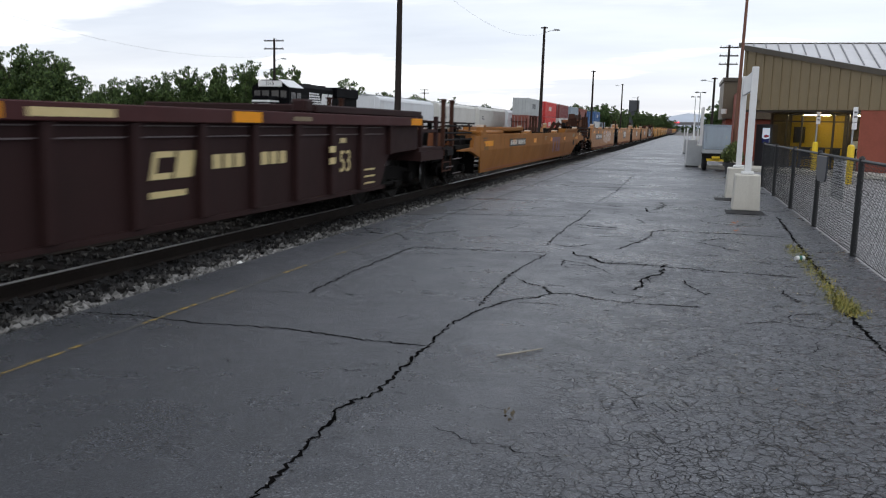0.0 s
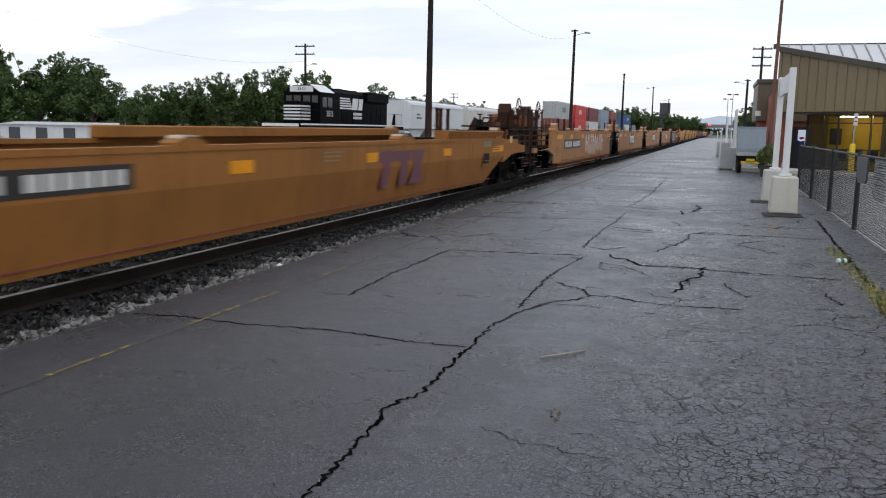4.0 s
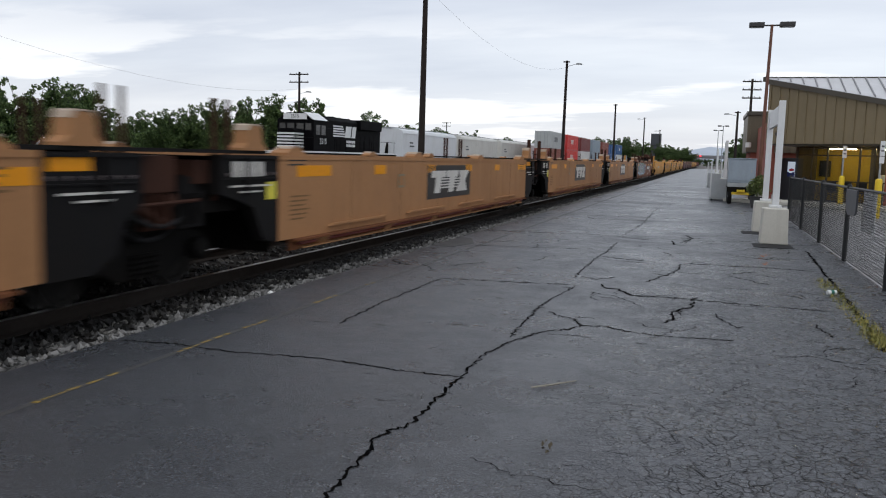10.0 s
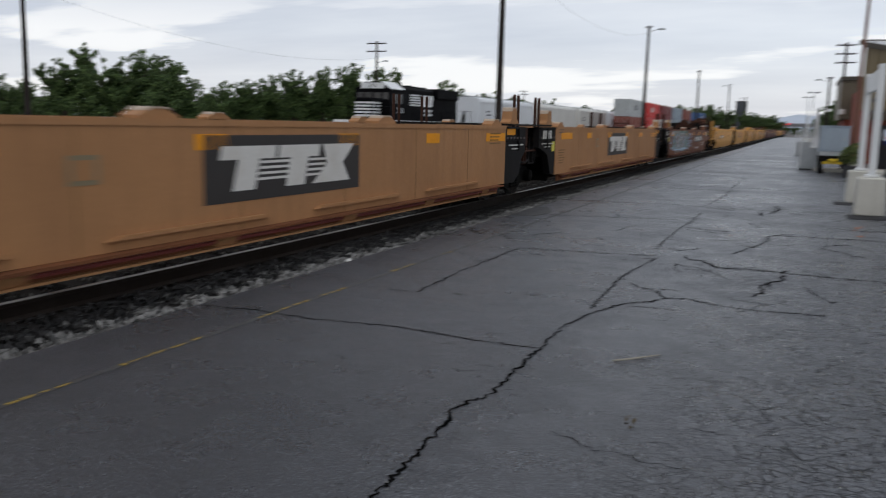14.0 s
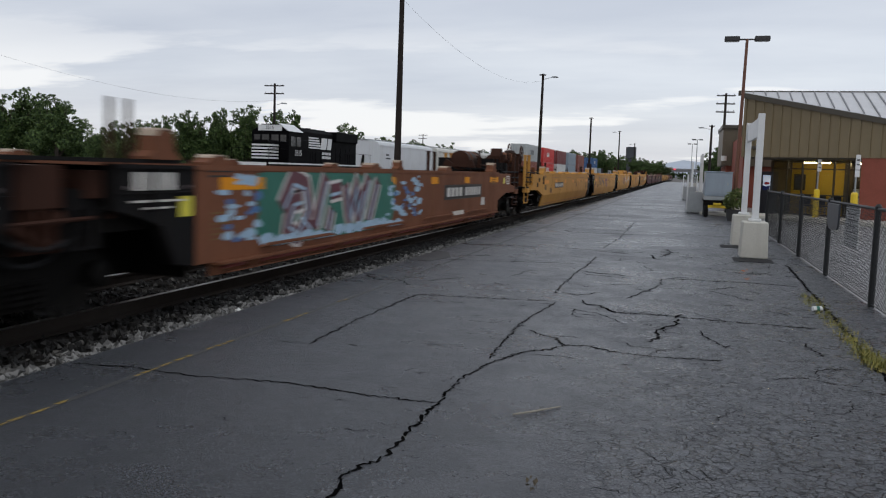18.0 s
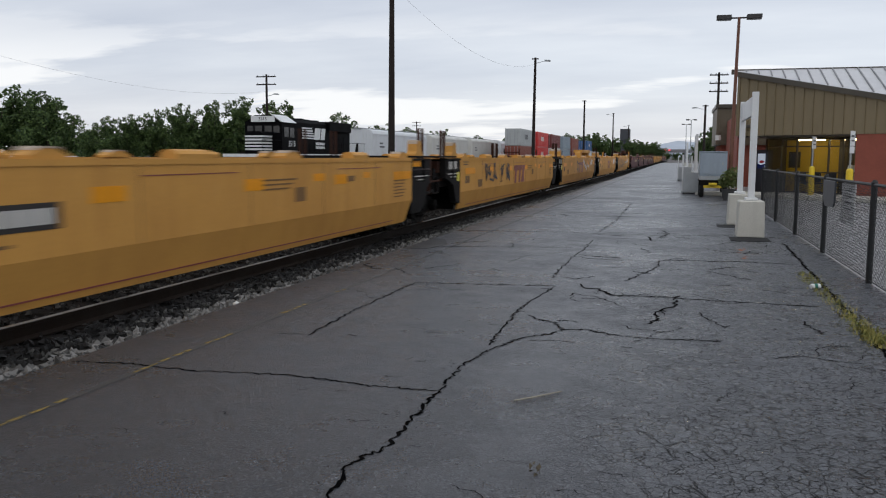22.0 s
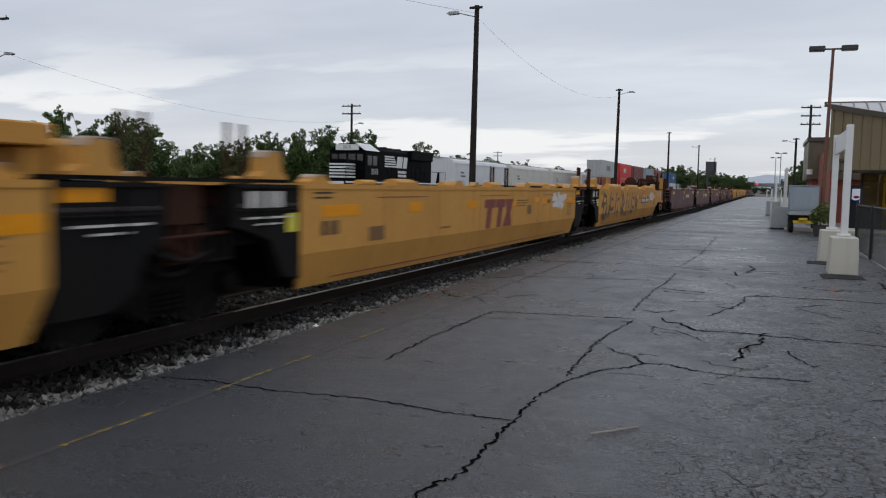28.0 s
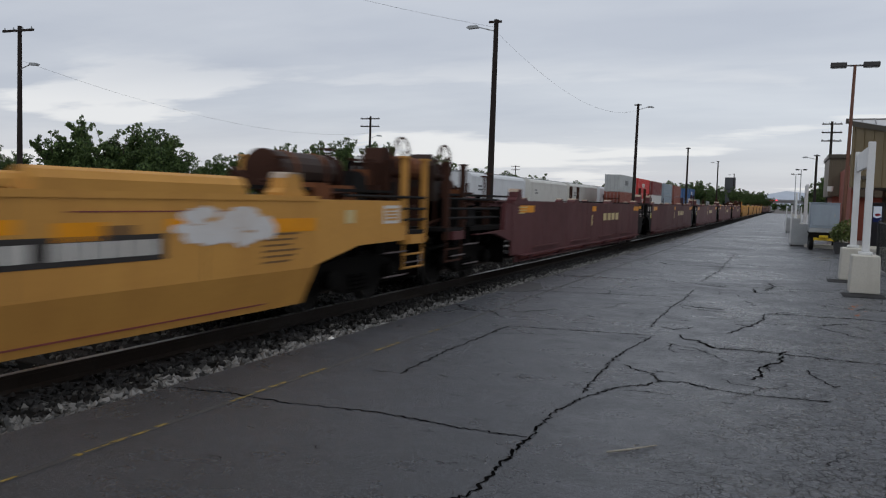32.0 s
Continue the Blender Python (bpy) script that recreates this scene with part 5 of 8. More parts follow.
        if kind == "yellow":
            for a0, w0, z0, h0, m0, n0 in ((0.66, 0.34, 0.93, 0.2, STENCIL, "stencil_patch"), (0.70, 0.4, 1.2, 0.11, REFLECT, "reflector"), (0.755, 0.75, 1.16, 0.09, STENCIL, "stencil_patch"),
                                           (0.83, 0.3, 1.2, 0.1, REFLECT, "reflector"), (0.30, 0.45, 0.82, 0.03, STENCIL, "drip_edge"), (0.12, 0.5, 0.76, 0.2, STENCIL, "stencil_patch")):
                decal(car, lp * a0, lp * a0 + w0, z0, z0 + h0, m0, n0, "", 0.0025)
    else:
        small_print(car, 0.4, 1.4, 0.6, 3, DECALY)
        reflectors(car, lp, 1.3, 3)
    return car


def number_board(car, y0, y1, z0=0.88, z1=1.22):
    decal(car, y0, y1, z0, z1, DECALK, "number_board", "dark board with pale lettering")
    n, b = y1 - y0, (z1 - z0) * 0.2
    bars(car, y0 + 0.05 * n, y0 + 0.45 * n, z0 + b, z1 - b, DECALW, 4)
    bars(car, y0 + 0.51 * n, y0 + 0.97 * n, z0 + b, z1 - b, DECALW, 6)


def logo_board(car, y0=5.91, y1=8.98):
    decal(car, y0, y1, 0.72, 1.39, DECALK, "logo_board", "black board with slanted white shapes")
    slanted(car, y0 + 0.2, 0.83, (y1 - y0 - 0.5) / 2.6, 0.45, THREE, DECALW, "logo_mark", 0.0085)
    w = (y1 - y0 - 0.5) / 2.6
    slanted(car, y0 + 0.2, 0.83, w, 0.45, [slab(a, b, 0.2 + 0.13 * k, 0.26 + 0.13 * k) for k in range(4) for a, b in ((0.64, 1.2), (1.6, 1.95 + 0.02 * k))], DECALW, "speed_line", 0.0075)


def red_logo(car, y0, y1, z0=0.72, z1=1.29, material=None):
    slanted(car, y0, z0, (y1 - y0 - 0.13) / 2.6, z1 - z0, THREE, material or DECALR, "logo_mark", 0.006)


def cn_car(u_end):
    """A maroon well car with ribs along its sides; u_end is the end of its side."""
    lp, hi = 17.6, 1.70
    u = u_end - lp
    car = thing("well_car", "dark maroon ribbed well car with cream lettering, in motion", "freight car", pose(TRACK_X, u, RAIL_Z), "well cars of the passing train")
    CARS.append((car, u))
    x = HW - 0.11
    for s in (-1, 1):
        a, b = sorted((s * (HW - 0.14), s * x))
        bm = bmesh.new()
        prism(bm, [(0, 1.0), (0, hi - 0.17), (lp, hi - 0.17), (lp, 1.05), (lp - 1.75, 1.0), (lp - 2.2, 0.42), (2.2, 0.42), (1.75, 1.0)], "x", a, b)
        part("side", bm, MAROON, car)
        part("top_chord", B((*sorted((s * (HW - 0.2), s * HW)), 0, lp, hi - 0.17, hi)), REDCHORD, car, bevel=0.01)
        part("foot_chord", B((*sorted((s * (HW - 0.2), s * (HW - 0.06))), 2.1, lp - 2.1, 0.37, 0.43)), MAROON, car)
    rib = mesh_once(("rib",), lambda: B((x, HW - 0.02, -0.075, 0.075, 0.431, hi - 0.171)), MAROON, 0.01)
    pitch, first = 1.235, 6.9 - 4 * 1.235
    for k in range(12):
        if first + pitch * k < lp - 2.25:
            part("rib", rib, MAROON, car, at=pose(0, first + pitch * k, 0))
    for k in range(11):
        y = first + pitch * k
        # skylight along the flange tops is put into the stiffeners' pale colour
        part("stiffener", B((x + 0.001, x + 0.03, y + 0.1, y + pitch - 0.1, hi - 0.33, hi - 0.316)), FLANGE, car)
        part("stiffener", B((x + 0.001, x + 0.02, y + 0.1, y + pitch - 0.1, hi - 0.212, hi - 0.2)), FLANGE, car)
    part("rib", B((x, HW - 0.02, lp - 1.9, lp - 1.78, 1.0, hi - 0.171)), MAROON, car)
    part("well_floor", mesh_once(("floor", lp), lambda: well_floor(lp), UNDER), UNDER, car)
    part("raised_end", B((-HW + 0.02, HW - 0.02, 12.4, lp, hi + 0.004, hi + 0.13)), MAROON, car, bevel=0.02)
    part("raised_knob", B((HW - 0.3, HW - 0.05, 12.1, 12.39, hi + 0.004, hi + 0.2)), MAROON, car, bevel=0.03)
    n = 1.9
    for d, y in ((1, lp), (-1, 0)):
        here = pose(0, y, 0)
        part("end_platform", mesh_once(("platform", "cn", d), lambda: B((-HW + 0.06, HW - 0.06, *sorted((0.001 * d, d * n * 0.9)), 1.0, 1.08)), MAROON), MAROON, car, at=here)
        part("end_sill", mesh_once(("endsill", d), lambda: B((-HW + 0.05, HW - 0.02, *sorted((0.001 * d, d * n * 0.88)), 0.8, 0.998)), MAROON), MAROON, car, at=here)
        part("centre_sill", mesh_once(("centre", d), lambda: B((-0.4, 0.4, *sorted((-d * 2.0, d * n)), 0.5, 0.79)), UNDER), UNDER, car, at=here)
        part("coupler", mesh_once(("coupler", d), lambda: coupler(d, n), UNDER), UNDER, car, at=here)
        for dy in (0.35, 1.5):
            part("grab_post", B((HW - 0.2, HW - 0.12, y + d * dy - 0.05, y + d * dy + 0.05, 1.081, 1.75)), MAROON, car)
        part("grab_rail", B((HW - 0.19, HW - 0.13, *sorted((y + d * 0.41, y + d * 1.44)), 1.4, 1.46)), MAROON, car)
        truck(car, y - d * 0.65, TM)
    for y in (lp - 0.75, 9.98, 5.65):
        decal(car, y, y + 0.7, hi - 0.155, hi - 0.02, REFLECT, "reflector", "amber reflective strip")
    decal(car, 6.64, 7.77, hi - 0.13, hi - 0.05, DECALY, "stencil")
    decal(car, 11.6, 12.2, hi - 0.12, hi - 0.06, SIDING, "stencil")
    slanted(car, 8.42, 0.92, 0.3, 0.3, [[(0, 0), (1.3, 0), (1.3, 0.22), (0.32, 0.22), (0.32, 0.78), (1.3, 0.78), (1.3, 1), (0, 1)], [(1.5, 0), (2.65, 0), (2.65, 1), (1.5, 1)]], DECALY, "initial_mark", -0.105)
    decal(car, 8.42, 9.1, 0.72, 0.79, DECALY, "underline", "", 0.004, x)
    for y0 in (9.66, 10.85):
        bm = bmesh.new()
        for i in range(3):
            box(bm, x + 0.002, x + 0.005, y0 + 0.26 * i, y0 + 0.26 * i + 0.2, 0.99, 1.16)
        part("lettering", bm, DECALY, car)
    words("53", 0.5, "size_mark", DECALY, car, Matrix.Translation((x + 0.004, 13.72, 0.92)) @ pose(0, 0, 0, 90, 0, 90), "cream number fifty-three")
    for yy, z in ((13.0 - 0.12, 1.1), (13.0 - 0.12, 0.92)):
        decal(car, yy, yy + 0.24, z, z + 0.1, DECALY, "stencil", "", 0.004, HW - 0.02)
    decal(car, 13.5, 13.75, 1.24, 1.32, DECALY, "stencil", "", 0.004, x)
    for k in range(3):
        decal(car, 14.5, 15.1, 0.5 + 0.12 * k, 0.53 + 0.12 * k, DECALY, "stencil", "", 0.004, x)
    return car


def build_train():
    g = "well cars of the passing train"
    cn_car(16.8)
    d = unit("orange", 22.0, 21.0, "end", "end", "orange-tan single well car with slanted lower sides, in motion", g, (0.5, 1.5))
    number_board(d, 3.87, 6.6, 0.94, 1.18)
    red_logo(d, 12.5, 14.85, 0.56, 1.16, DECALP)
    small_print(d, 10.6, 1.18, 0.7, 3, SIDING)
    bm = bmesh.new()
    prism(bm, [(HW - 0.3, 1.338), (HW - 0.03, 1.338), (HW + 0.03, 1.495), (HW + 0.02, 1.51), (HW - 0.3, 1.51)], "y", 16.3, 20.9)
    part("raised_cap", bm, ORANGE, d, "flared cap along the top of the side")
    decal(d, 19.0, 19.58, 0.70, 1.02, ORANGE, "hole_frame", "raised frame of a hand hole", 0.012)
    # A flat black patch paints the shade inside the hand hole.
    decal(d, 19.05, 19.53, 0.74, 0.98, BLACKSTEEL, "hole_shade_patch", "black patch painted for the shaded hand hole in the side", 0.015)
    part("hole_bar", B((HW + 0.012, HW + 0.03, 19.05, 19.53, 0.80, 0.815)), FLANGE, d)
    decal(d, 19.0, 19.7, 1.13, 1.27, SIDING, "stencil_patch", "faded pale stencil patch")
    small_print(d, 19.85, 1.25, 0.5, 3, STENCIL)
    part("raised_cap", B((-HW + 0.02, -HW + 0.3, 9.5, 20.6, 1.338, 1.52)), ORANGE, d, bevel=0.02)
    part("raised_cap", B((-HW + 0.02, HW - 0.02, 0.1, 3.0, 1.338, 1.43)), ORANGE, d, bevel=0.02)
    # five tan units
    rnd = random.Random(5)
    a = [unit("tan", 50.0, 15.26, "end", "joint", "tan well unit with dark number board and white spray, in motion", g)]
    number_board(a[0], 1.9, 5.64)
    bm = bmesh.new()
    for k in range(16):
        blob(bm, 7.2 + 0.32 * k, rnd.uniform(0.72, 1.02), rnd.uniform(0.25, 0.5), rnd.uniform(0.16, 0.3), 0.0045 + 0.0001 * k, rnd, 16)
    part("spray_haze", bm, SPRAYT, a[0], "thin pinkish overspray")
    for k in range(8):
        y, bm = 7.1 + 0.7 * k, bmesh.new()
        blob(bm, y, 1.26 + rnd.uniform(-0.05, 0.05), rnd.uniform(0.12, 0.2), rnd.uniform(0.09, 0.15), 0.0072, rnd, 14)
        blob(bm, y + rnd.uniform(0.12, 0.3), 1.1 + rnd.uniform(-0.05, 0.05), rnd.uniform(0.08, 0.16), rnd.uniform(0.05, 0.1), 0.0075, rnd, 12)
        stroke(bm, [(y - 0.1, 1.4), (y + 0.05, 1.25), (y + rnd.uniform(0.0, 0.3), 1.02)], rnd.uniform(0.09, 0.15), 0.0078)
        part("graffiti", bm, SPRAYW, a[0], "white sprayed shape")
    bm = bmesh.new()
    for k in range(15):
        y = 7.1 + 0.36 * k
        stroke(bm, [(y, 1.0), (y + 0.02, 0.85 - 0.2 * rnd.random()), (y, 0.62 + 0.2 * rnd.random())], 0.035, 0.0066)
    part("paint_runs", bm, SPRAYW, a[0], "runs of white spray paint")
    a.append(unit("tan", 69.27, 15.11, "none", "joint", "tan well unit with black logo board, in motion", g))
    a.append(unit("tan", 88.2, 14.85, "none", "joint", "tan well unit with black logo board, in motion", g))
    a.append(unit("tan", 106.7, 15.05, "none", "joint", "tan well unit with black logo board, in motion", g))
    for c in a[1:]:
        logo_board(c)
        decal(c, 4.3, 4.62, 1.0, 1.24, SIDING, "panel_frame")
        decal(c, 4.35, 4.57, 1.04, 1.2, TAN, "panel", "", 0.007)
    c = unit("rust", 125.7, 15.6, "none", "end", "rusty orange well unit covered in green and blue graffiti, moving", g)
    number_board(c, 9.92, 13.5)
    decal(c, 13.5, 13.9, 0.66, 0.86, DECALW, "placard", "white placard")
    decal(c, 10.7, 11.7, 0.5, 0.6, DECALW, "placard", "white placard")
    bm = bmesh.new()
    for k in range(10):
        blob(bm, 1.9 + 0.46 * k, 0.98 + 0.1 * math.sin(k * 1.7), 0.62, 0.66, 0.004 + 0.00012 * k, rnd, 18)
    part("graffiti", bm, SPRAYG, c, "green sprayed background")
    row = [(1.95, 4), (3.05, 3), (4.1, 1), (4.75, 0)]
    scrawl(c, row, 0.58, 0.84, 0.95, 0.34, SPRAYW, "pale sprayed outline", 0.0062)
    scrawl(c, row, 0.58, 0.84, 0.95, 0.24, SPRAYM, "plum sprayed shape", 0.0072)
    scrawl(c, [(q + 0.1, g) for q, g in row], 0.62, 0.72, 0.8, 0.05, SPRAYB, "pale sprayed highlight", 0.0082)
    bm = bmesh.new()
    for k in range(54):
        blob(bm, 0.5 + rnd.uniform(0, 0.9) if k < 20 else 6.2 + rnd.uniform(0, 2.0), rnd.uniform(0.6, 1.42), rnd.uniform(0.07, 0.22), rnd.uniform(0.025, 0.07), 0.006 + 0.00005 * k, rnd, 9)
    for k in range(14):
        blob(bm, 1.6 + 0.4 * k, 0.55 + rnd.uniform(-0.03, 0.06), 0.24, 0.09, 0.0095 + 0.0001 * (k % 3), rnd)
    part("graffiti", bm, SPRAYB, c, "pale blue sprayed shapes")
    bm = bmesh.new()
    for k in range(20):
        blob(bm, 0.5 + rnd.uniform(0, 0.9) if k < 8 else 6.2 + rnd.uniform(0, 1.8), rnd.uniform(0.65, 1.38), rnd.uniform(0.06, 0.14), rnd.uniform(0.025, 0.06), 0.0105 + 0.0001 * k, rnd)
    part("graffiti", bm, SPRAYD, c, "blue sprayed dots")
    # five yellow units
    b = unit("yellow", 149.3, 15.6, "end", "joint", "yellow well unit with slanted lower sides and number board, in motion", g)
    number_board(b, 3.13, 5.7, 0.94, 1.17)
    b2 = unit("yellow", 168.8, 15.8, "none", "joint", "yellow well unit with dark red logo and grey spray, in motion", g)
    red_logo(b2, 6.9, 8.95)
    bm = bmesh.new()
    for k in range(26):
        y = rnd.choice((2.8, 5.0)) + rnd.uniform(-0.2, 1.3)
        stroke(bm, [(y, rnd.uniform(0.8, 1.35)), (y + rnd.uniform(-0.3, 0.3), rnd.uniform(0.8, 1.4)), (y + rnd.uniform(-0.1, 0.4), rnd.uniform(0.8, 1.4))], 0.07, 0.005 + 0.0002 * k)
    part("graffiti", bm, SPRAYK, b2, "dark grey sprayed scrawl")
    b3 = unit("yellow", 187.7, 15.5, "none", "joint", "yellow well unit with dark red logo and white spray, in motion", g)
    red_logo(b3, 6.72, 8.74)
    bm = bmesh.new()
    for k in range(22):
        f = k / 21
        blob(bm, 8.9 + 1.7 * f + rnd.uniform(-0.12, 0.12), 1.36 - 0.5 * f + rnd.uniform(-0.1, 0.1), rnd.uniform(0.07, 0.16), rnd.uniform(0.05, 0.1), 0.006 + 0.0001 * k, rnd, 10)
    for k in range(8):
        blob(bm, 11.75 + rnd.uniform(-0.3, 0.3), 1.04 + rnd.uniform(-0.06, 0.06), 0.12, 0.05, 0.006 + 0.0001 * k, rnd, 10)
    blob(bm, 10.95, 1.08, 0.14, 0.12, 0.006, rnd)
    for k in range(18):
        blob(bm, 13.0 + 0.05 * k + rnd.uniform(-0.1, 0.1), 1.22 + rnd.uniform(-0.1, 0.15), rnd.uniform(0.08, 0.2), rnd.uniform(0.05, 0.11), 0.0062 + 0.00015 * k, rnd, 11)
    part("graffiti", bm, SPRAYW, b3, "white sprayed patches")
    bm = bmesh.new()
    for k in range(12):
        f = k / 11
        blob(bm, 8.95 + 1.7 * f + rnd.uniform(-0.1, 0.1), 1.28 - 0.5 * f + rnd.uniform(-0.08, 0.08), rnd.uniform(0.05, 0.12), rnd.uniform(0.025, 0.05), 0.0092 + 0.0001 * k, rnd, 9)
    for k in range(12):
        blob(bm, 6.15 + rnd.uniform(-0.25, 0.25), rnd.uniform(0.78, 1.36), rnd.uniform(0.1, 0.22), rnd.uniform(0.04, 0.09), 0.006 + 0.0001 * k, rnd, 9)
    part("graffiti", bm, SPRAYK, b3, "dark sprayed shading")
    bm = bmesh.new()
    box(bm, 0.62, 1.16, -2.1, 2.1, 0.27, 0.46)
    for y0, y1 in ((-2.1, -1.75), (0.25, 0.55), (1.15, 1.4), (1.85, 2.1)):
        box(bm, 0.7, 1.1, y0, y1, 0.0, 0.268)
    part("bridge_frame", bm, YELLOW, b3, "raised yellow bridge frame", at=pose(0, 13.8, TOP), bevel=0.015)
    for y in (-2.3, 2.3):
        bm = bmesh.new()
        prism(bm, [(-0.14, 0.0), (0.16, 0.0), (0.14, 0.28), (0.05, 0.36), (-0.1, 0.3)], "x", 0.74, 1.06)
        part("frame_lug", bm, YELLOW, b3, "", at=pose(0, 13.8 + y, TOP), bevel=0.02)
    b4 = unit("yellow", 206.9, 15.2, "none", "joint", "yellow well unit with dark red logo, in motion", g)
    red_logo(b4, 6.8, 8.85)
    bm = bmesh.new()
    for k in range(26):
        blob(bm, 12.5 + 0.05 * k + rnd.uniform(-0.1, 0.1), 1.2 + rnd.uniform(-0.12, 0.16), rnd.uniform(0.08, 0.24), rnd.uniform(0.05, 0.12), 0.006 + 0.00015 * k, rnd, 11)
    part("graffiti", bm, SPRAYW, b4, "white sprayed patch")
    b5 = unit("yellow", 225.8, 15.2, "none", "end", "yellow well unit with tall black graffiti letters, in motion", g)
    number_board(b5, 10.0, 12.6, 0.94, 1.17)
    row = [(0.45, 4), (1.75, 2), (3.0, 3), (4.3, 5), (5.5, 0), (6.8, 2), (7.9, 1)]
    scrawl(b5, row, 0.5, 0.92, 1.0, 0.095, SPRAYK, "tall black sprayed shape", 0.006)
    scrawl(b5, [(q + 0.13, g) for q, g in row], 0.62, 0.72, 0.8, 0.05, SPRAYK, "thin black inner line", 0.007)
    bm = bmesh.new()
    for k in range(9):
        blob(bm, 0.9 + 0.9 * k, rnd.uniform(0.55, 0.9), rnd.uniform(0.1, 0.2), rnd.uniform(0.05, 0.1), 0.0115 + 0.0002 * k, rnd, 10)
    part("graffiti", bm, SPRAYK, b5, "black sprayed smudges")
    bm = bmesh.new()
    for k in range(26):
        blob(bm, 12.9 + 0.05 * k + rnd.uniform(-0.1, 0.1), 1.2 + rnd.uniform(-0.12, 0.16), rnd.uniform(0.08, 0.24), rnd.uniform(0.05, 0.11), 0.006 + 0.00015 * k, rnd, 11)
    part("graffiti", bm, SPRAYW, b5, "white sprayed patch")
    # maroon units, then yellow and maroon ones far down the line
    u = 248.6
    for k in range(5):
        c = unit("maroon", u, 15.6, "end" if k == 0 else "none", "end" if k == 4 else "joint", "faded maroon well unit with cream lettering, in motion", g)
        bars(c, 9.0, 11.6, 1.02, 1.24, DECALY, 4)
        bars(c, 7.4, 7.6, 0.9, 1.2, DECALY, 1)
        u += 19.0
    u += 4.3
    for k in range(5):
        unit("yellow", u, 15.6, "end" if k == 0 else "none", "end" if k == 4 else "joint", "yellow well unit far down the train, in motion", g)
        u += 19.0
    u += 4.3
    for k in range(6):
        unit("maroon", u, 15.6, "end" if k in (0, 5) else "none", "joint", "maroon well unit far down the train, in motion", g)
        u += 19.0


build_train()

# ---------------------------------------------------------------- fence
FENCE_X = 2.35


def chain_link(y0, y1, z0, z1, pitch=0.075, r=0.0023):
    """Woven wires as slanting rods, clipped to the bay."""
    verts, faces = [], []
    h = z1 - z0
    n = int((y1 - y0 + h) / pitch)
    for sgn in (1, -1):
        for k in range(n + 1):
            a0, a1 = (y0 - h + k * pitch, y0 + k * pitch) if sgn > 0 else (y0 + k * pitch, y0 - h + k * pitch)
            pts = []
            for t in (0.0, 1.0):
                pts.append([a0 + (a1 - a0) * t, z0 + h * t])
            lo, hi = 0.0, 1.0
            da = a1 - a0
            ts = sorted(((y0 - a0) / da, (y1 - a0) / da))
            lo, hi = max(lo, ts[0]), min(hi, ts[1])
            if hi - lo < 0.02:
                continue
            p, q = (a0 + da * lo, z0 + h * lo), (a0 + da * hi, z0 + h * hi)
            i = len(verts)
            for yy, zz in (p, q):
                verts += [(FENCE_X - r + 0.004 * sgn, yy, zz - r), (FENCE_X + r + 0.004 * sgn, yy, zz - r), (FENCE_X + 0.004 * sgn, yy, zz + r * 1.4)]
            faces += [(i, i + 1, i + 4, i + 3), (i + 1, i + 2, i + 5, i + 4), (i + 2, i, i + 3, i + 5)]
    me = bpy.data.meshes.new("wire_mesh")
    me.from_pydata(verts, [], faces)
    me.materials.append(FENCEM)
    return me


def build_fence():
    f = thing("chain_link_fence", "black chain-link fence with tubular posts between platform and lot", "fence", kind="structure")
    ys = [-1.8, 1.7, 5.2, 8.65, 12.15, 15.75, 19.25, 22.9, 26.5]
    post = done(T(((0, 0, -0.05), (0, 0, 1.30), 0.04), n=10), "post")
    cap = done(T(((0, 0, 1.30), (0, 0, 1.335), 0.046, 0.02), n=10), "post_cap")
    for y in ys:
        p = part("post", post, FENCEM, f, "black tubular post", at=pose(FENCE_X, y, 0))
        part("post_cap", cap, FENCEM, p)
    for a, b in zip(ys, ys[1:]):
        part("top_rail", T(((FENCE_X, a + 0.041, 1.27), (FENCE_X, b - 0.041, 1.27), 0.022), n=8), FENCEM, f)
        part("wire_mesh", chain_link(a + 0.05, b - 0.05, 0.03, 1.245), FENCEM, f, "woven wire mesh")
        part("tension_wire", T(((FENCE_X, a + 0.041, 0.04), (FENCE_X, b - 0.041, 0.04), 0.006), n=5), FENCEM, f)
    s = thing("plastic_board", "dark grey plastic board tied to the fence", "panel")
    bm = bmesh.new()
    prism(bm, [(14.6, 0.90), (14.7, 0.84), (15.4, 0.82), (15.6, 0.92), (15.66, 1.25), (14.58, 1.25)], "x", FENCE_X - 0.06, FENCE_X - 0.03)
    part("panel", bm, SLATE, s, bevel=0.006)
    for y in (14.75, 15.5):
        part("tie", T(((FENCE_X - 0.04, y, 1.22), (FENCE_X + 0.02, y, 1.27), 0.008), n=5), RUBBER, s)
    s = thing("fence_sign", "weathered white notice board with unreadable grey lines on the fence", "sign")
    part("board", B((FENCE_X + 0.03, FENCE_X + 0.05, 13.5, 14.5, 0.62, 1.25)), WHITEP, s, bevel=0.004)
    bm = bmesh.new()
    for k in range(4):
        box(bm, FENCE_X + 0.026, FENCE_X + 0.029, 13.7, 14.3 - 0.1 * (k % 2), 0.85 + 0.09 * k, 0.865 + 0.09 * k)
    part("lettering", bm, SLATE, s)


SLATE = surface("slate_plastic", (0.05, 0.055, 0.065), 0.5, amount=0.2, bump=0.05)
build_fence()


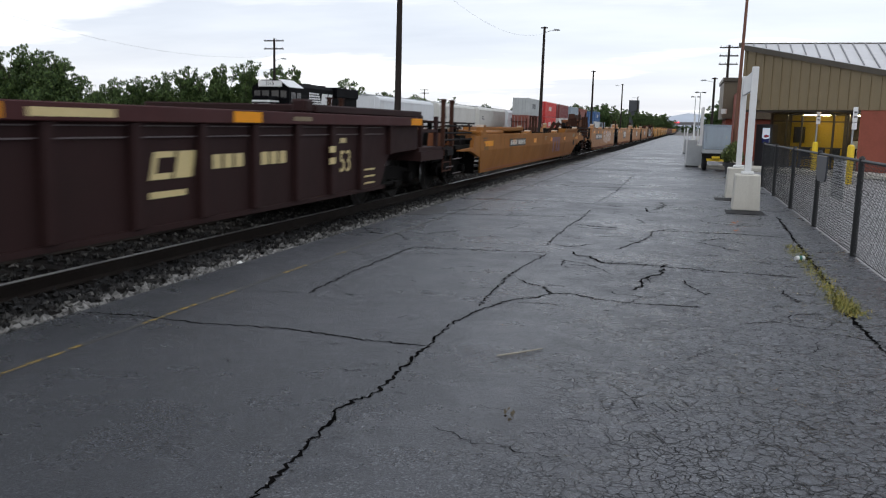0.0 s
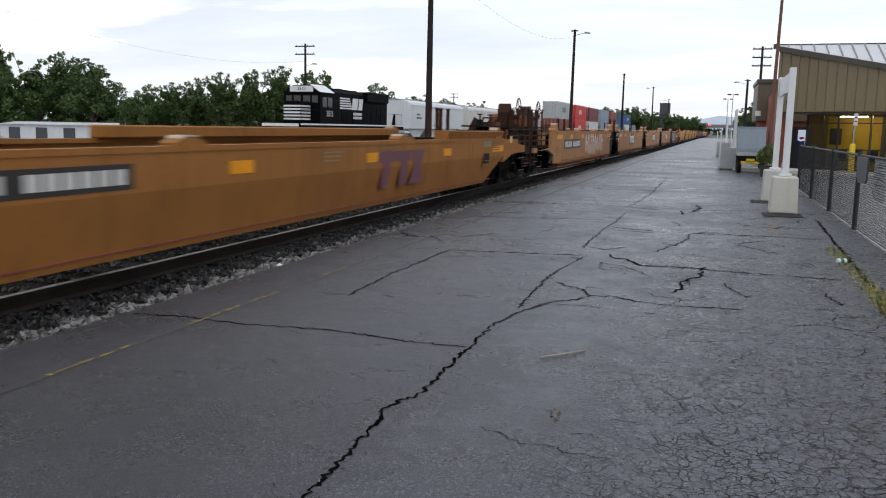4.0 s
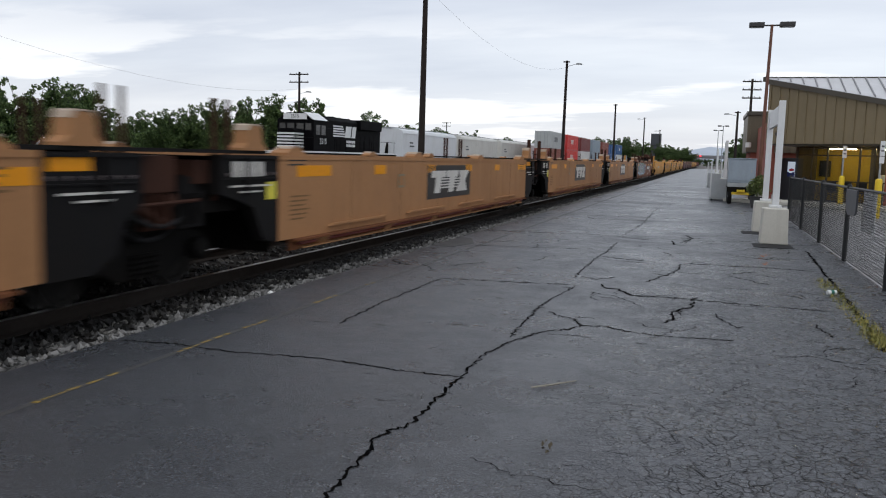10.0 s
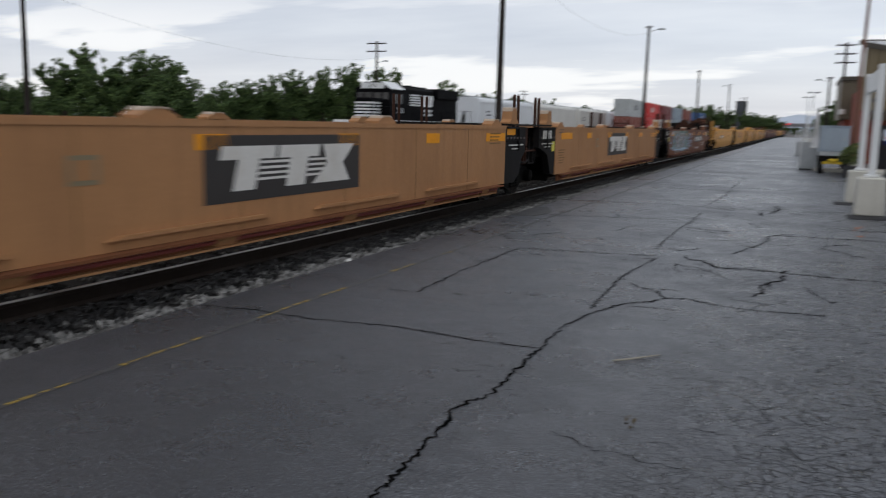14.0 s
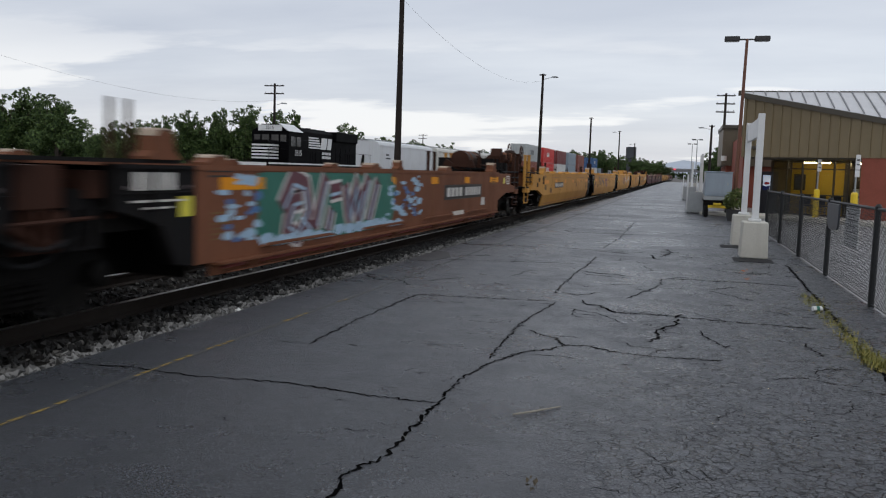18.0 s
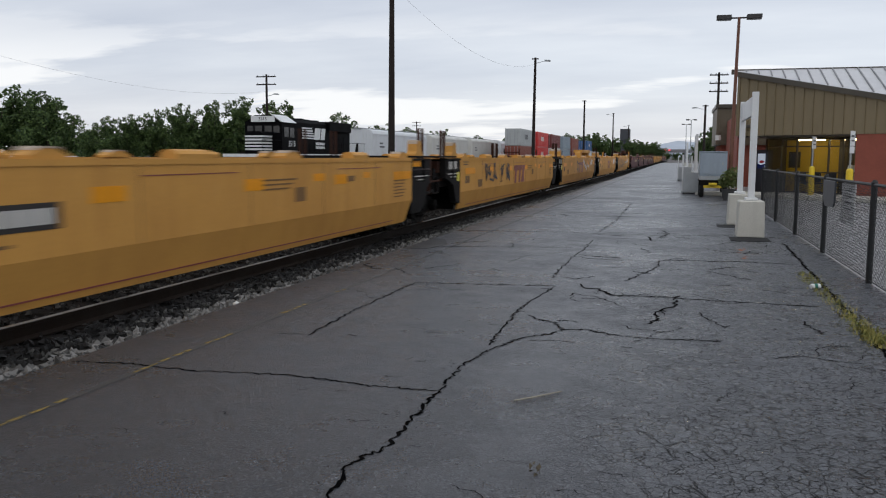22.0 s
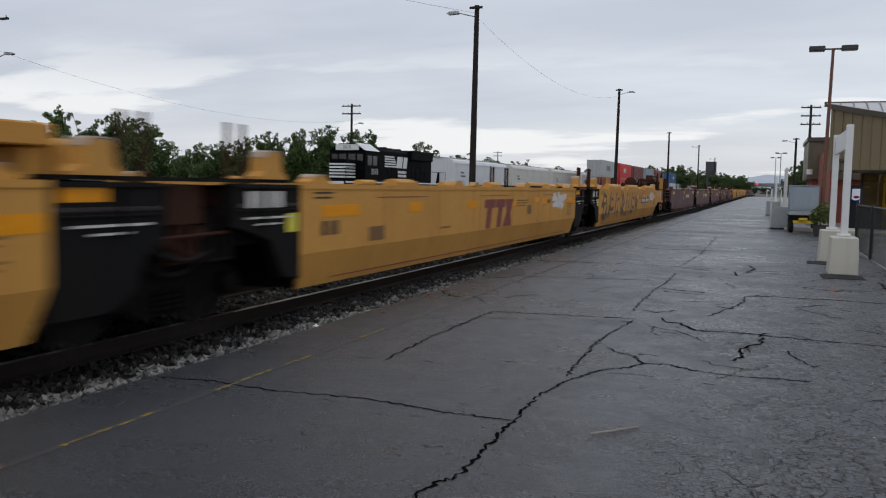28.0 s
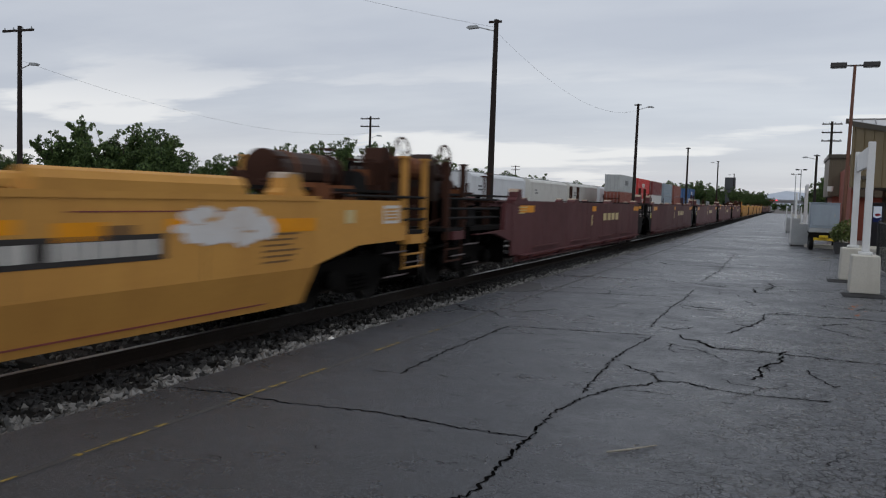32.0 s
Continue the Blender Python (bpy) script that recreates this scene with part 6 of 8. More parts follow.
# ---------------------------------------------------------------- white sign frames on concrete blocks
def sign_frame(x, y, gap, top):
    f = thing("sign_frame", "white square-tube sign frame standing in two concrete blocks", "sign frame", pose(x, y, 0), "white sign frames")
    for k, dy in enumerate((0.0, gap)):
        bm = bmesh.new()
        prism(bm, [(-0.27, 0.0), (0.27, 0.0), (0.245, 0.74), (-0.245, 0.74)], "y", dy - 0.28, dy + 0.28)
        part("concrete_block", bm, CONC, f, "pale concrete block", bevel=0.02)
        part("foot_collar", B((-0.12, 0.12, dy - 0.12, dy + 0.12, 0.742, 0.80)), WHITEP, f, bevel=0.01)
        part("post", B((-0.065, 0.065, dy - 0.065, dy + 0.065, 0.80, top)), WHITEP, f, bevel=0.008)
    part("header_panel", B((-0.03, 0.03, 0.07, gap - 0.07, top - 0.46, top - 0.06)), WHITEP, f, bevel=0.006)
    return f


sign_frame(1.38, 18.45, 3.2, 2.93)
sign_frame(0.95, 50.0, 3.2, 2.93)
sign_frame(0.75, 78.0, 3.2, 2.93)


# ---------------------------------------------------------------- equipment on the platform
def wheel_mesh(r, w):
    bm = bmesh.new()
    lathe(bm, [(r * 0.55, -w / 2), (r * 0.92, -w / 2), (r, -w * 0.3), (r, w * 0.3), (r * 0.92, w / 2), (r * 0.55, w / 2)], (0, 0, 0), 20)
    return bm


def trailer():
    t = thing("equipment_trailer", "grey steel equipment box on a low yellow wheeled chassis", "trailer", pose(0.85, 35.9, 0))
    part("enclosure", B((-0.05, 1.0, 0.0, 2.4, 0.86, 1.82)), GREYBOX, t, bevel=0.02)
    part("lid", B((-0.07, 1.02, -0.02, 2.42, 1.822, 1.86)), GREYBOX, t, bevel=0.01)
    part("door", B((0.05, 0.9, -0.022, -0.002, 0.95, 1.75)), GREYBOX, t, bevel=0.006)
    part("latch", B((0.8, 0.86, -0.04, -0.023, 1.3, 1.42)), GALV, t)
    part("chassis", B((-0.05, 1.0, -0.35, 2.5, 0.62, 0.70), (0.05, 0.13, -0.3, 2.4, 0.5, 0.619), (0.82, 0.9, -0.3, 2.4, 0.5, 0.619), (-0.08, 1.03, -0.4, -0.3, 0.5, 0.7)), UNDER, t, "dark chassis")
    part("hitch", B((0.3, 0.6, -0.75, -0.41, 0.52, 0.6), (0.1, 0.85, -0.47, -0.401, 0.4, 0.5)), YELLOWP, t, "yellow hitch")
    part("deck", B((-0.06, 1.01, -0.1, 2.5, 0.705, 0.855)), ALU, t)
    for x in (0.05, 0.95):
        for y in (0.25, 2.0):
            w = part("wheel", wheel_mesh(0.27, 0.17), RUBBER, t, at=pose(x, y, 0.27))
            bm = bmesh.new()
            lathe(bm, [(0.05, -0.088), (0.145, -0.075), (0.145, 0.075), (0.05, 0.088)], (0, 0, 0), 14)
            part("rim", bm, GALV, w)


def wheelchair_lift(x, y):
    t = thing("wheelchair_lift", "scuffed aluminium mobile platform lift with tall side panels", "lift", pose(x, y, 0), "platform lifts")
    part("base", B((-0.5, 0.45, 0, 1.6, 0.06, 0.14)), ALU, t, bevel=0.01)
    for sx in (-0.48, 0.42):
        part("side_panel", B((sx, sx + 0.03, 0.05, 1.55, 0.15, 1.1)), ALU, t)
        for yy in (0.02, 1.55):
            part("upright", B((sx - 0.015, sx + 0.045, yy, yy + 0.06, 0.14, 1.72)), WHITEP, t)
        part("grab_rail", T(((sx + 0.015, 0.05, 1.69), (sx + 0.015, 1.58, 1.69), 0.02)), WHITEP, t)
    part("ramp", B((-0.44, 0.40, -0.04, -0.005, 0.14, 0.95)), ALU, t)
    for xx, yy in ((-0.4, 0.2), (0.35, 0.2), (-0.4, 1.4), (0.35, 1.4)):
        w = part("caster", wheel_mesh(0.06, 0.04), RUBBER, t, at=pose(xx, yy, 0.06))


trailer()
wheelchair_lift(0.62, 38.8)
wheelchair_lift(0.45, 60.0)


def leaf_cloud(spots, count, size, seed, droop=0.3):
    """Many small leaf blades round the given spots: (x, y, z, radius)."""
    rnd = np.random.RandomState(seed)
    verts, faces = [], []
    w = np.array([s[3] ** 2 for s in spots])
    picks = rnd.choice(len(spots), count, p=w / w.sum())
    for i in picks:
        x, y, z, r = spots[i]
        d = rnd.normal(size=3)
        d /= np.linalg.norm(d)
        p = np.array((x, y, z)) + d * r * (rnd.uniform(0.4, 1.0) ** 0.7 * (1.25 if rnd.rand() < 0.12 else 1.0)) * np.array((1, 1, 0.85))
        a, b = rnd.normal(size=3), rnd.normal(size=3)
        a /= np.linalg.norm(a)
        b -= a * a.dot(b)
        b /= np.linalg.norm(b)
        s = size * rnd.uniform(0.6, 1.5)
        k = len(verts)
        verts += [tuple(p - a * s), tuple(p + b * s * 0.55 + d * s * 0.2), tuple(p + a * s), tuple(p - b * s * 0.55 - d * s * 0.2)]
        faces.append((k, k + 1, k + 2, k + 3))
    me = bpy.data.meshes.new("leaves")
    me.from_pydata(verts, [], faces)
    return me


def planter():
    t = thing("potted_shrub", "leafy green shrub in a dark pot by the trailer", "plant", pose(1.85, 33.6, 0))
    bm = bmesh.new()
    lathe(bm, [(0.22, 0.0), (0.3, 0.4), (0.32, 0.42), (0.27, 0.42)], (0, 0, 0), 16, "z")
    part("pot", bm, BLOCKFOOT, t)
    me = leaf_cloud([(0, 0, 0.85, 0.34), (0.1, -0.05, 1.05, 0.25), (-0.15, 0.1, 0.7, 0.3), (0.18, 0.1, 0.65, 0.28)], 900, 0.05, 4)
    part("foliage", me, LEAFB, t)


planter()


def lamp_post(x, y, h, lean, m=None):
    t = thing("parking_lamp", "rust-brown lamp post with two dark box lamps", "lamp post", pose(x, y, 0), "double box lamps")
    part("base", T(((0, 0, 0), (0, 0, 0.6), 0.25), n=14), CONC, t)
    part("pole", T(((0, 0, 0.6), (lean, 0, h), 0.085, 0.06), n=10), m or RUSTPOLE, t)
    part("cross_arm", T(((lean - 0.35, 0, h - 0.03), (lean + 0.35, 0, h - 0.03), 0.035), n=8), LAMPBOX, t)
    for s in (-1, 1):
        part("lamp_head", B((*sorted((lean + s * 0.3, lean + s * 0.9)), -0.2, 0.2, h - 0.1, h + 0.09)), LAMPBOX, t, bevel=0.02)
        part("lens", B((*sorted((lean + s * 0.36, lean + s * 0.84)), -0.15, 0.15, h - 0.115, h - 0.101)), DARKGLASS, t)


lamp_post(2.09, 38.0, 7.45, 0.1)
lamp_post(2.0, 150.0, 8.0, 0.0, GALV)
lamp_post(1.4, 170.0, 8.0, 0.0, GALV)


# ---------------------------------------------------------------- station building
def station():
    ang = -34.7
    s = thing("station_building", "low station building with tan ribbed siding and red brick", "building", pose(2.36, 39.9, 0, 0, 0, ang))

    def top(l):
        return 5.30 - 0.211 * l

    n = 13.0
    # siding band with standing ribs
    bm = bmesh.new()
    prism(bm, [(0, 2.57), (n, 2.57), (n, top(n)), (0, top(0))], "y", 0.0, 0.2)
    part("siding", bm, SIDING, s, "tan metal siding")
    k, rib_y = 0, 0.12
    while rib_y < n:
        part("siding_rib", B((rib_y - 0.022, rib_y + 0.022, -0.05, -0.002, 2.575, top(rib_y) - 0.05)), SIDING, s)
        rib_y += 0.42
    bm = bmesh.new()
    prism(bm, [(-0.08, top(0) - 0.12), (n, top(n) - 0.12), (n, top(n) + 0.1), (-0.08, top(0) + 0.1)], "y", -0.14, -0.055)
    part("rake_trim", bm, TRIM, s, "dark rake trim")
    part("soffit", B((0, n, 0.2, 3.0, 2.50, 2.565)), TRIM, s)
    # recessed shop front and brick
    part("brick_wall", B((5.3, n, 0.02, 0.3, 0.0, 2.56)), BRICK, s, "red brick wall")
    part("brick_return", B((5.3, 5.55, 0.31, 2.6, 0.0, 2.49)), BRICK, s)
    part("back_wall", B((0.2, 2.7, 4.2, 4.4, 0.0, 2.44)), INNER, s, "yellow waiting room wall")
    part("back_wall", B((2.701, 5.6, 4.6, 4.8, 0.0, 2.44)), SIDINGB, s, "brown waiting room wall")
    part("wall_return", B((2.701, 2.9, 4.2, 4.599, 0.0, 2.44)), SIDINGB, s)
    part("back_wall", B((5.6, 9.0, 8.0, 8.2, 0.0, 2.44)), SIDINGB, s, "brown waiting room wall")
    part("side_wall", B((0.0, 0.2, 2.61, 8.0, 0.0, 2.49)), SIDINGB, s)
    part("side_wall", B((9.0, 9.2, 2.61, 8.2, 0.0, 2.49)), INNER, s)
    part("room_floor", B((0.2, 9.0, 0.31, 8.0, 0.0, 0.02)), INFLOOR, s)
    part("room_ceiling", B((0.2, 9.0, 2.61, 8.0, 2.45, 2.49)), SIDINGB, s)
    xs = [0.2, 0.9, 1.6, 2.3, 3.05, 3.7, 4.4, 5.25]
    for a, b in zip(xs, xs[1:]):
        w = part("window", B((a + 0.03, b - 0.03, 2.49, 2.50, 0.1, 2.45)), WINDOWG, s, "clear shop window")
        w.visible_shadow = False
    for x in xs:
        part("mullion", B((x - 0.028, x + 0.028, 2.44, 2.55, 0.0, 2.49)), TRIM, s)
    for z in (0.06, 0.95, 2.1):
        for a, b in zip(xs, xs[1:]):
            part("transom", B((a + 0.029, b - 0.029, 2.46, 2.53, z, z + 0.05)), TRIM, s)
    for x, y in ((1.9, 3.2), (4.3, 3.2), (4.0, 4.3)):
        part("ceiling_lamp", B((x - 0.6, x + 0.6, y - 0.07, y + 0.07, 2.40, 2.445)), LAMPGLOW, s, "glowing fluorescent lamp")
    # pictures and notices
    part("picture_frame", B((0.35, 0.9, 4.15, 4.195, 1.15, 1.9)), TRIM, s)
    part("picture", B((0.42, 0.83, 4.14, 4.149, 1.22, 1.82)), SLATE, s)
    for x, z in ((4.6, 1.5), (4.85, 1.55), (4.62, 1.2), (5.0, 1.25)):
        part("notice", B((x, x + 0.18, 2.42, 2.425, z, z + 0.24)), PAPER, s)
    part("counter", B((3.2, 4.0, 4.0, 4.5, 0.02, 1.3)), PAPER, s, "white counter", bevel=0.02)
    # wall lamp and wall sign
    part("wall_lamp", B((0.55, 0.85, -0.2, -0.052, 2.9, 3.05)), TRIM, s, bevel=0.02)
    part("gauge_box", B((6.8, 7.15, -0.1, -0.052, 2.66, 2.86)), PAPER, s, bevel=0.02)
    g = part("wall_sign", B((6.75, 8.3, -0.02, 0.018, 1.05, 2.0)), PAPER, s, "white wall sign with dark bars")
    bm = bmesh.new()
    for k in range(4):
        box(bm, 6.9, 8.1 - 0.2 * (k % 2), -0.026, -0.022, 1.2 + 0.19 * k, 1.27 + 0.19 * k)
    part("lettering", bm, SLATE, g)
    # roof: ridge runs along the track's square, falling towards the lot
    r = thing("metal_roof", "pale standing-seam metal roof above the station", "roof", kind="structure")

    def roof_z(y):
        return 5.40 - 0.37 * (39.9 - y)

    c, sn = math.cos(radians(ang)), math.sin(radians(ang))
    A = (2.2, 40.02)
    E = (2.36 + n * c + 0.2, 39.9 + n * sn - 0.12)
    bm = bmesh.new()
    pts = [A, E, (26, E[1]), (26, 40.02)]
    lo = [bm.verts.new((x, y, roof_z(y) - 0.08)) for x, y in pts]
    hi = [bm.verts.new((x, y, roof_z(y))) for x, y in pts]
    bm.faces.new(list(reversed(lo)))
    bm.faces.new(hi)
    for i in range(4):
        bm.faces.new((lo[i], lo[(i + 1) % 4], hi[(i + 1) % 4], hi[i]))
    part("roof_sheet", bm, ROOFM, r)
    for k in range(46):
        x = 2.7 + 0.5 * k
        y0 = A[1] + (x - A[0]) * (E[1] - A[1]) / (E[0] - A[0])
        y0 = max(y0, E[1]) + 0.05
        if y0 > 39.9:
            continue
        bm = bmesh.new()
        p = [(x - 0.02, y0), (x + 0.02, y0), (x + 0.02, 39.98), (x - 0.02, 39.98)]
        lo = [bm.verts.new((a, b, roof_z(b) + 0.002)) for a, b in p]
        hi = [bm.verts.new((a, b, roof_z(b) + 0.055)) for a, b in p]
        bm.faces.new(hi)
        bm.faces.new(list(reversed(lo)))
        for i in range(4):
            bm.faces.new((lo[i], lo[(i + 1) % 4], hi[(i + 1) % 4], hi[i]))
        part("roof_seam", bm, SEAM, r)
    part("ridge_cap", B((2.1, 26, 40.03, 40.3, 5.3, 5.5)), TRIM, r)
    # track-side wing behind
    w = thing("station_wing", "brown-sided wing with a brick foot beside the platform", "building")
    part("brick_wall", B((2.2, 9.0, 49.8, 55.4, 0.0, 2.3)), BRICK, w, "red brick wall")
    part("siding", B((1.95, 9.2, 49.6, 55.6, 2.31, 4.35)), SIDINGB, w, "brown metal siding")
    part("parapet", B((1.88, 9.3, 49.5, 55.7, 4.355, 4.55)), TRIM, w)
    for k in range(14):
        part("siding_rib", B((2.1 + 0.42 * k, 2.14 + 0.42 * k, 49.55, 49.598, 2.32, 4.35)), SIDINGB, w)
    for k in range(3):
        part("window", B((2.17, 2.198, 50.4 + 1.7 * k, 51.4 + 1.7 * k, 0.9, 2.0)), DARKGLASS, w)
    part("link_wall", B((2.5, 2.8, 40.6, 49.5, 0.0, 3.6)), BRICK, w, "red brick wall")
    part("wall_globe", T(((1.9, 46.0, 2.5), (1.9, 46.0, 2.75), 0.14), n=12), PAPER, w, "white wall lamp")
    k = structure("entrance_kerb", B((-0.3, 12.5, -2.5, -2.3, -0.005, 0.14)), CONC, "pale concrete kerb before the station", "kerb", 0.02)
    k.matrix_basis = pose(2.36, 39.9, 0, 0, 0, ang)
    k = structure("entrance_walk", B((-0.3, 12.5, -2.295, 0.0, -0.005, 0.13)), CONC, "pale concrete walk before the station", "pavement", 0.01)
    k.matrix_basis = pose(2.36, 39.9, 0, 0, 0, ang)
    v = thing("vending_machine", "drinks vending machine with a lit front under the canopy", "vending machine", pose(2.36, 39.9, 0, 0, 0, ang) @ pose(0.12, 1.9, 0.02))
    part("cabinet", B((-0.4, 0.4, 0, 0.5, 0.0, 1.95)), SLATE, v, bevel=0.02)
    part("lit_front", B((-0.06, 0.3, -0.02, -0.002, 1.1, 1.78)), SCREEN, v, "glowing picture front")
    bm = bmesh.new()
    prism(bm, [(-0.06, 1.1), (0.3, 1.1), (0.3, 1.32), (0.1, 1.26), (-0.06, 1.32)], "y", -0.027, -0.022)
    part("front_field", bm, surface("vending_blue", (0.02, 0.04, 0.2), 0.4), v, "dark blue lower field")
    bm = bmesh.new()
    prism(bm, [(0.02, 1.38), (0.1, 1.34), (0.28, 1.38), (0.26, 1.45), (0.14, 1.48), (0.04, 1.45)], "y", -0.027, -0.022)
    part("front_patch", bm, surface("vending_red", (0.5, 0.03, 0.04), 0.4), v, "red rounded patch")
    for k in range(4):
        ch = thing("waiting_chair", "dark plastic waiting-room chair", "chair", pose(2.36, 39.9, 0, 0, 0, ang) @ pose(1.4 + 0.7 * k, 3.6, 0.02), "waiting room chairs")
        part("seat", B((-0.24, 0.24, -0.24, 0.24, 0.42, 0.47)), CHAIRM, ch, bevel=0.015)
        part("backrest", B((-0.24, 0.24, -0.28, -0.241, 0.5, 0.95)), CHAIRM, ch, bevel=0.012)
        for x in (-0.2, 0.2):
            for y in (-0.2, 0.2):
                part("leg", T(((x, y, 0), (x, y, 0.42), 0.015), n=6), GALV, ch)


station()


def bollard(x, y, top, ratio):
    t = thing("bollard_sign", "yellow steel bollard with a white parking sign on a post", "bollard", pose(x, y, -0.012, 0, 0, 55), "bollards with signs")
    part("bollard", T(((0, 0, 0), (0, 0, 1.2), 0.11), n=16), YELLOWP, t, "yellow bollard")
    bm = bmesh.new()
    lathe(bm, [(0.11, 1.2), (0.1, 1.25), (0.06, 1.285), (0.02, 1.29)], (0, 0, 0), 16, "z")
    part("dome", bm, YELLOWP, t)
    part("sign_post", T(((0, 0, 1.28), (0, 0, top), 0.03), n=8), GALV, t)
    part("sign_plate", B((-0.16, 0.16, -0.04, -0.03, top - 0.48, top)), WHITEP, t)
    if ratio:
        part("sign_plate", B((-0.16, 0.16, -0.04, -0.03, top - 0.72, top - 0.50)), WHITEP, t)
    part("sign_lettering", B((-0.1, 0.1, -0.045, -0.041, top - 0.2, top - 0.14), (-0.1, 0.1, -0.045, -0.041, top - 0.34, top - 0.29)), SLATE, t)


bollard(5.16, 36.9, 2.48, False)
bollard(5.3, 30.0, 2.5, True)
bollard(9.6, 27.0, 2.5, True)


# ---------------------------------------------------------------- poles and wires
def wood_pole(x, y, h, arms, lamp, lean=0.0, group="wooden poles along the yard"):
    z0 = -1.75 if x < -48 else (-1.5 if x < -40 else -0.3)
    t = thing("utility_pole", "dark wooden utility pole" + (" with cross-arms" if arms else " with a lamp arm"), "utility pole", pose(x, y, z0), group)
    h -= z0
    part("pole", T(((0, 0, 0), (lean, 0, h), 0.19, 0.12), n=10), POLEWOOD, t)
    for k in range(arms):
        z = h - 0.35 - 0.9 * k
        half = 1.0 if arms == 3 else 1.25
        part("cross_arm", B((lean - half, lean + half, -0.16, -0.06, z, z + 0.13)), POLEWOOD, t)
        for i in range(4):
            xx = lean + half * (0.58 * i - 0.87)
            part("insulator", T(((xx, -0.11, z + 0.13), (xx, -0.11, z + 0.27), 0.05, 0.03), n=6), GALV, t)
    if lamp:
        s = lamp
        z = h - 0.35 if not arms else h - 2.3
        part("lamp_arm", T(((lean, 0, z - 0.25), (lean + s * 1.0, -0.1, z), 0.03), n=6), GALV, t)
        bm = bmesh.new()
        prism(bm, [(lean + s * 0.95, z - 0.06), (lean + s * 1.0, z + 0.09), (lean + s * 1.45, z + 0.07), (lean + s * 1.62, z - 0.02), (lean + s * 1.5, z - 0.09)], "y", -0.22, 0.02)
        part("lamp_head", bm, GALV, t, "grey cobra-head street lamp")
    if not arms:
        part("pole_top_bracket", B((lean - 0.35, lean + 0.35, -0.18, -0.12, h - 0.2, h - 0.08)), POLEWOOD, t)


wood_pole(-14.55, 41.9, 10.9, 0, -1, 0.05)
wood_pole(-14.5, 86.2, 11.65, 0, 1, 0.1)
wood_pole(-14.5, 134.5, 10.5, 0, 0, 0.0)
wood_pole(-14.5, 196.0, 11.6, 0, -1, 0.0)
wood_pole(-14.5, 259.0, 11.2, 0, -1, 0.0)
wood_pole(-42.9, 37.2, 11.0, 1, 1, 0.0)
wood_pole(-46.4, 89.4, 10.95, 2, 1, 0.0)
wood_pole(-69.2, 220.0, 11.0, 2, 0, 0.0)
wood_pole(4.05, 99.0, 11.0, 3, 0, 0.0)
wood_pole(3.0, 108.0, 8.0, 0, -1, 0.0)


def wire(p, q, sag, name="overhead_wire"):
    bm, last = bmesh.new(), None
    for k in range(25):
        a = k / 24
        v = Vector(p).lerp(Vector(q), a) - Vector((0, 0, sag * 4 * a * (1 - a)))
        if last is not None:
            tube(bm, last, v, 0.0055, 4)
        last = v
    return solid(name, bm, RUBBER, "thin dark overhead wire between poles", "wire", kind="structure")


wire((-14.5, 41.9, 10.3), (-14.4, 86.2, 11.0), 1.6)
wire((-42.9, 37.2, 9.0), (-46.4, 89.4, 9.0), 1.6)
wire((-30.0, 5.0, 12.5), (-14.5, 41.9, 10.5), 1.0)


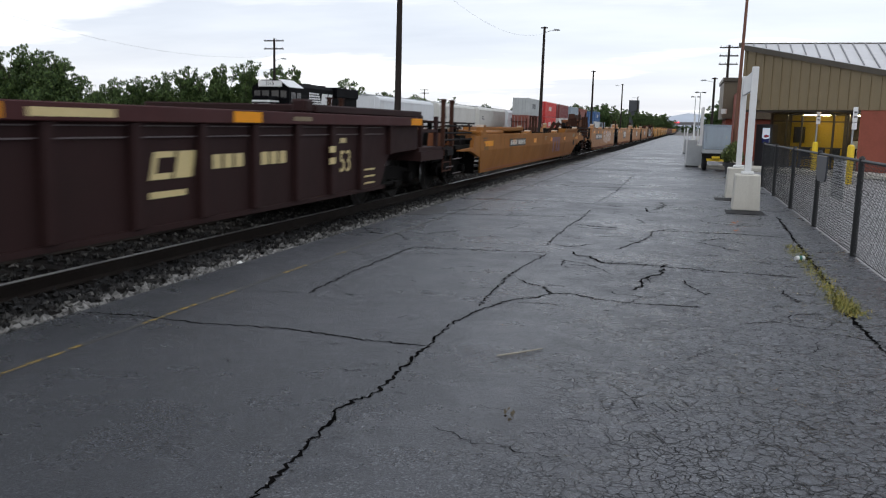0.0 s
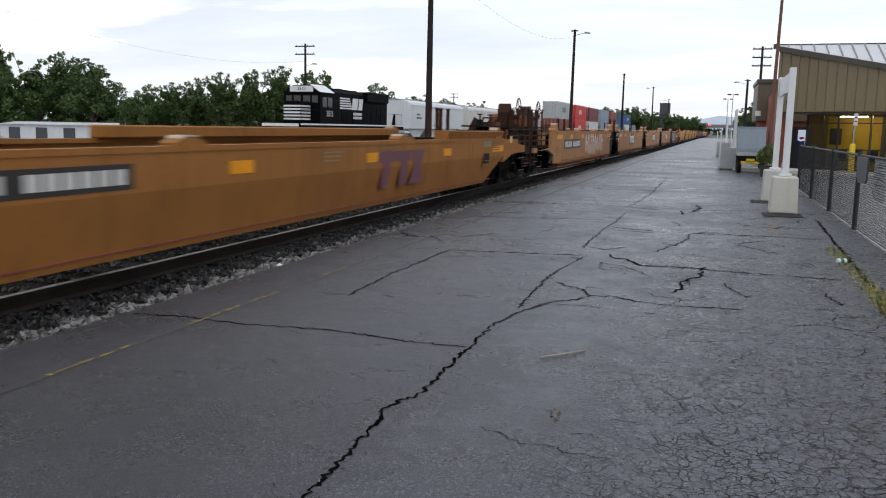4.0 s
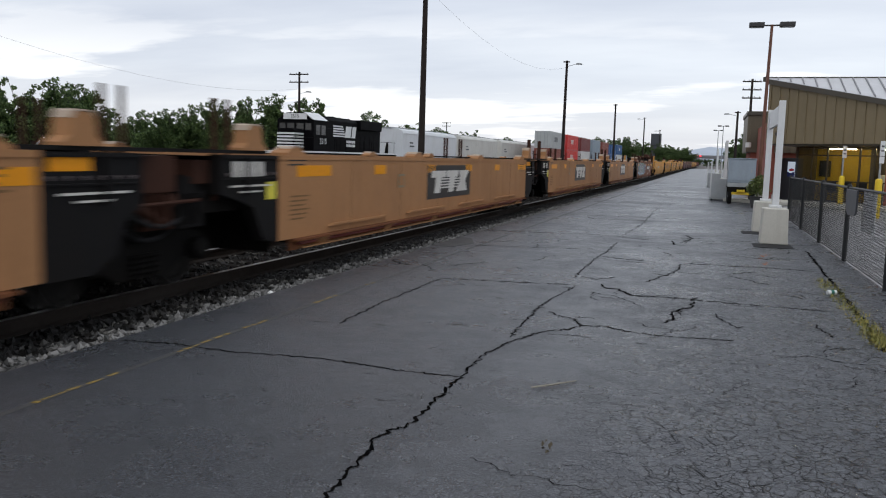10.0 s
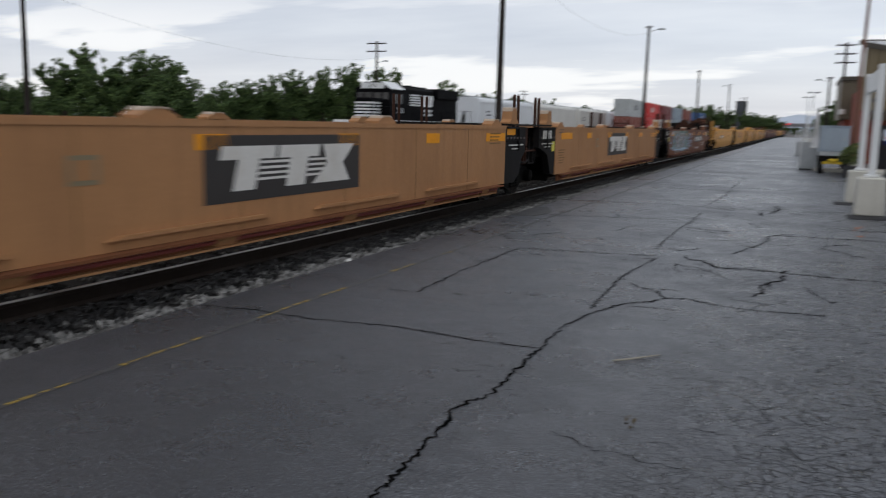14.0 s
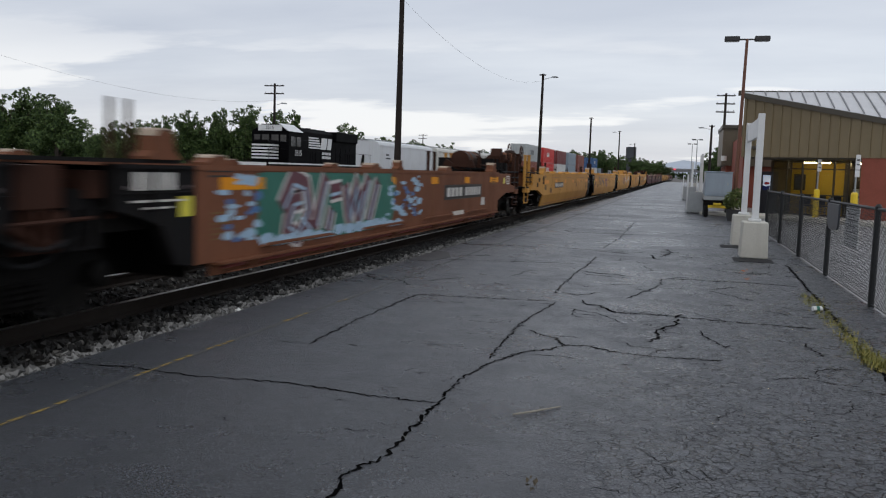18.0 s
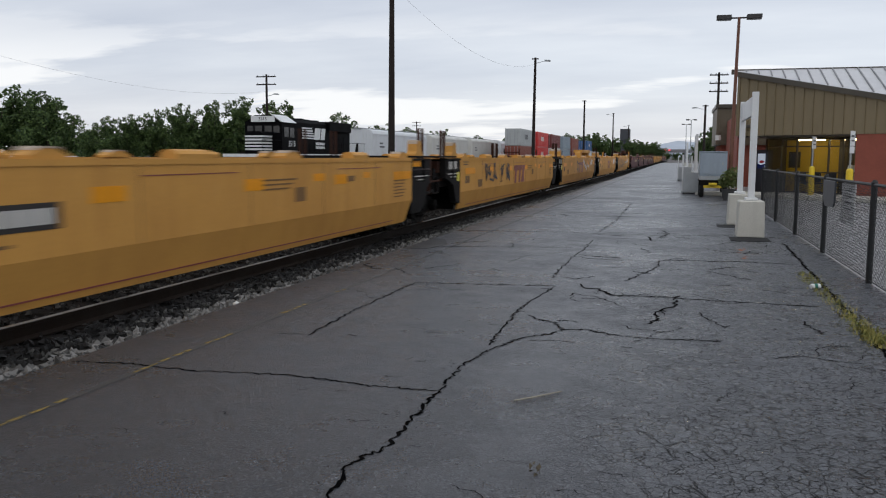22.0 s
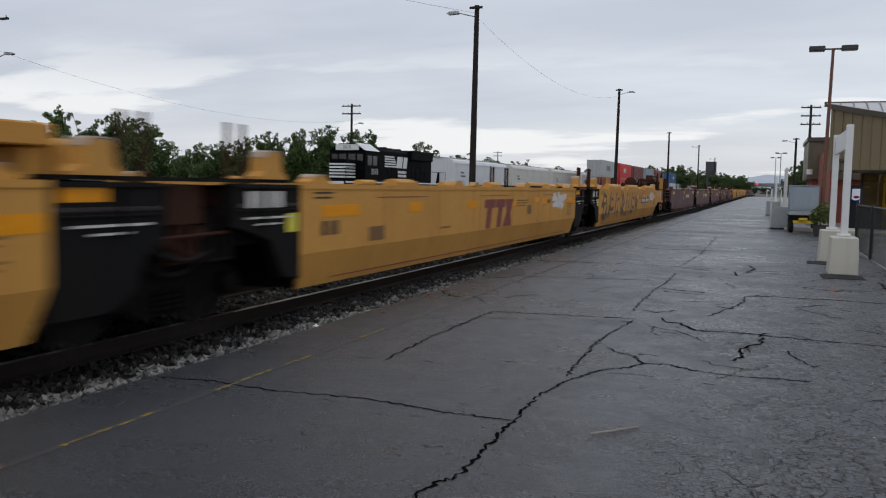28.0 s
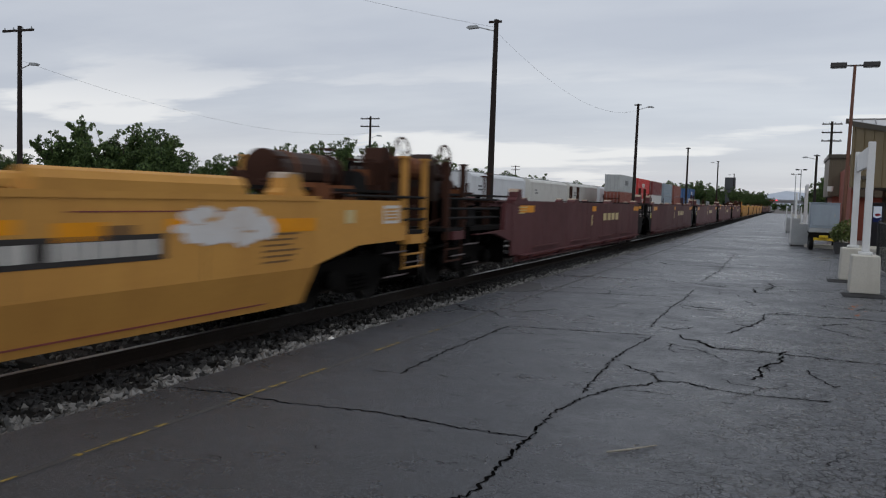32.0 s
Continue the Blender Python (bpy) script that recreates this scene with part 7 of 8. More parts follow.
# ---------------------------------------------------------------- stored trains in the yard
def locomotive():
    """Six-axle road switcher, its short nose towards the viewer's end."""
    L = 21.4
    t = thing("locomotive", "black diesel locomotive with white stripes and numbers, standing in the yard", "locomotive", pose(-30.4, 54.6, -0.02))
    part("frame", B((-1.55, 1.55, 0.2, L - 0.2, 1.3, 1.72)), LOCO, t)
    part("walkway_edge", B((1.551, 1.565, 0.2, L - 0.2, 1.62, 1.74)), LOCOW, t, "white walkway edge")
    part("fuel_tank", B((-1.4, 1.4, 7.5, 14.0, 0.5, 1.29)), LOCO, t, bevel=0.1)
    part("pilot", B((-1.5, 1.5, 0.0, 0.2, 0.25, 1.7)), LOCO, t)
    part("pilot_stripe", B((-1.5, 1.5, -0.02, -0.001, 1.5, 1.72)), LOCOW, t)
    bm = bmesh.new()
    prism(bm, [(-0.75, 1.73), (0.75, 1.73), (0.75, 3.2), (0.5, 3.4), (-0.5, 3.4), (-0.75, 3.2)], "y", 1.9, 3.4)
    part("nose", bm, LOCO, t)
    for k in range(5):
        part("nose_stripe", B((-0.74, 0.74, 1.88, 1.898, 2.0 + 0.24 * k, 2.13 + 0.24 * k)), LOCOW, t)
    for k in range(5):
        part("nose_stripe", B((0.752, 0.765, 1.9, 3.3, 2.0 + 0.24 * k, 2.13 + 0.24 * k)), LOCOW, t)
    bm = bmesh.new()
    prism(bm, [(-1.55, 1.73), (1.55, 1.73), (1.55, 4.1), (0.75, 4.65), (-0.75, 4.65), (-1.55, 4.1)], "y", 3.41, 5.7)
    part("cab", bm, LOCO, t)
    bm = bmesh.new()
    prism(bm, [(1.5, 4.14), (1.66, 4.11), (0.78, 4.7), (0.7, 4.68)], "y", 3.3, 5.75)
    part("roof_panel", bm, LOCOW, t, "white cab roof slope")
    part("number_box", B((-0.98, 0.98, 3.3, 3.405, 4.14, 4.58)), LOCOW, t, "white number box")
    for x0, x1 in ((-1.35, -0.85), (-0.7, -0.1), (0.1, 0.7), (0.85, 1.35)):
        part("cab_window", B((x0, x1, 3.38, 3.409, 3.3, 3.85)), DARKGLASS, t)
    for y in (3.75, 4.7):
        part("cab_window", B((1.552, 1.57, y, y + 0.75, 3.0, 3.75)), DARKGLASS, t)
    bm = bmesh.new()
    prism(bm, [(-0.9, 1.73), (0.9, 1.73), (0.9, 4.25), (0.7, 4.5), (-0.7, 4.5), (-0.9, 4.25)], "y", 5.71, L - 2.9)
    part("long_hood", bm, LOCO, t)
    part("inertial_bulge", B((0.905, 1.2, 5.8, 7.4, 1.75, 3.6)), LOCO, t, bevel=0.04)
    for k in range(10):
        y = 7.5 + 1.05 * k
        part("hood_door", B((0.902, 0.925, y, y + 0.95, 1.8, 3.2)), LOCO, t)
    for y in (8.6, 10.4, 12.2):
        part("roof_fan", T(((0, y, 4.5), (0, y, 4.6), 0.55), n=16), LOCO, t)
    part("radiator", B((-1.2, 1.2, 13.2, L - 3.2, 3.7, 4.54)), LOCO, t, bevel=0.05)
    part("exhaust", B((-0.3, 0.3, 9.4, 9.9, 4.5, 4.66)), LOCO, t)
    # white mark: stripes that taper into two letters' place
    bm = bmesh.new()
    for k in range(5):
        box(bm, 0.928, 0.94, 8.2, 10.1 + 0.14 * k, 3.78 - 0.2 * k, 3.9 - 0.2 * k)
    part("stripe_mark", bm, LOCOW, t, "white stripes")
    for shape in ([(0.0, 0.0), (1.15, 0.0), (1.4, 1.0), (0.25, 1.0)], [(1.35, 0.0), (2.15, 0.0), (2.4, 1.0), (1.6, 1.0)]):
        bm = bmesh.new()
        prism(bm, [(10.5 + a, 2.95 + 0.95 * b) for a, b in shape], "x", 0.928, 0.94)
        part("fleet_mark", bm, LOCOW, t, "white slanted mark")
    bm = bmesh.new()
    for k in range(2):
        for i in range(7):
            box(bm, 0.928, 0.94, 10.8 + 0.28 * i, 11.02 + 0.28 * i, 2.5 - 0.32 * k, 2.72 - 0.32 * k)
    part("lettering", bm, LOCOW, t)
    words("3515", 0.62, "road_number", LOCOW, t, Matrix.Translation((1.575, 5.0, 2.5)) @ pose(0, 0, 0, 90, 0, 90), "white number on the cab")
    words("3515", 0.36, "road_number", DECALK, t, Matrix.Translation((0.0, 3.29, 4.36)) @ pose(0, 0, 0, 90, 0, 0), "dark number on the number box")
    for s in (-1, 1):
        part("handrail", T(*[((s * 1.5, a, 2.75), (s * 1.5, b, 2.75), 0.02) for a, b in ((0.3, 3.3), (6.4, L - 0.4))], n=6), LOCO, t)
        for k in range(12):
            y = 0.3 + 1.85 * k
            if 3.3 < y < 6.4 or y > L:
                continue
            part("stanchion", T(((s * 1.5, y, 1.73), (s * 1.5, y, 2.75), 0.018), n=6), LOCO, t)
    for y in (4.4, 17.0):
        tr = part("truck", B((-1.15, 1.15, y - 2.3, y + 2.3, 0.5, 0.95)), UNDER, t)
        for k in (-1.7, 0, 1.7):
            bm = bmesh.new()
            for s in (-1, 1):
                tube(bm, (s * 0.68, y + k, 0.5), (s * 0.82, y + k, 0.5), 0.5, 18)
            tube(bm, (-0.7, y + k, 0.5), (0.7, y + k, 0.5), 0.08, 8)
            part("wheelset", bm, WHEELM, tr)


locomotive()


def hopper(y, paint, label):
    L = 20.1
    t = thing("hopper_car", label, "freight car", pose(-30.4, y, -0.02), "covered hopper cars")
    bm = bmesh.new()
    prof = [(-1.55, 1.45), (-1.6, 2.2), (-1.62, 3.75), (-1.5, 4.05), (-1.0, 4.22), (1.0, 4.22), (1.5, 4.05), (1.62, 3.75), (1.6, 2.2), (1.55, 1.45)]
    prism(bm, prof, "y", 1.0, L - 1.0)
    part("body", bm, paint, t)
    for k in range(3):
        y0 = 1.8 + 5.6 * k
        bm = bmesh.new()
        prism(bm, [(y0, 1.44), (y0 + 5.2, 1.44), (y0 + 3.4, 0.55), (y0 + 1.8, 0.55)], "x", -1.1, 1.1)
        part("hopper_bay", bm, paint, t)
    part("roof_walk", B((-0.45, 0.45, 0.9, L - 0.9, 4.26, 4.36)), GALV, t, "grated roof walk")
    for d, y0 in ((1, 0.0), (-1, L)):
        part("end_sill", B((-1.5, 1.5, *sorted((y0, y0 + d * 1.3)), 1.0, 1.25)), paint, t)
        bm = bmesh.new()
        part("end_post", T(((-1.4, y0 + d * 0.1, 1.2), (-1.4, y0 + d * 0.1, 4.2), 0.03), n=6), paint, t)
        for x in (1.0, 1.4):
            tube(bm, (x, y0 + d * 0.1, 1.2), (x, y0 + d * 0.1, 4.2), 0.03, 6)
        for k in range(9):
            tube(bm, (1.0, y0 + d * 0.1, 1.4 + 0.33 * k), (1.4, y0 + d * 0.1, 1.4 + 0.33 * k), 0.02, 6)
        part("end_ladder", bm, paint, t)
        bm = bmesh.new()
        prism(bm, [(y0 + d * 0.3, 1.26), (y0 + d * 1.25, 1.26), (y0 + d * 1.25, 3.4)], "x", -0.1, 0.1)
        part("end_gusset", bm, UNDER, t)
        tr = part("truck", TM["frame"], UNDER, t, at=pose(0, y0 + d * 1.9, 0))
        for dy in (-0.89, 0.89):
            part("wheelset", TM["wheels"], WHEELM, tr, at=pose(0, dy, 0.42))
    part("eave_rail", B((1.625, 1.66, 1.3, L - 1.3, 3.72, 3.80)), paint, t)
    for k in range(2):
        part("stencil", B((1.625, 1.632, 3.0, 4.0 + 0.4 * k, 2.8 - 0.35 * k, 2.95 - 0.35 * k)), SLATE, t)


for k in range(5):
    hopper(76.3 + 20.45 * k, HOPPER if k != 1 and k != 2 else HOPPERB, "white covered hopper car stained with rust" if k != 1 and k != 2 else "beige-white covered hopper car with stains")


def container(y, z, n, color, seed):
    m = surface("container_%s" % seed, color, 0.5, amount=0.35, dirt=tuple(c * 0.5 for c in color), streak=0.3, bump=0.05)
    t = thing("shipping_container", CONTAINER_WORDS[seed] + " steel shipping container stacked on a well car", "container", pose(-24.4, y, z), "stacked containers")
    part("shell", B((-1.2, 1.2, 0.02, n - 0.02, 0.0, 2.55)), m, t)
    bm = bmesh.new()
    for k in range(int(n / 0.28) - 1):
        yy = 0.2 + 0.28 * k
        prism(bm, [(1.201, yy), (1.225, yy + 0.04), (1.225, yy + 0.13), (1.201, yy + 0.17)], "z", 0.14, 2.42)
    part("corrugation", bm, m, t)
    for x in (-1.19, 1.11):
        for yy in (0.0, n - 0.12):
            part("corner_post", B((x, x + 0.11, yy, yy + 0.12, 0.001, 2.58)), m, t)
    for x in (-0.8, -0.3, 0.3, 0.8):
        part("lock_rod", T(((x, -0.03, 0.1), (x, -0.03, 2.45), 0.025), n=6), GALV, t)
    if seed in ("red", "grey", "blue"):
        part("line_mark", B(*[(1.232, 1.24, n * 0.3 + 0.75 * i, n * 0.3 + 0.75 * i + 0.5, 1.0, 1.75) for i in range(4)]), DECALW if seed != "grey" else SLATE, t)
        if seed == "red":
            part("line_mark", B(*[(-0.75 + 0.55 * i, -0.4 + 0.55 * i, -0.075, -0.06, 0.95, 1.5) for i in range(3)]), DECALW, t)


CONTAINER_WORDS = {"grey": "pale grey", "red": "bright red", "rust": "rust red", "maroon": "maroon", "blue": "faded blue", "slate": "grey-blue", "white": "off-white"}
CCOL = {"grey": (0.42, 0.44, 0.44), "red": (0.55, 0.03, 0.025), "rust": (0.22, 0.06, 0.04), "maroon": (0.16, 0.03, 0.03), "blue": (0.03, 0.10, 0.25),
        "slate": (0.25, 0.31, 0.36), "white": (0.6, 0.6, 0.58)}
STACK = [("rust", "grey"), ("red", "red"), ("white", "maroon"), ("slate", "slate"), ("rust", "rust"), ("blue", None), ("white", "blue"), ("slate", None), ("maroon", "rust"), ("grey", None), ("blue", "grey")]
for k, (lowc, high) in enumerate(STACK):
    y = 126.4 + 16.3 * k
    car = thing("well_car", "rust-red well car loaded with containers, standing in the yard", "freight car", pose(-24.4, y, -0.02), "loaded well cars")
    part("side", B((-1.45, -1.38, -0.3, 12.5, 0.4, 1.5), (1.38, 1.45, -0.3, 12.5, 0.4, 1.5)), RUST, car)
    part("floor", B((-1.37, 1.37, -0.3, 12.5, 0.55, 0.68)), UNDER, car)
    part("end_frame", B((-1.3, 1.3, -2.2, -0.31, 0.9, 1.2), (-1.2, -1.1, -0.5, -0.32, 1.2, 2.8), (1.1, 1.2, -0.5, -0.32, 1.2, 2.8), (-1.2, 1.2, -0.5, -0.33, 2.2, 2.32)), RUST, car)
    tr = part("truck", TM["frame"], UNDER, car, at=pose(0, -1.9, 0))
    for dy in (-0.89, 0.89):
        part("wheelset", TM["wheels"], WHEELM, tr, at=pose(0, dy, 0.42))
    container(y, 0.70, 12.2, CCOL[lowc], lowc)
    if high:
        container(y, 3.30, 12.2, CCOL[high], high)


# ---------------------------------------------------------------- trees, far things
def tree_mesh(seed, h, w, feathery):
    """Trunk, rising limbs and many small clumps of leaves at the limbs' ends."""
    rnd = random.Random(seed)
    bm = bmesh.new()
    tube(bm, (0, 0, 0), (0.1, 0, h * 0.5), 0.26, 8, 0.14)
    spots = []
    for k in range(13 if feathery else 15):
        a = rnd.uniform(0, 6.28)
        tip_r = w * rnd.uniform(0.15, 0.95)
        tip_z = h * (0.97 - 0.30 * (tip_r / w) ** 2 - rnd.uniform(0, 0.2 if feathery else 0.24))
        base = Vector((0.05, 0, h * rnd.uniform(0.14, 0.40)))
        tip = Vector((tip_r * math.cos(a), tip_r * math.sin(a), tip_z))
        tube(bm, base, tip, 0.10, 5, 0.02)
        n = 9 if feathery else 8
        for i in range(n):
            f = 0.3 + 0.7 * i / (n - 1)
            p = base.lerp(tip, f)
            s = w * (0.17 - 0.10 * f if feathery else 0.20 - 0.10 * f) * rnd.uniform(0.7, 1.35)
            j = w * 0.12
            spots.append((p.x + rnd.uniform(-j, j), p.y + rnd.uniform(-j, j), p.z + rnd.uniform(-j, j) * 0.7, s))
    for k in range(16):
        a, z = rnd.uniform(0, 6.28), rnd.uniform(0.12, 0.5 if feathery else 0.6)
        r = w * rnd.uniform(0.15, 1.0) * 0.85
        spots.append((r * math.cos(a), r * math.sin(a), h * z, w * rnd.uniform(0.13, 0.24)))
    trunk = done(bm, "trunk")
    trunk.materials.append(BARK)
    return trunk, leaf_cloud(spots, 13000, 0.15, seed)


TREES = [tree_mesh(s, 10.0, 4.4, s in (11, 15)) for s in (11, 12, 13, 14, 15)]
for k, (tr, lf) in enumerate(TREES):
    lf.materials.append(LEAF if k != 3 else LEAFB)


def tree(x, y, h, k, wide=1.0):
    z0 = -1.7 if x < -48 else -0.3
    s = (h - z0 - 0.3) / 10.0
    t = thing("tree", "broad green deciduous tree behind the yard" if k != 3 else "yellowish green tree behind the yard", "tree", pose(x, y, z0, 0, 0, (x * 37 + y * 13) % 360), "trees behind the yard")
    t.scale = (s * wide, s * wide, s)
    part("trunk", TREES[k][0], BARK, t)
    part("crown", TREES[k][1], LEAF, t, "leafy crown")


def woods():
    rnd = random.Random(21)
    # (slope x/y, distance, height above eye level per metre of distance)
    rows = ((-1.32, 132, 0.085, 1), (-1.23, 134, 0.075, 2), (-1.16, 134, 0.055, 1), (-1.075, 132, 0.100, 0), (-1.015, 136, 0.114, 4), (-0.955, 134, 0.104, 0), (-0.905, 138, 0.100, 2), (-0.862, 134, 0.090, 1),
            (-0.83, 138, 0.048, 2), (-0.79, 120, 0.044, 1), (-0.76, 118, 0.054, 2), (-0.725, 122, 0.055, 1), (-0.69, 126, 0.062, 2), (-0.645, 124, 0.069, 1), (-0.60, 126, 0.073, 2), (-0.555, 128, 0.077, 1),
            (-0.515, 130, 0.072, 2), (-0.50, 124, 0.074, 4), (-0.475, 134, 0.046, 3), (-0.415, 150, 0.056, 2), (-0.37, 175, 0.047, 3), (-0.33, 190, 0.036, 1), (-0.28, 230, 0.03, 2), (-0.235, 240, 0.026, 1), (-0.2, 250, 0.024, 2))
    for s, d, e, k in rows:
        tree(s * d, d, 2.1 + e * d, k, rnd.uniform(0.9, 1.15))
    for i in range(34):
        s = -1.5 + 1.2 * i / 33
        d = rnd.uniform(136, 152)
        tree(s * d, d + rnd.uniform(0, 10), rnd.uniform(6.0, 7.6), i % 3, 1.25)
    for i in range(30):
        s = -0.19 + 0.165 * i / 29
        d = rnd.uniform(250, 330)
        tree(s * d, d, 1.6 + d * rnd.uniform(0.016, 0.028) * (1.25 if -0.13 < s < -0.05 else 0.8), i % 3, 1.3)
    for i in range(16):
        tree(-46 + 5 * i, 505 + rnd.uniform(0, 40), rnd.uniform(4.4, 6.4), i % 3, 1.6)
    for i in range(12):
        d = 130 + 16 * i
        tree(5.5 + rnd.uniform(-1.5, 4), d, rnd.uniform(6.0, 8.6), i % 3, 1.0)


woods()


def far_things():
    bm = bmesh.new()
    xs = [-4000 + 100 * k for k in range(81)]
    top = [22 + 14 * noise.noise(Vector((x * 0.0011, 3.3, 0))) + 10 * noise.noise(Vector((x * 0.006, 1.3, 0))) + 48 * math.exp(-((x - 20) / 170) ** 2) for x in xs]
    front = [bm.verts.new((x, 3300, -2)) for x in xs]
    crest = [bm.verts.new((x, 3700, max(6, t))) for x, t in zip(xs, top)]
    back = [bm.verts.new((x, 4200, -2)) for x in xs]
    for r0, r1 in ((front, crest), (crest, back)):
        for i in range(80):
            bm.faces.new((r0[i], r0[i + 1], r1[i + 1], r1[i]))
    # The haze over the ridge is put into its pale base colour.
    solid("distant_ridge", bm, surface("ridge_with_painted_haze", (0.44, 0.49, 0.56), 1.0, amount=0.2, grain=0.01, broad=0.002, bump=0, dirt=(0.38, 0.43, 0.49)), "wooded ridge with pale blue-grey haze in its colour", "hill", kind="structure", smooth=True)
    b = thing("overpass", "grey concrete road overpass far down the tracks", "bridge")
    part("deck", B((-40, 26, 478, 492, 4.2, 5.3)), FARCONC, b)
    part("parapet", B((-40, 26, 477.6, 478, 5.301, 6.0)), FARCONC, b)
    for x in (-34, -22, -8, 4, 18):
        part("pier", B((x - 0.6, x + 0.6, 480, 490, -0.3, 4.19)), FARCONC, b)
    part("red_light_strip", B((-8, -4, 477.3, 477.55, 5.4, 5.75)), REDGLOW, b, "glowing red lights")
    w = thing("white_shed", "long low white metal shed behind the yard", "building", pose(-116, 118, -1.7))
    part("wall", B((-6, 20, 0, 8, 0, 2.5)), HOPPER, w)
    bm = bmesh.new()
    prism(bm, [(-0.4, 2.501), (8.4, 2.501), (4, 3.0)], "x", -6.3, 20.3)
    part("roof", bm, ROOFM, w)
    for k in range(4):
        part("door", B((-4 + 6 * k, -1.5 + 6 * k, -0.05, -0.005, 0, 2.0)), SLATE, w)
    k = thing("site_hut", "small pale hut with a flat roof behind the yard", "hut", pose(-108.5, 140, -1.7))
    part("wall", B((-1.6, 1.6, -1.2, 1.2, 0, 2.3)), SIDING, k)
    part("roof", B((-1.9, 1.9, -1.5, 1.5, 2.301, 2.5)), PAPER, k)
    for x, c, word in ((-106, HOPPER, "white"), (-101.8, GREYBOX, "blue-grey")):
        car = thing("parked_car", word + " car parked by the trees", "car", pose(x, 137, -1.7), "parked cars")
        bm = bmesh.new()
        prism(bm, [(-2.2, 0.3), (-2.25, 0.7), (-1.4, 0.85), (-0.8, 1.38), (0.9, 1.4), (1.6, 0.9), (2.2, 0.8), (2.25, 0.3)], "y", -0.85, 0.85)
        part("body", bm, c, car, bevel=0.05)
        part("side_window", B((-0.9, 1.1, -0.88, -0.86, 0.92, 1.28)), DARKGLASS, car)
        for xx in (-1.4, 1.4):
            part("wheel", T(((xx, -0.9, 0.31), (xx, -0.7, 0.31), 0.31), n=14), RUBBER, car)
            part("wheel", T(((xx, 0.7, 0.31), (xx, 0.9, 0.31), 0.31), n=14), RUBBER, car)
    tw = thing("water_tower", "slim dark tower rising among far trees", "tower", pose(-16.0, 268, -0.3))
    part("shaft", B((-1.2, 1.2, -1.2, 1.2, 0, 7.2)), SLATE, tw)
    part("head", B((-1.5, 1.5, -1.5, 1.5, 7.21, 10.6)), SLATE, tw)


far_things()


# ---------------------------------------------------------------- small things on the ground
def stones(name, x0, x1, y0, y1, zf, count, size, seed, material, label, cribs=0.0):
    rnd = np.random.RandomState(seed)
    base = np.array([(1, 0, 0), (-1, 0, 0), (0, 1, 0), (0, -1, 0), (0, 0, 0.8), (0, 0, -0.8)], float)
    tri = [(0, 2, 4), (2, 1, 4), (1, 3, 4), (3, 0, 4), (2, 0, 5), (1, 2, 5), (3, 1, 5), (0, 3, 5)]
    verts, faces = [], []
    for i in range(count):
        x, y = rnd.uniform(x0, x1), y0 + (y1 - y0) * rnd.rand() ** 1.7
        if cribs and not in_crib(x, y, cribs):
            continue
        s = size * rnd.uniform(0.5, 1.4)
        v = (base * rnd.uniform(0.8, 1.2, (6, 1)) + rnd.uniform(-0.16, 0.16, (6, 3))) * s * rnd.uniform(0.75, 1.25, 3)
        a = rnd.uniform(0, 6.28, 3)
        q = np.array(Euler(a).to_matrix())
        v = v @ q.T + (x, y, zf(x) + s * 0.3)
        k = len(verts)
        verts += [tuple(p) for p in v]
        faces += [tuple(k + j for j in f) for f in tri]
    me = bpy.data.meshes.new(name)
    me.from_pydata(verts, [], faces)
    me.materials.append(material)
    return tagged(new(name, me), label, "ballast", kind="stuff")


def bed_z(x):
    return -0.075 - 0.07 * min(1, max(0, (-4.7 - x) / 1.0))


def in_crib(x, y, reach):
    """Whether a stone lies between two ties, or on the open shoulder beyond their ends."""
    return x > reach or abs((y + 4) / 0.52 % 1 - 0.5) < 0.25


stones("edge_ballast", -5.14, -4.66, 2.5, 60, bed_z, 8200, 0.036, 1, STONE, "pale crushed stone along the platform edge", -4.96)
stones("crib_ballast", -5.5, -5.1, 2.5, 45, bed_z, 2000, 0.032, 5, STONEM, "dark grey crushed stone between the tie ends", -4.9)
stones("track_ballast", -5.9, -5.08, 2.5, 50, bed_z, 4200, 0.034, 2, STONED, "crushed stone beside the rail, soot and train shade in its colour")
stones("crack_crumbs", -1.78, -1.52, 3.0, 7.2, lambda x: 0.0, 260, 0.005, 7, STONE, "small pale crumbs along the open crack")
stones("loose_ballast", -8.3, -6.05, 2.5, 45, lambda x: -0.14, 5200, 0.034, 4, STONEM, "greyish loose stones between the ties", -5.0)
stones("track_ballast", -8.4, -6.0, 2.5, 45, lambda x: -0.15, 4500, 0.04, 3, STONED, "crushed stone between the rails, soot and train shade in its colour")


def ties():
    me = done(B((-1.3, 1.3, -0.115, 0.115, -0.18, 0.0)), "tie", 0.012)
    me.materials.append(TIE)
    t = thing("track_ties", "weathered dark wooden ties under the rails", "ties", kind="structure")
    rnd = random.Random(8)
    for k in range(150):
        part("tie", me, TIE, t, at=pose(TRACK_X + rnd.uniform(-0.04, 0.04), -4 + 0.52 * k, -0.131 + rnd.uniform(-0.006, 0.0), 0, 0, rnd.uniform(-0.8, 0.8)))


ties()


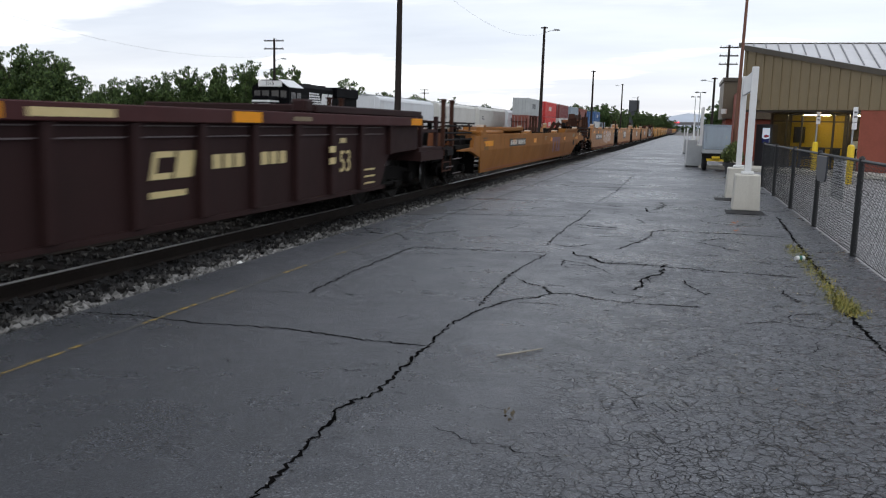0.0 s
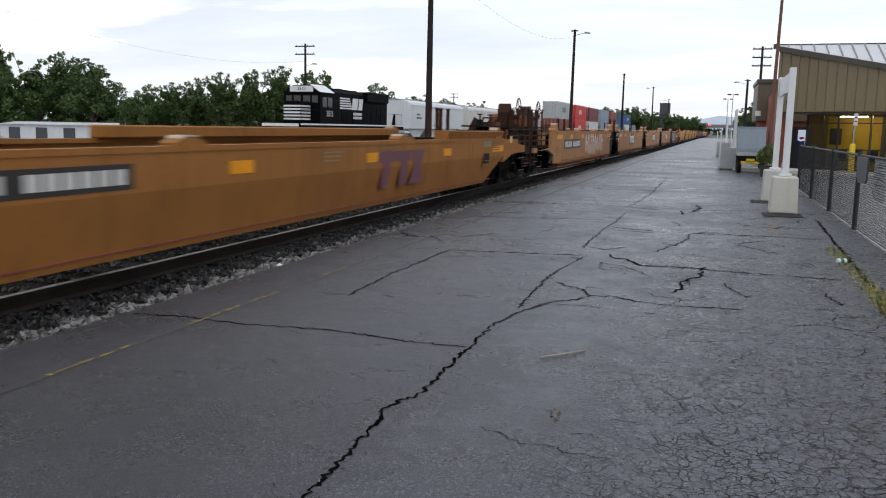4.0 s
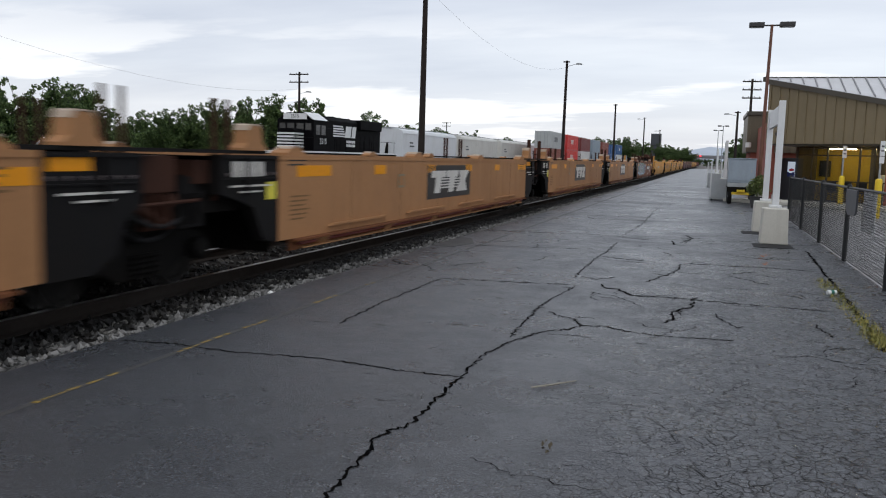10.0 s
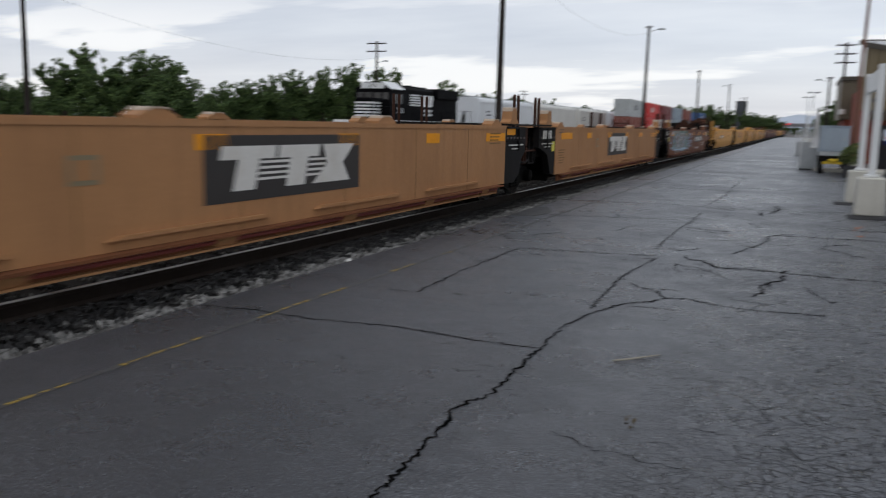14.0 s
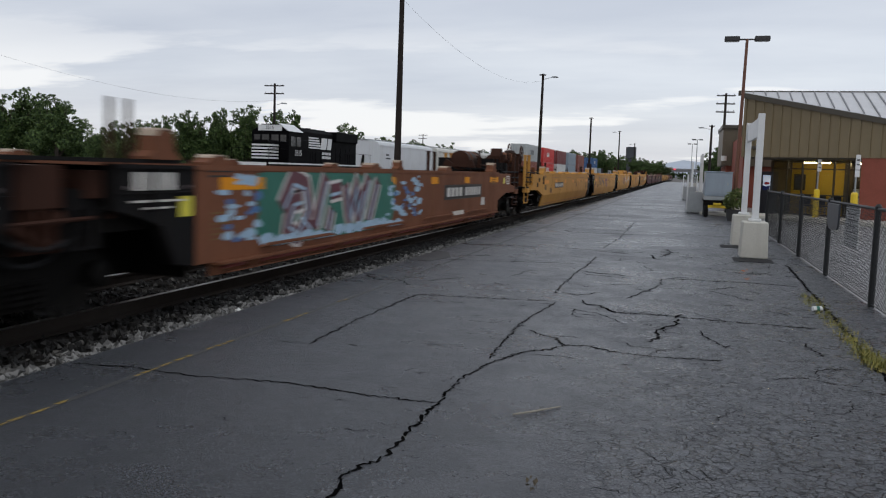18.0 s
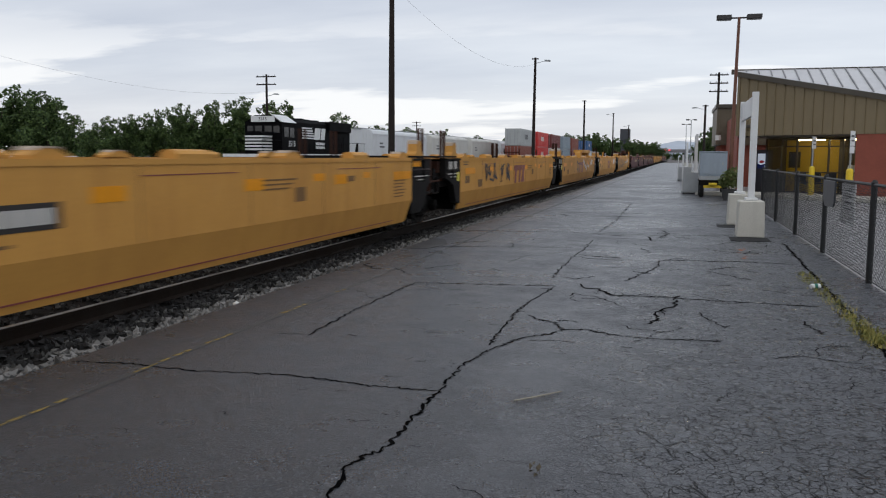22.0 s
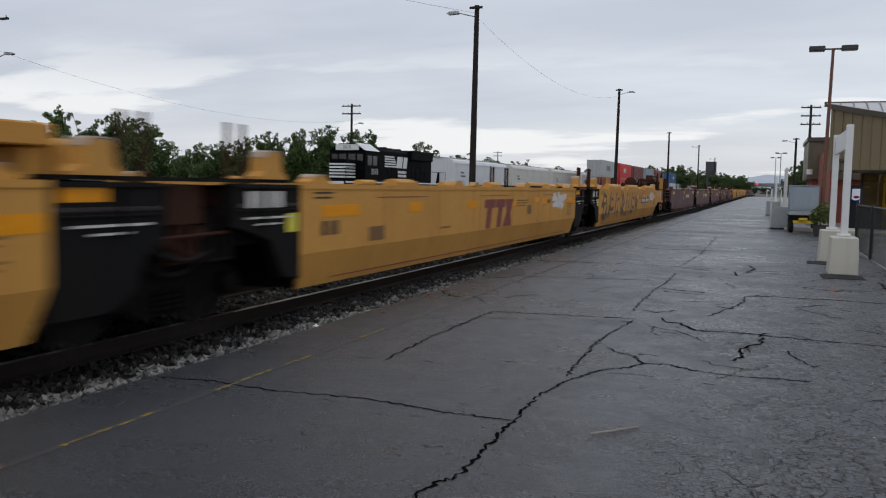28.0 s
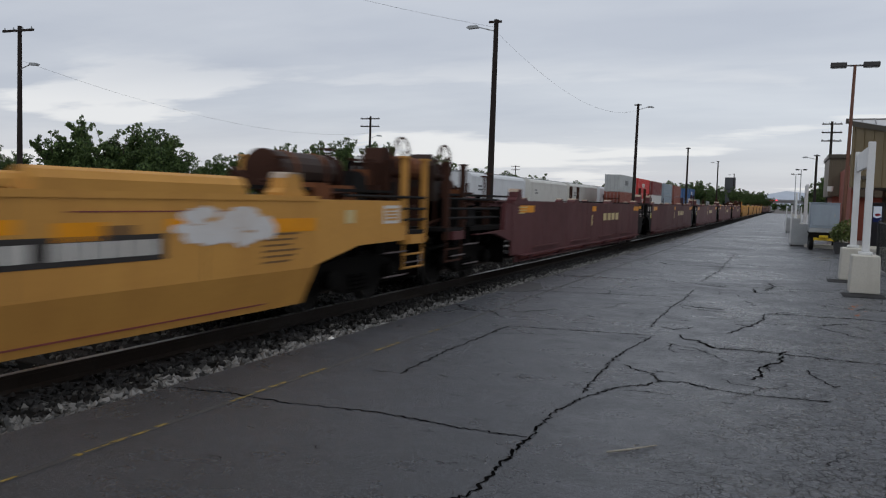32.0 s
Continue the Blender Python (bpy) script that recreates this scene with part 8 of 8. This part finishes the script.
def weeds():
    rnd = np.random.RandomState(6)
    verts, faces = [], []
    for i in range(1500):
        y = rnd.choice((rnd.uniform(8.0, 9.6), rnd.uniform(9.5, 12.9), rnd.uniform(8.2, 8.9)))
        x = 1.66 + rnd.normal() * 0.06
        h, a, w = rnd.uniform(0.015, 0.05), rnd.uniform(0, 6.28), 0.006
        k = len(verts)
        dx, dy = math.cos(a), math.sin(a)
        verts += [(x - dy * w, y + dx * w, 0.0), (x + dy * w, y - dx * w, 0.0), (x + dx * h * 0.8, y + dy * h * 0.8, h)]
        faces.append((k, k + 1, k + 2))
    me = bpy.data.meshes.new("weeds")
    me.from_pydata(verts, [], faces)
    me.materials.append(GRASSM)
    tagged(new("weeds", me), "low yellow-green weeds in the pavement joint", "weeds", kind="stuff")


weeds()
bm = T(((-1.08, 5.64, 0.008), (-0.97, 5.74, 0.011), 0.006, 0.007), ((-0.97, 5.74, 0.011), (-0.81, 5.95, 0.007), 0.007, 0.004), n=6)
solid("twig", bm, surface("dry_twig", (0.30, 0.27, 0.22), 0.9, bump=0.4), "dry bare twig lying on the asphalt", "twig")


def litter():
    rnd = random.Random(3)
    me = leaf_cloud([(0, 0, 0.02, 0.035)], 10, 0.018, 9)
    me.materials.append(surface("dead_leaf", (0.10, 0.08, 0.05), 0.9))
    ob = new("leaf_litter", me)
    ob.matrix_basis = pose(-0.74, 4.42, 0.004)
    tagged(ob, "small tuft of dead leaves on the asphalt", "litter")
    can = thing("crushed_can", "crushed white and green can by the weeds", "can", pose(1.6, 11.4, 0.033, 0, 90, 25))
    part("can_body", T(((0, 0, -0.06), (0, 0, 0.06), 0.033), n=12), PAPER, can, bevel=0.004)
    part("can_band", T(((0, 0, -0.02), (0, 0, 0.02), 0.0345), n=12), SPRAYG, can, "green band")
    bm = bmesh.new()
    for k in range(10):
        x, y = 1.05 + rnd.uniform(-0.12, 0.12), 15.2 + rnd.uniform(-0.9, 0.9)
        prism(bm, [(x + rnd.uniform(-0.06, 0.06), y + rnd.uniform(-0.12, 0.12)) for _ in range(3)], "z", 0.001, 0.004)
    solid("orange_stain_flakes", bm, surface("orange_flake", (0.42, 0.13, 0.04), 0.8), "flakes of orange debris on the asphalt", "debris", kind="stuff")
    st = thing("pale_stone", "single white stone on the ballast edge", "stone", pose(-4.72, 8.45, -0.03))
    bm = bmesh.new()
    bmesh.ops.create_icosphere(bm, subdivisions=1, radius=0.045)
    part("stone", bm, PAPER, st)


litter()


# ---------------------------------------------------------------- what moves
WHEEL_R = 0.42


def run(t):
    """How far the train has gone after t seconds."""
    return 5.1748 * t + 0.08713 * t * t - 0.000693 * t ** 3


def share_keys(ob, source):
    ob.rotation_mode = "QUATERNION"
    keys = ob.animation_data_create()
    keys.action = source.animation_data.action
    keys.action_slot = source.animation_data.action_slot


def motions():
    times = [float(t) for t in range(0, 33, 2)]
    for car, u in CARS:
        walk(car, [(t, pose(TRACK_X, u - run(t), RAIL_Z)) for t in times])
    steps = [k / 15 for k in range(481)]
    for k, dy in enumerate((-0.89, 0.89)):
        first = WHEELS[k][0]
        walk(first, [(t, pose(0, dy, 0.42, math.degrees(run(t) / WHEEL_R), 0, 0)) for t in steps])
        for ob in WHEELS[k][1:]:
            share_keys(ob, first)


motions()
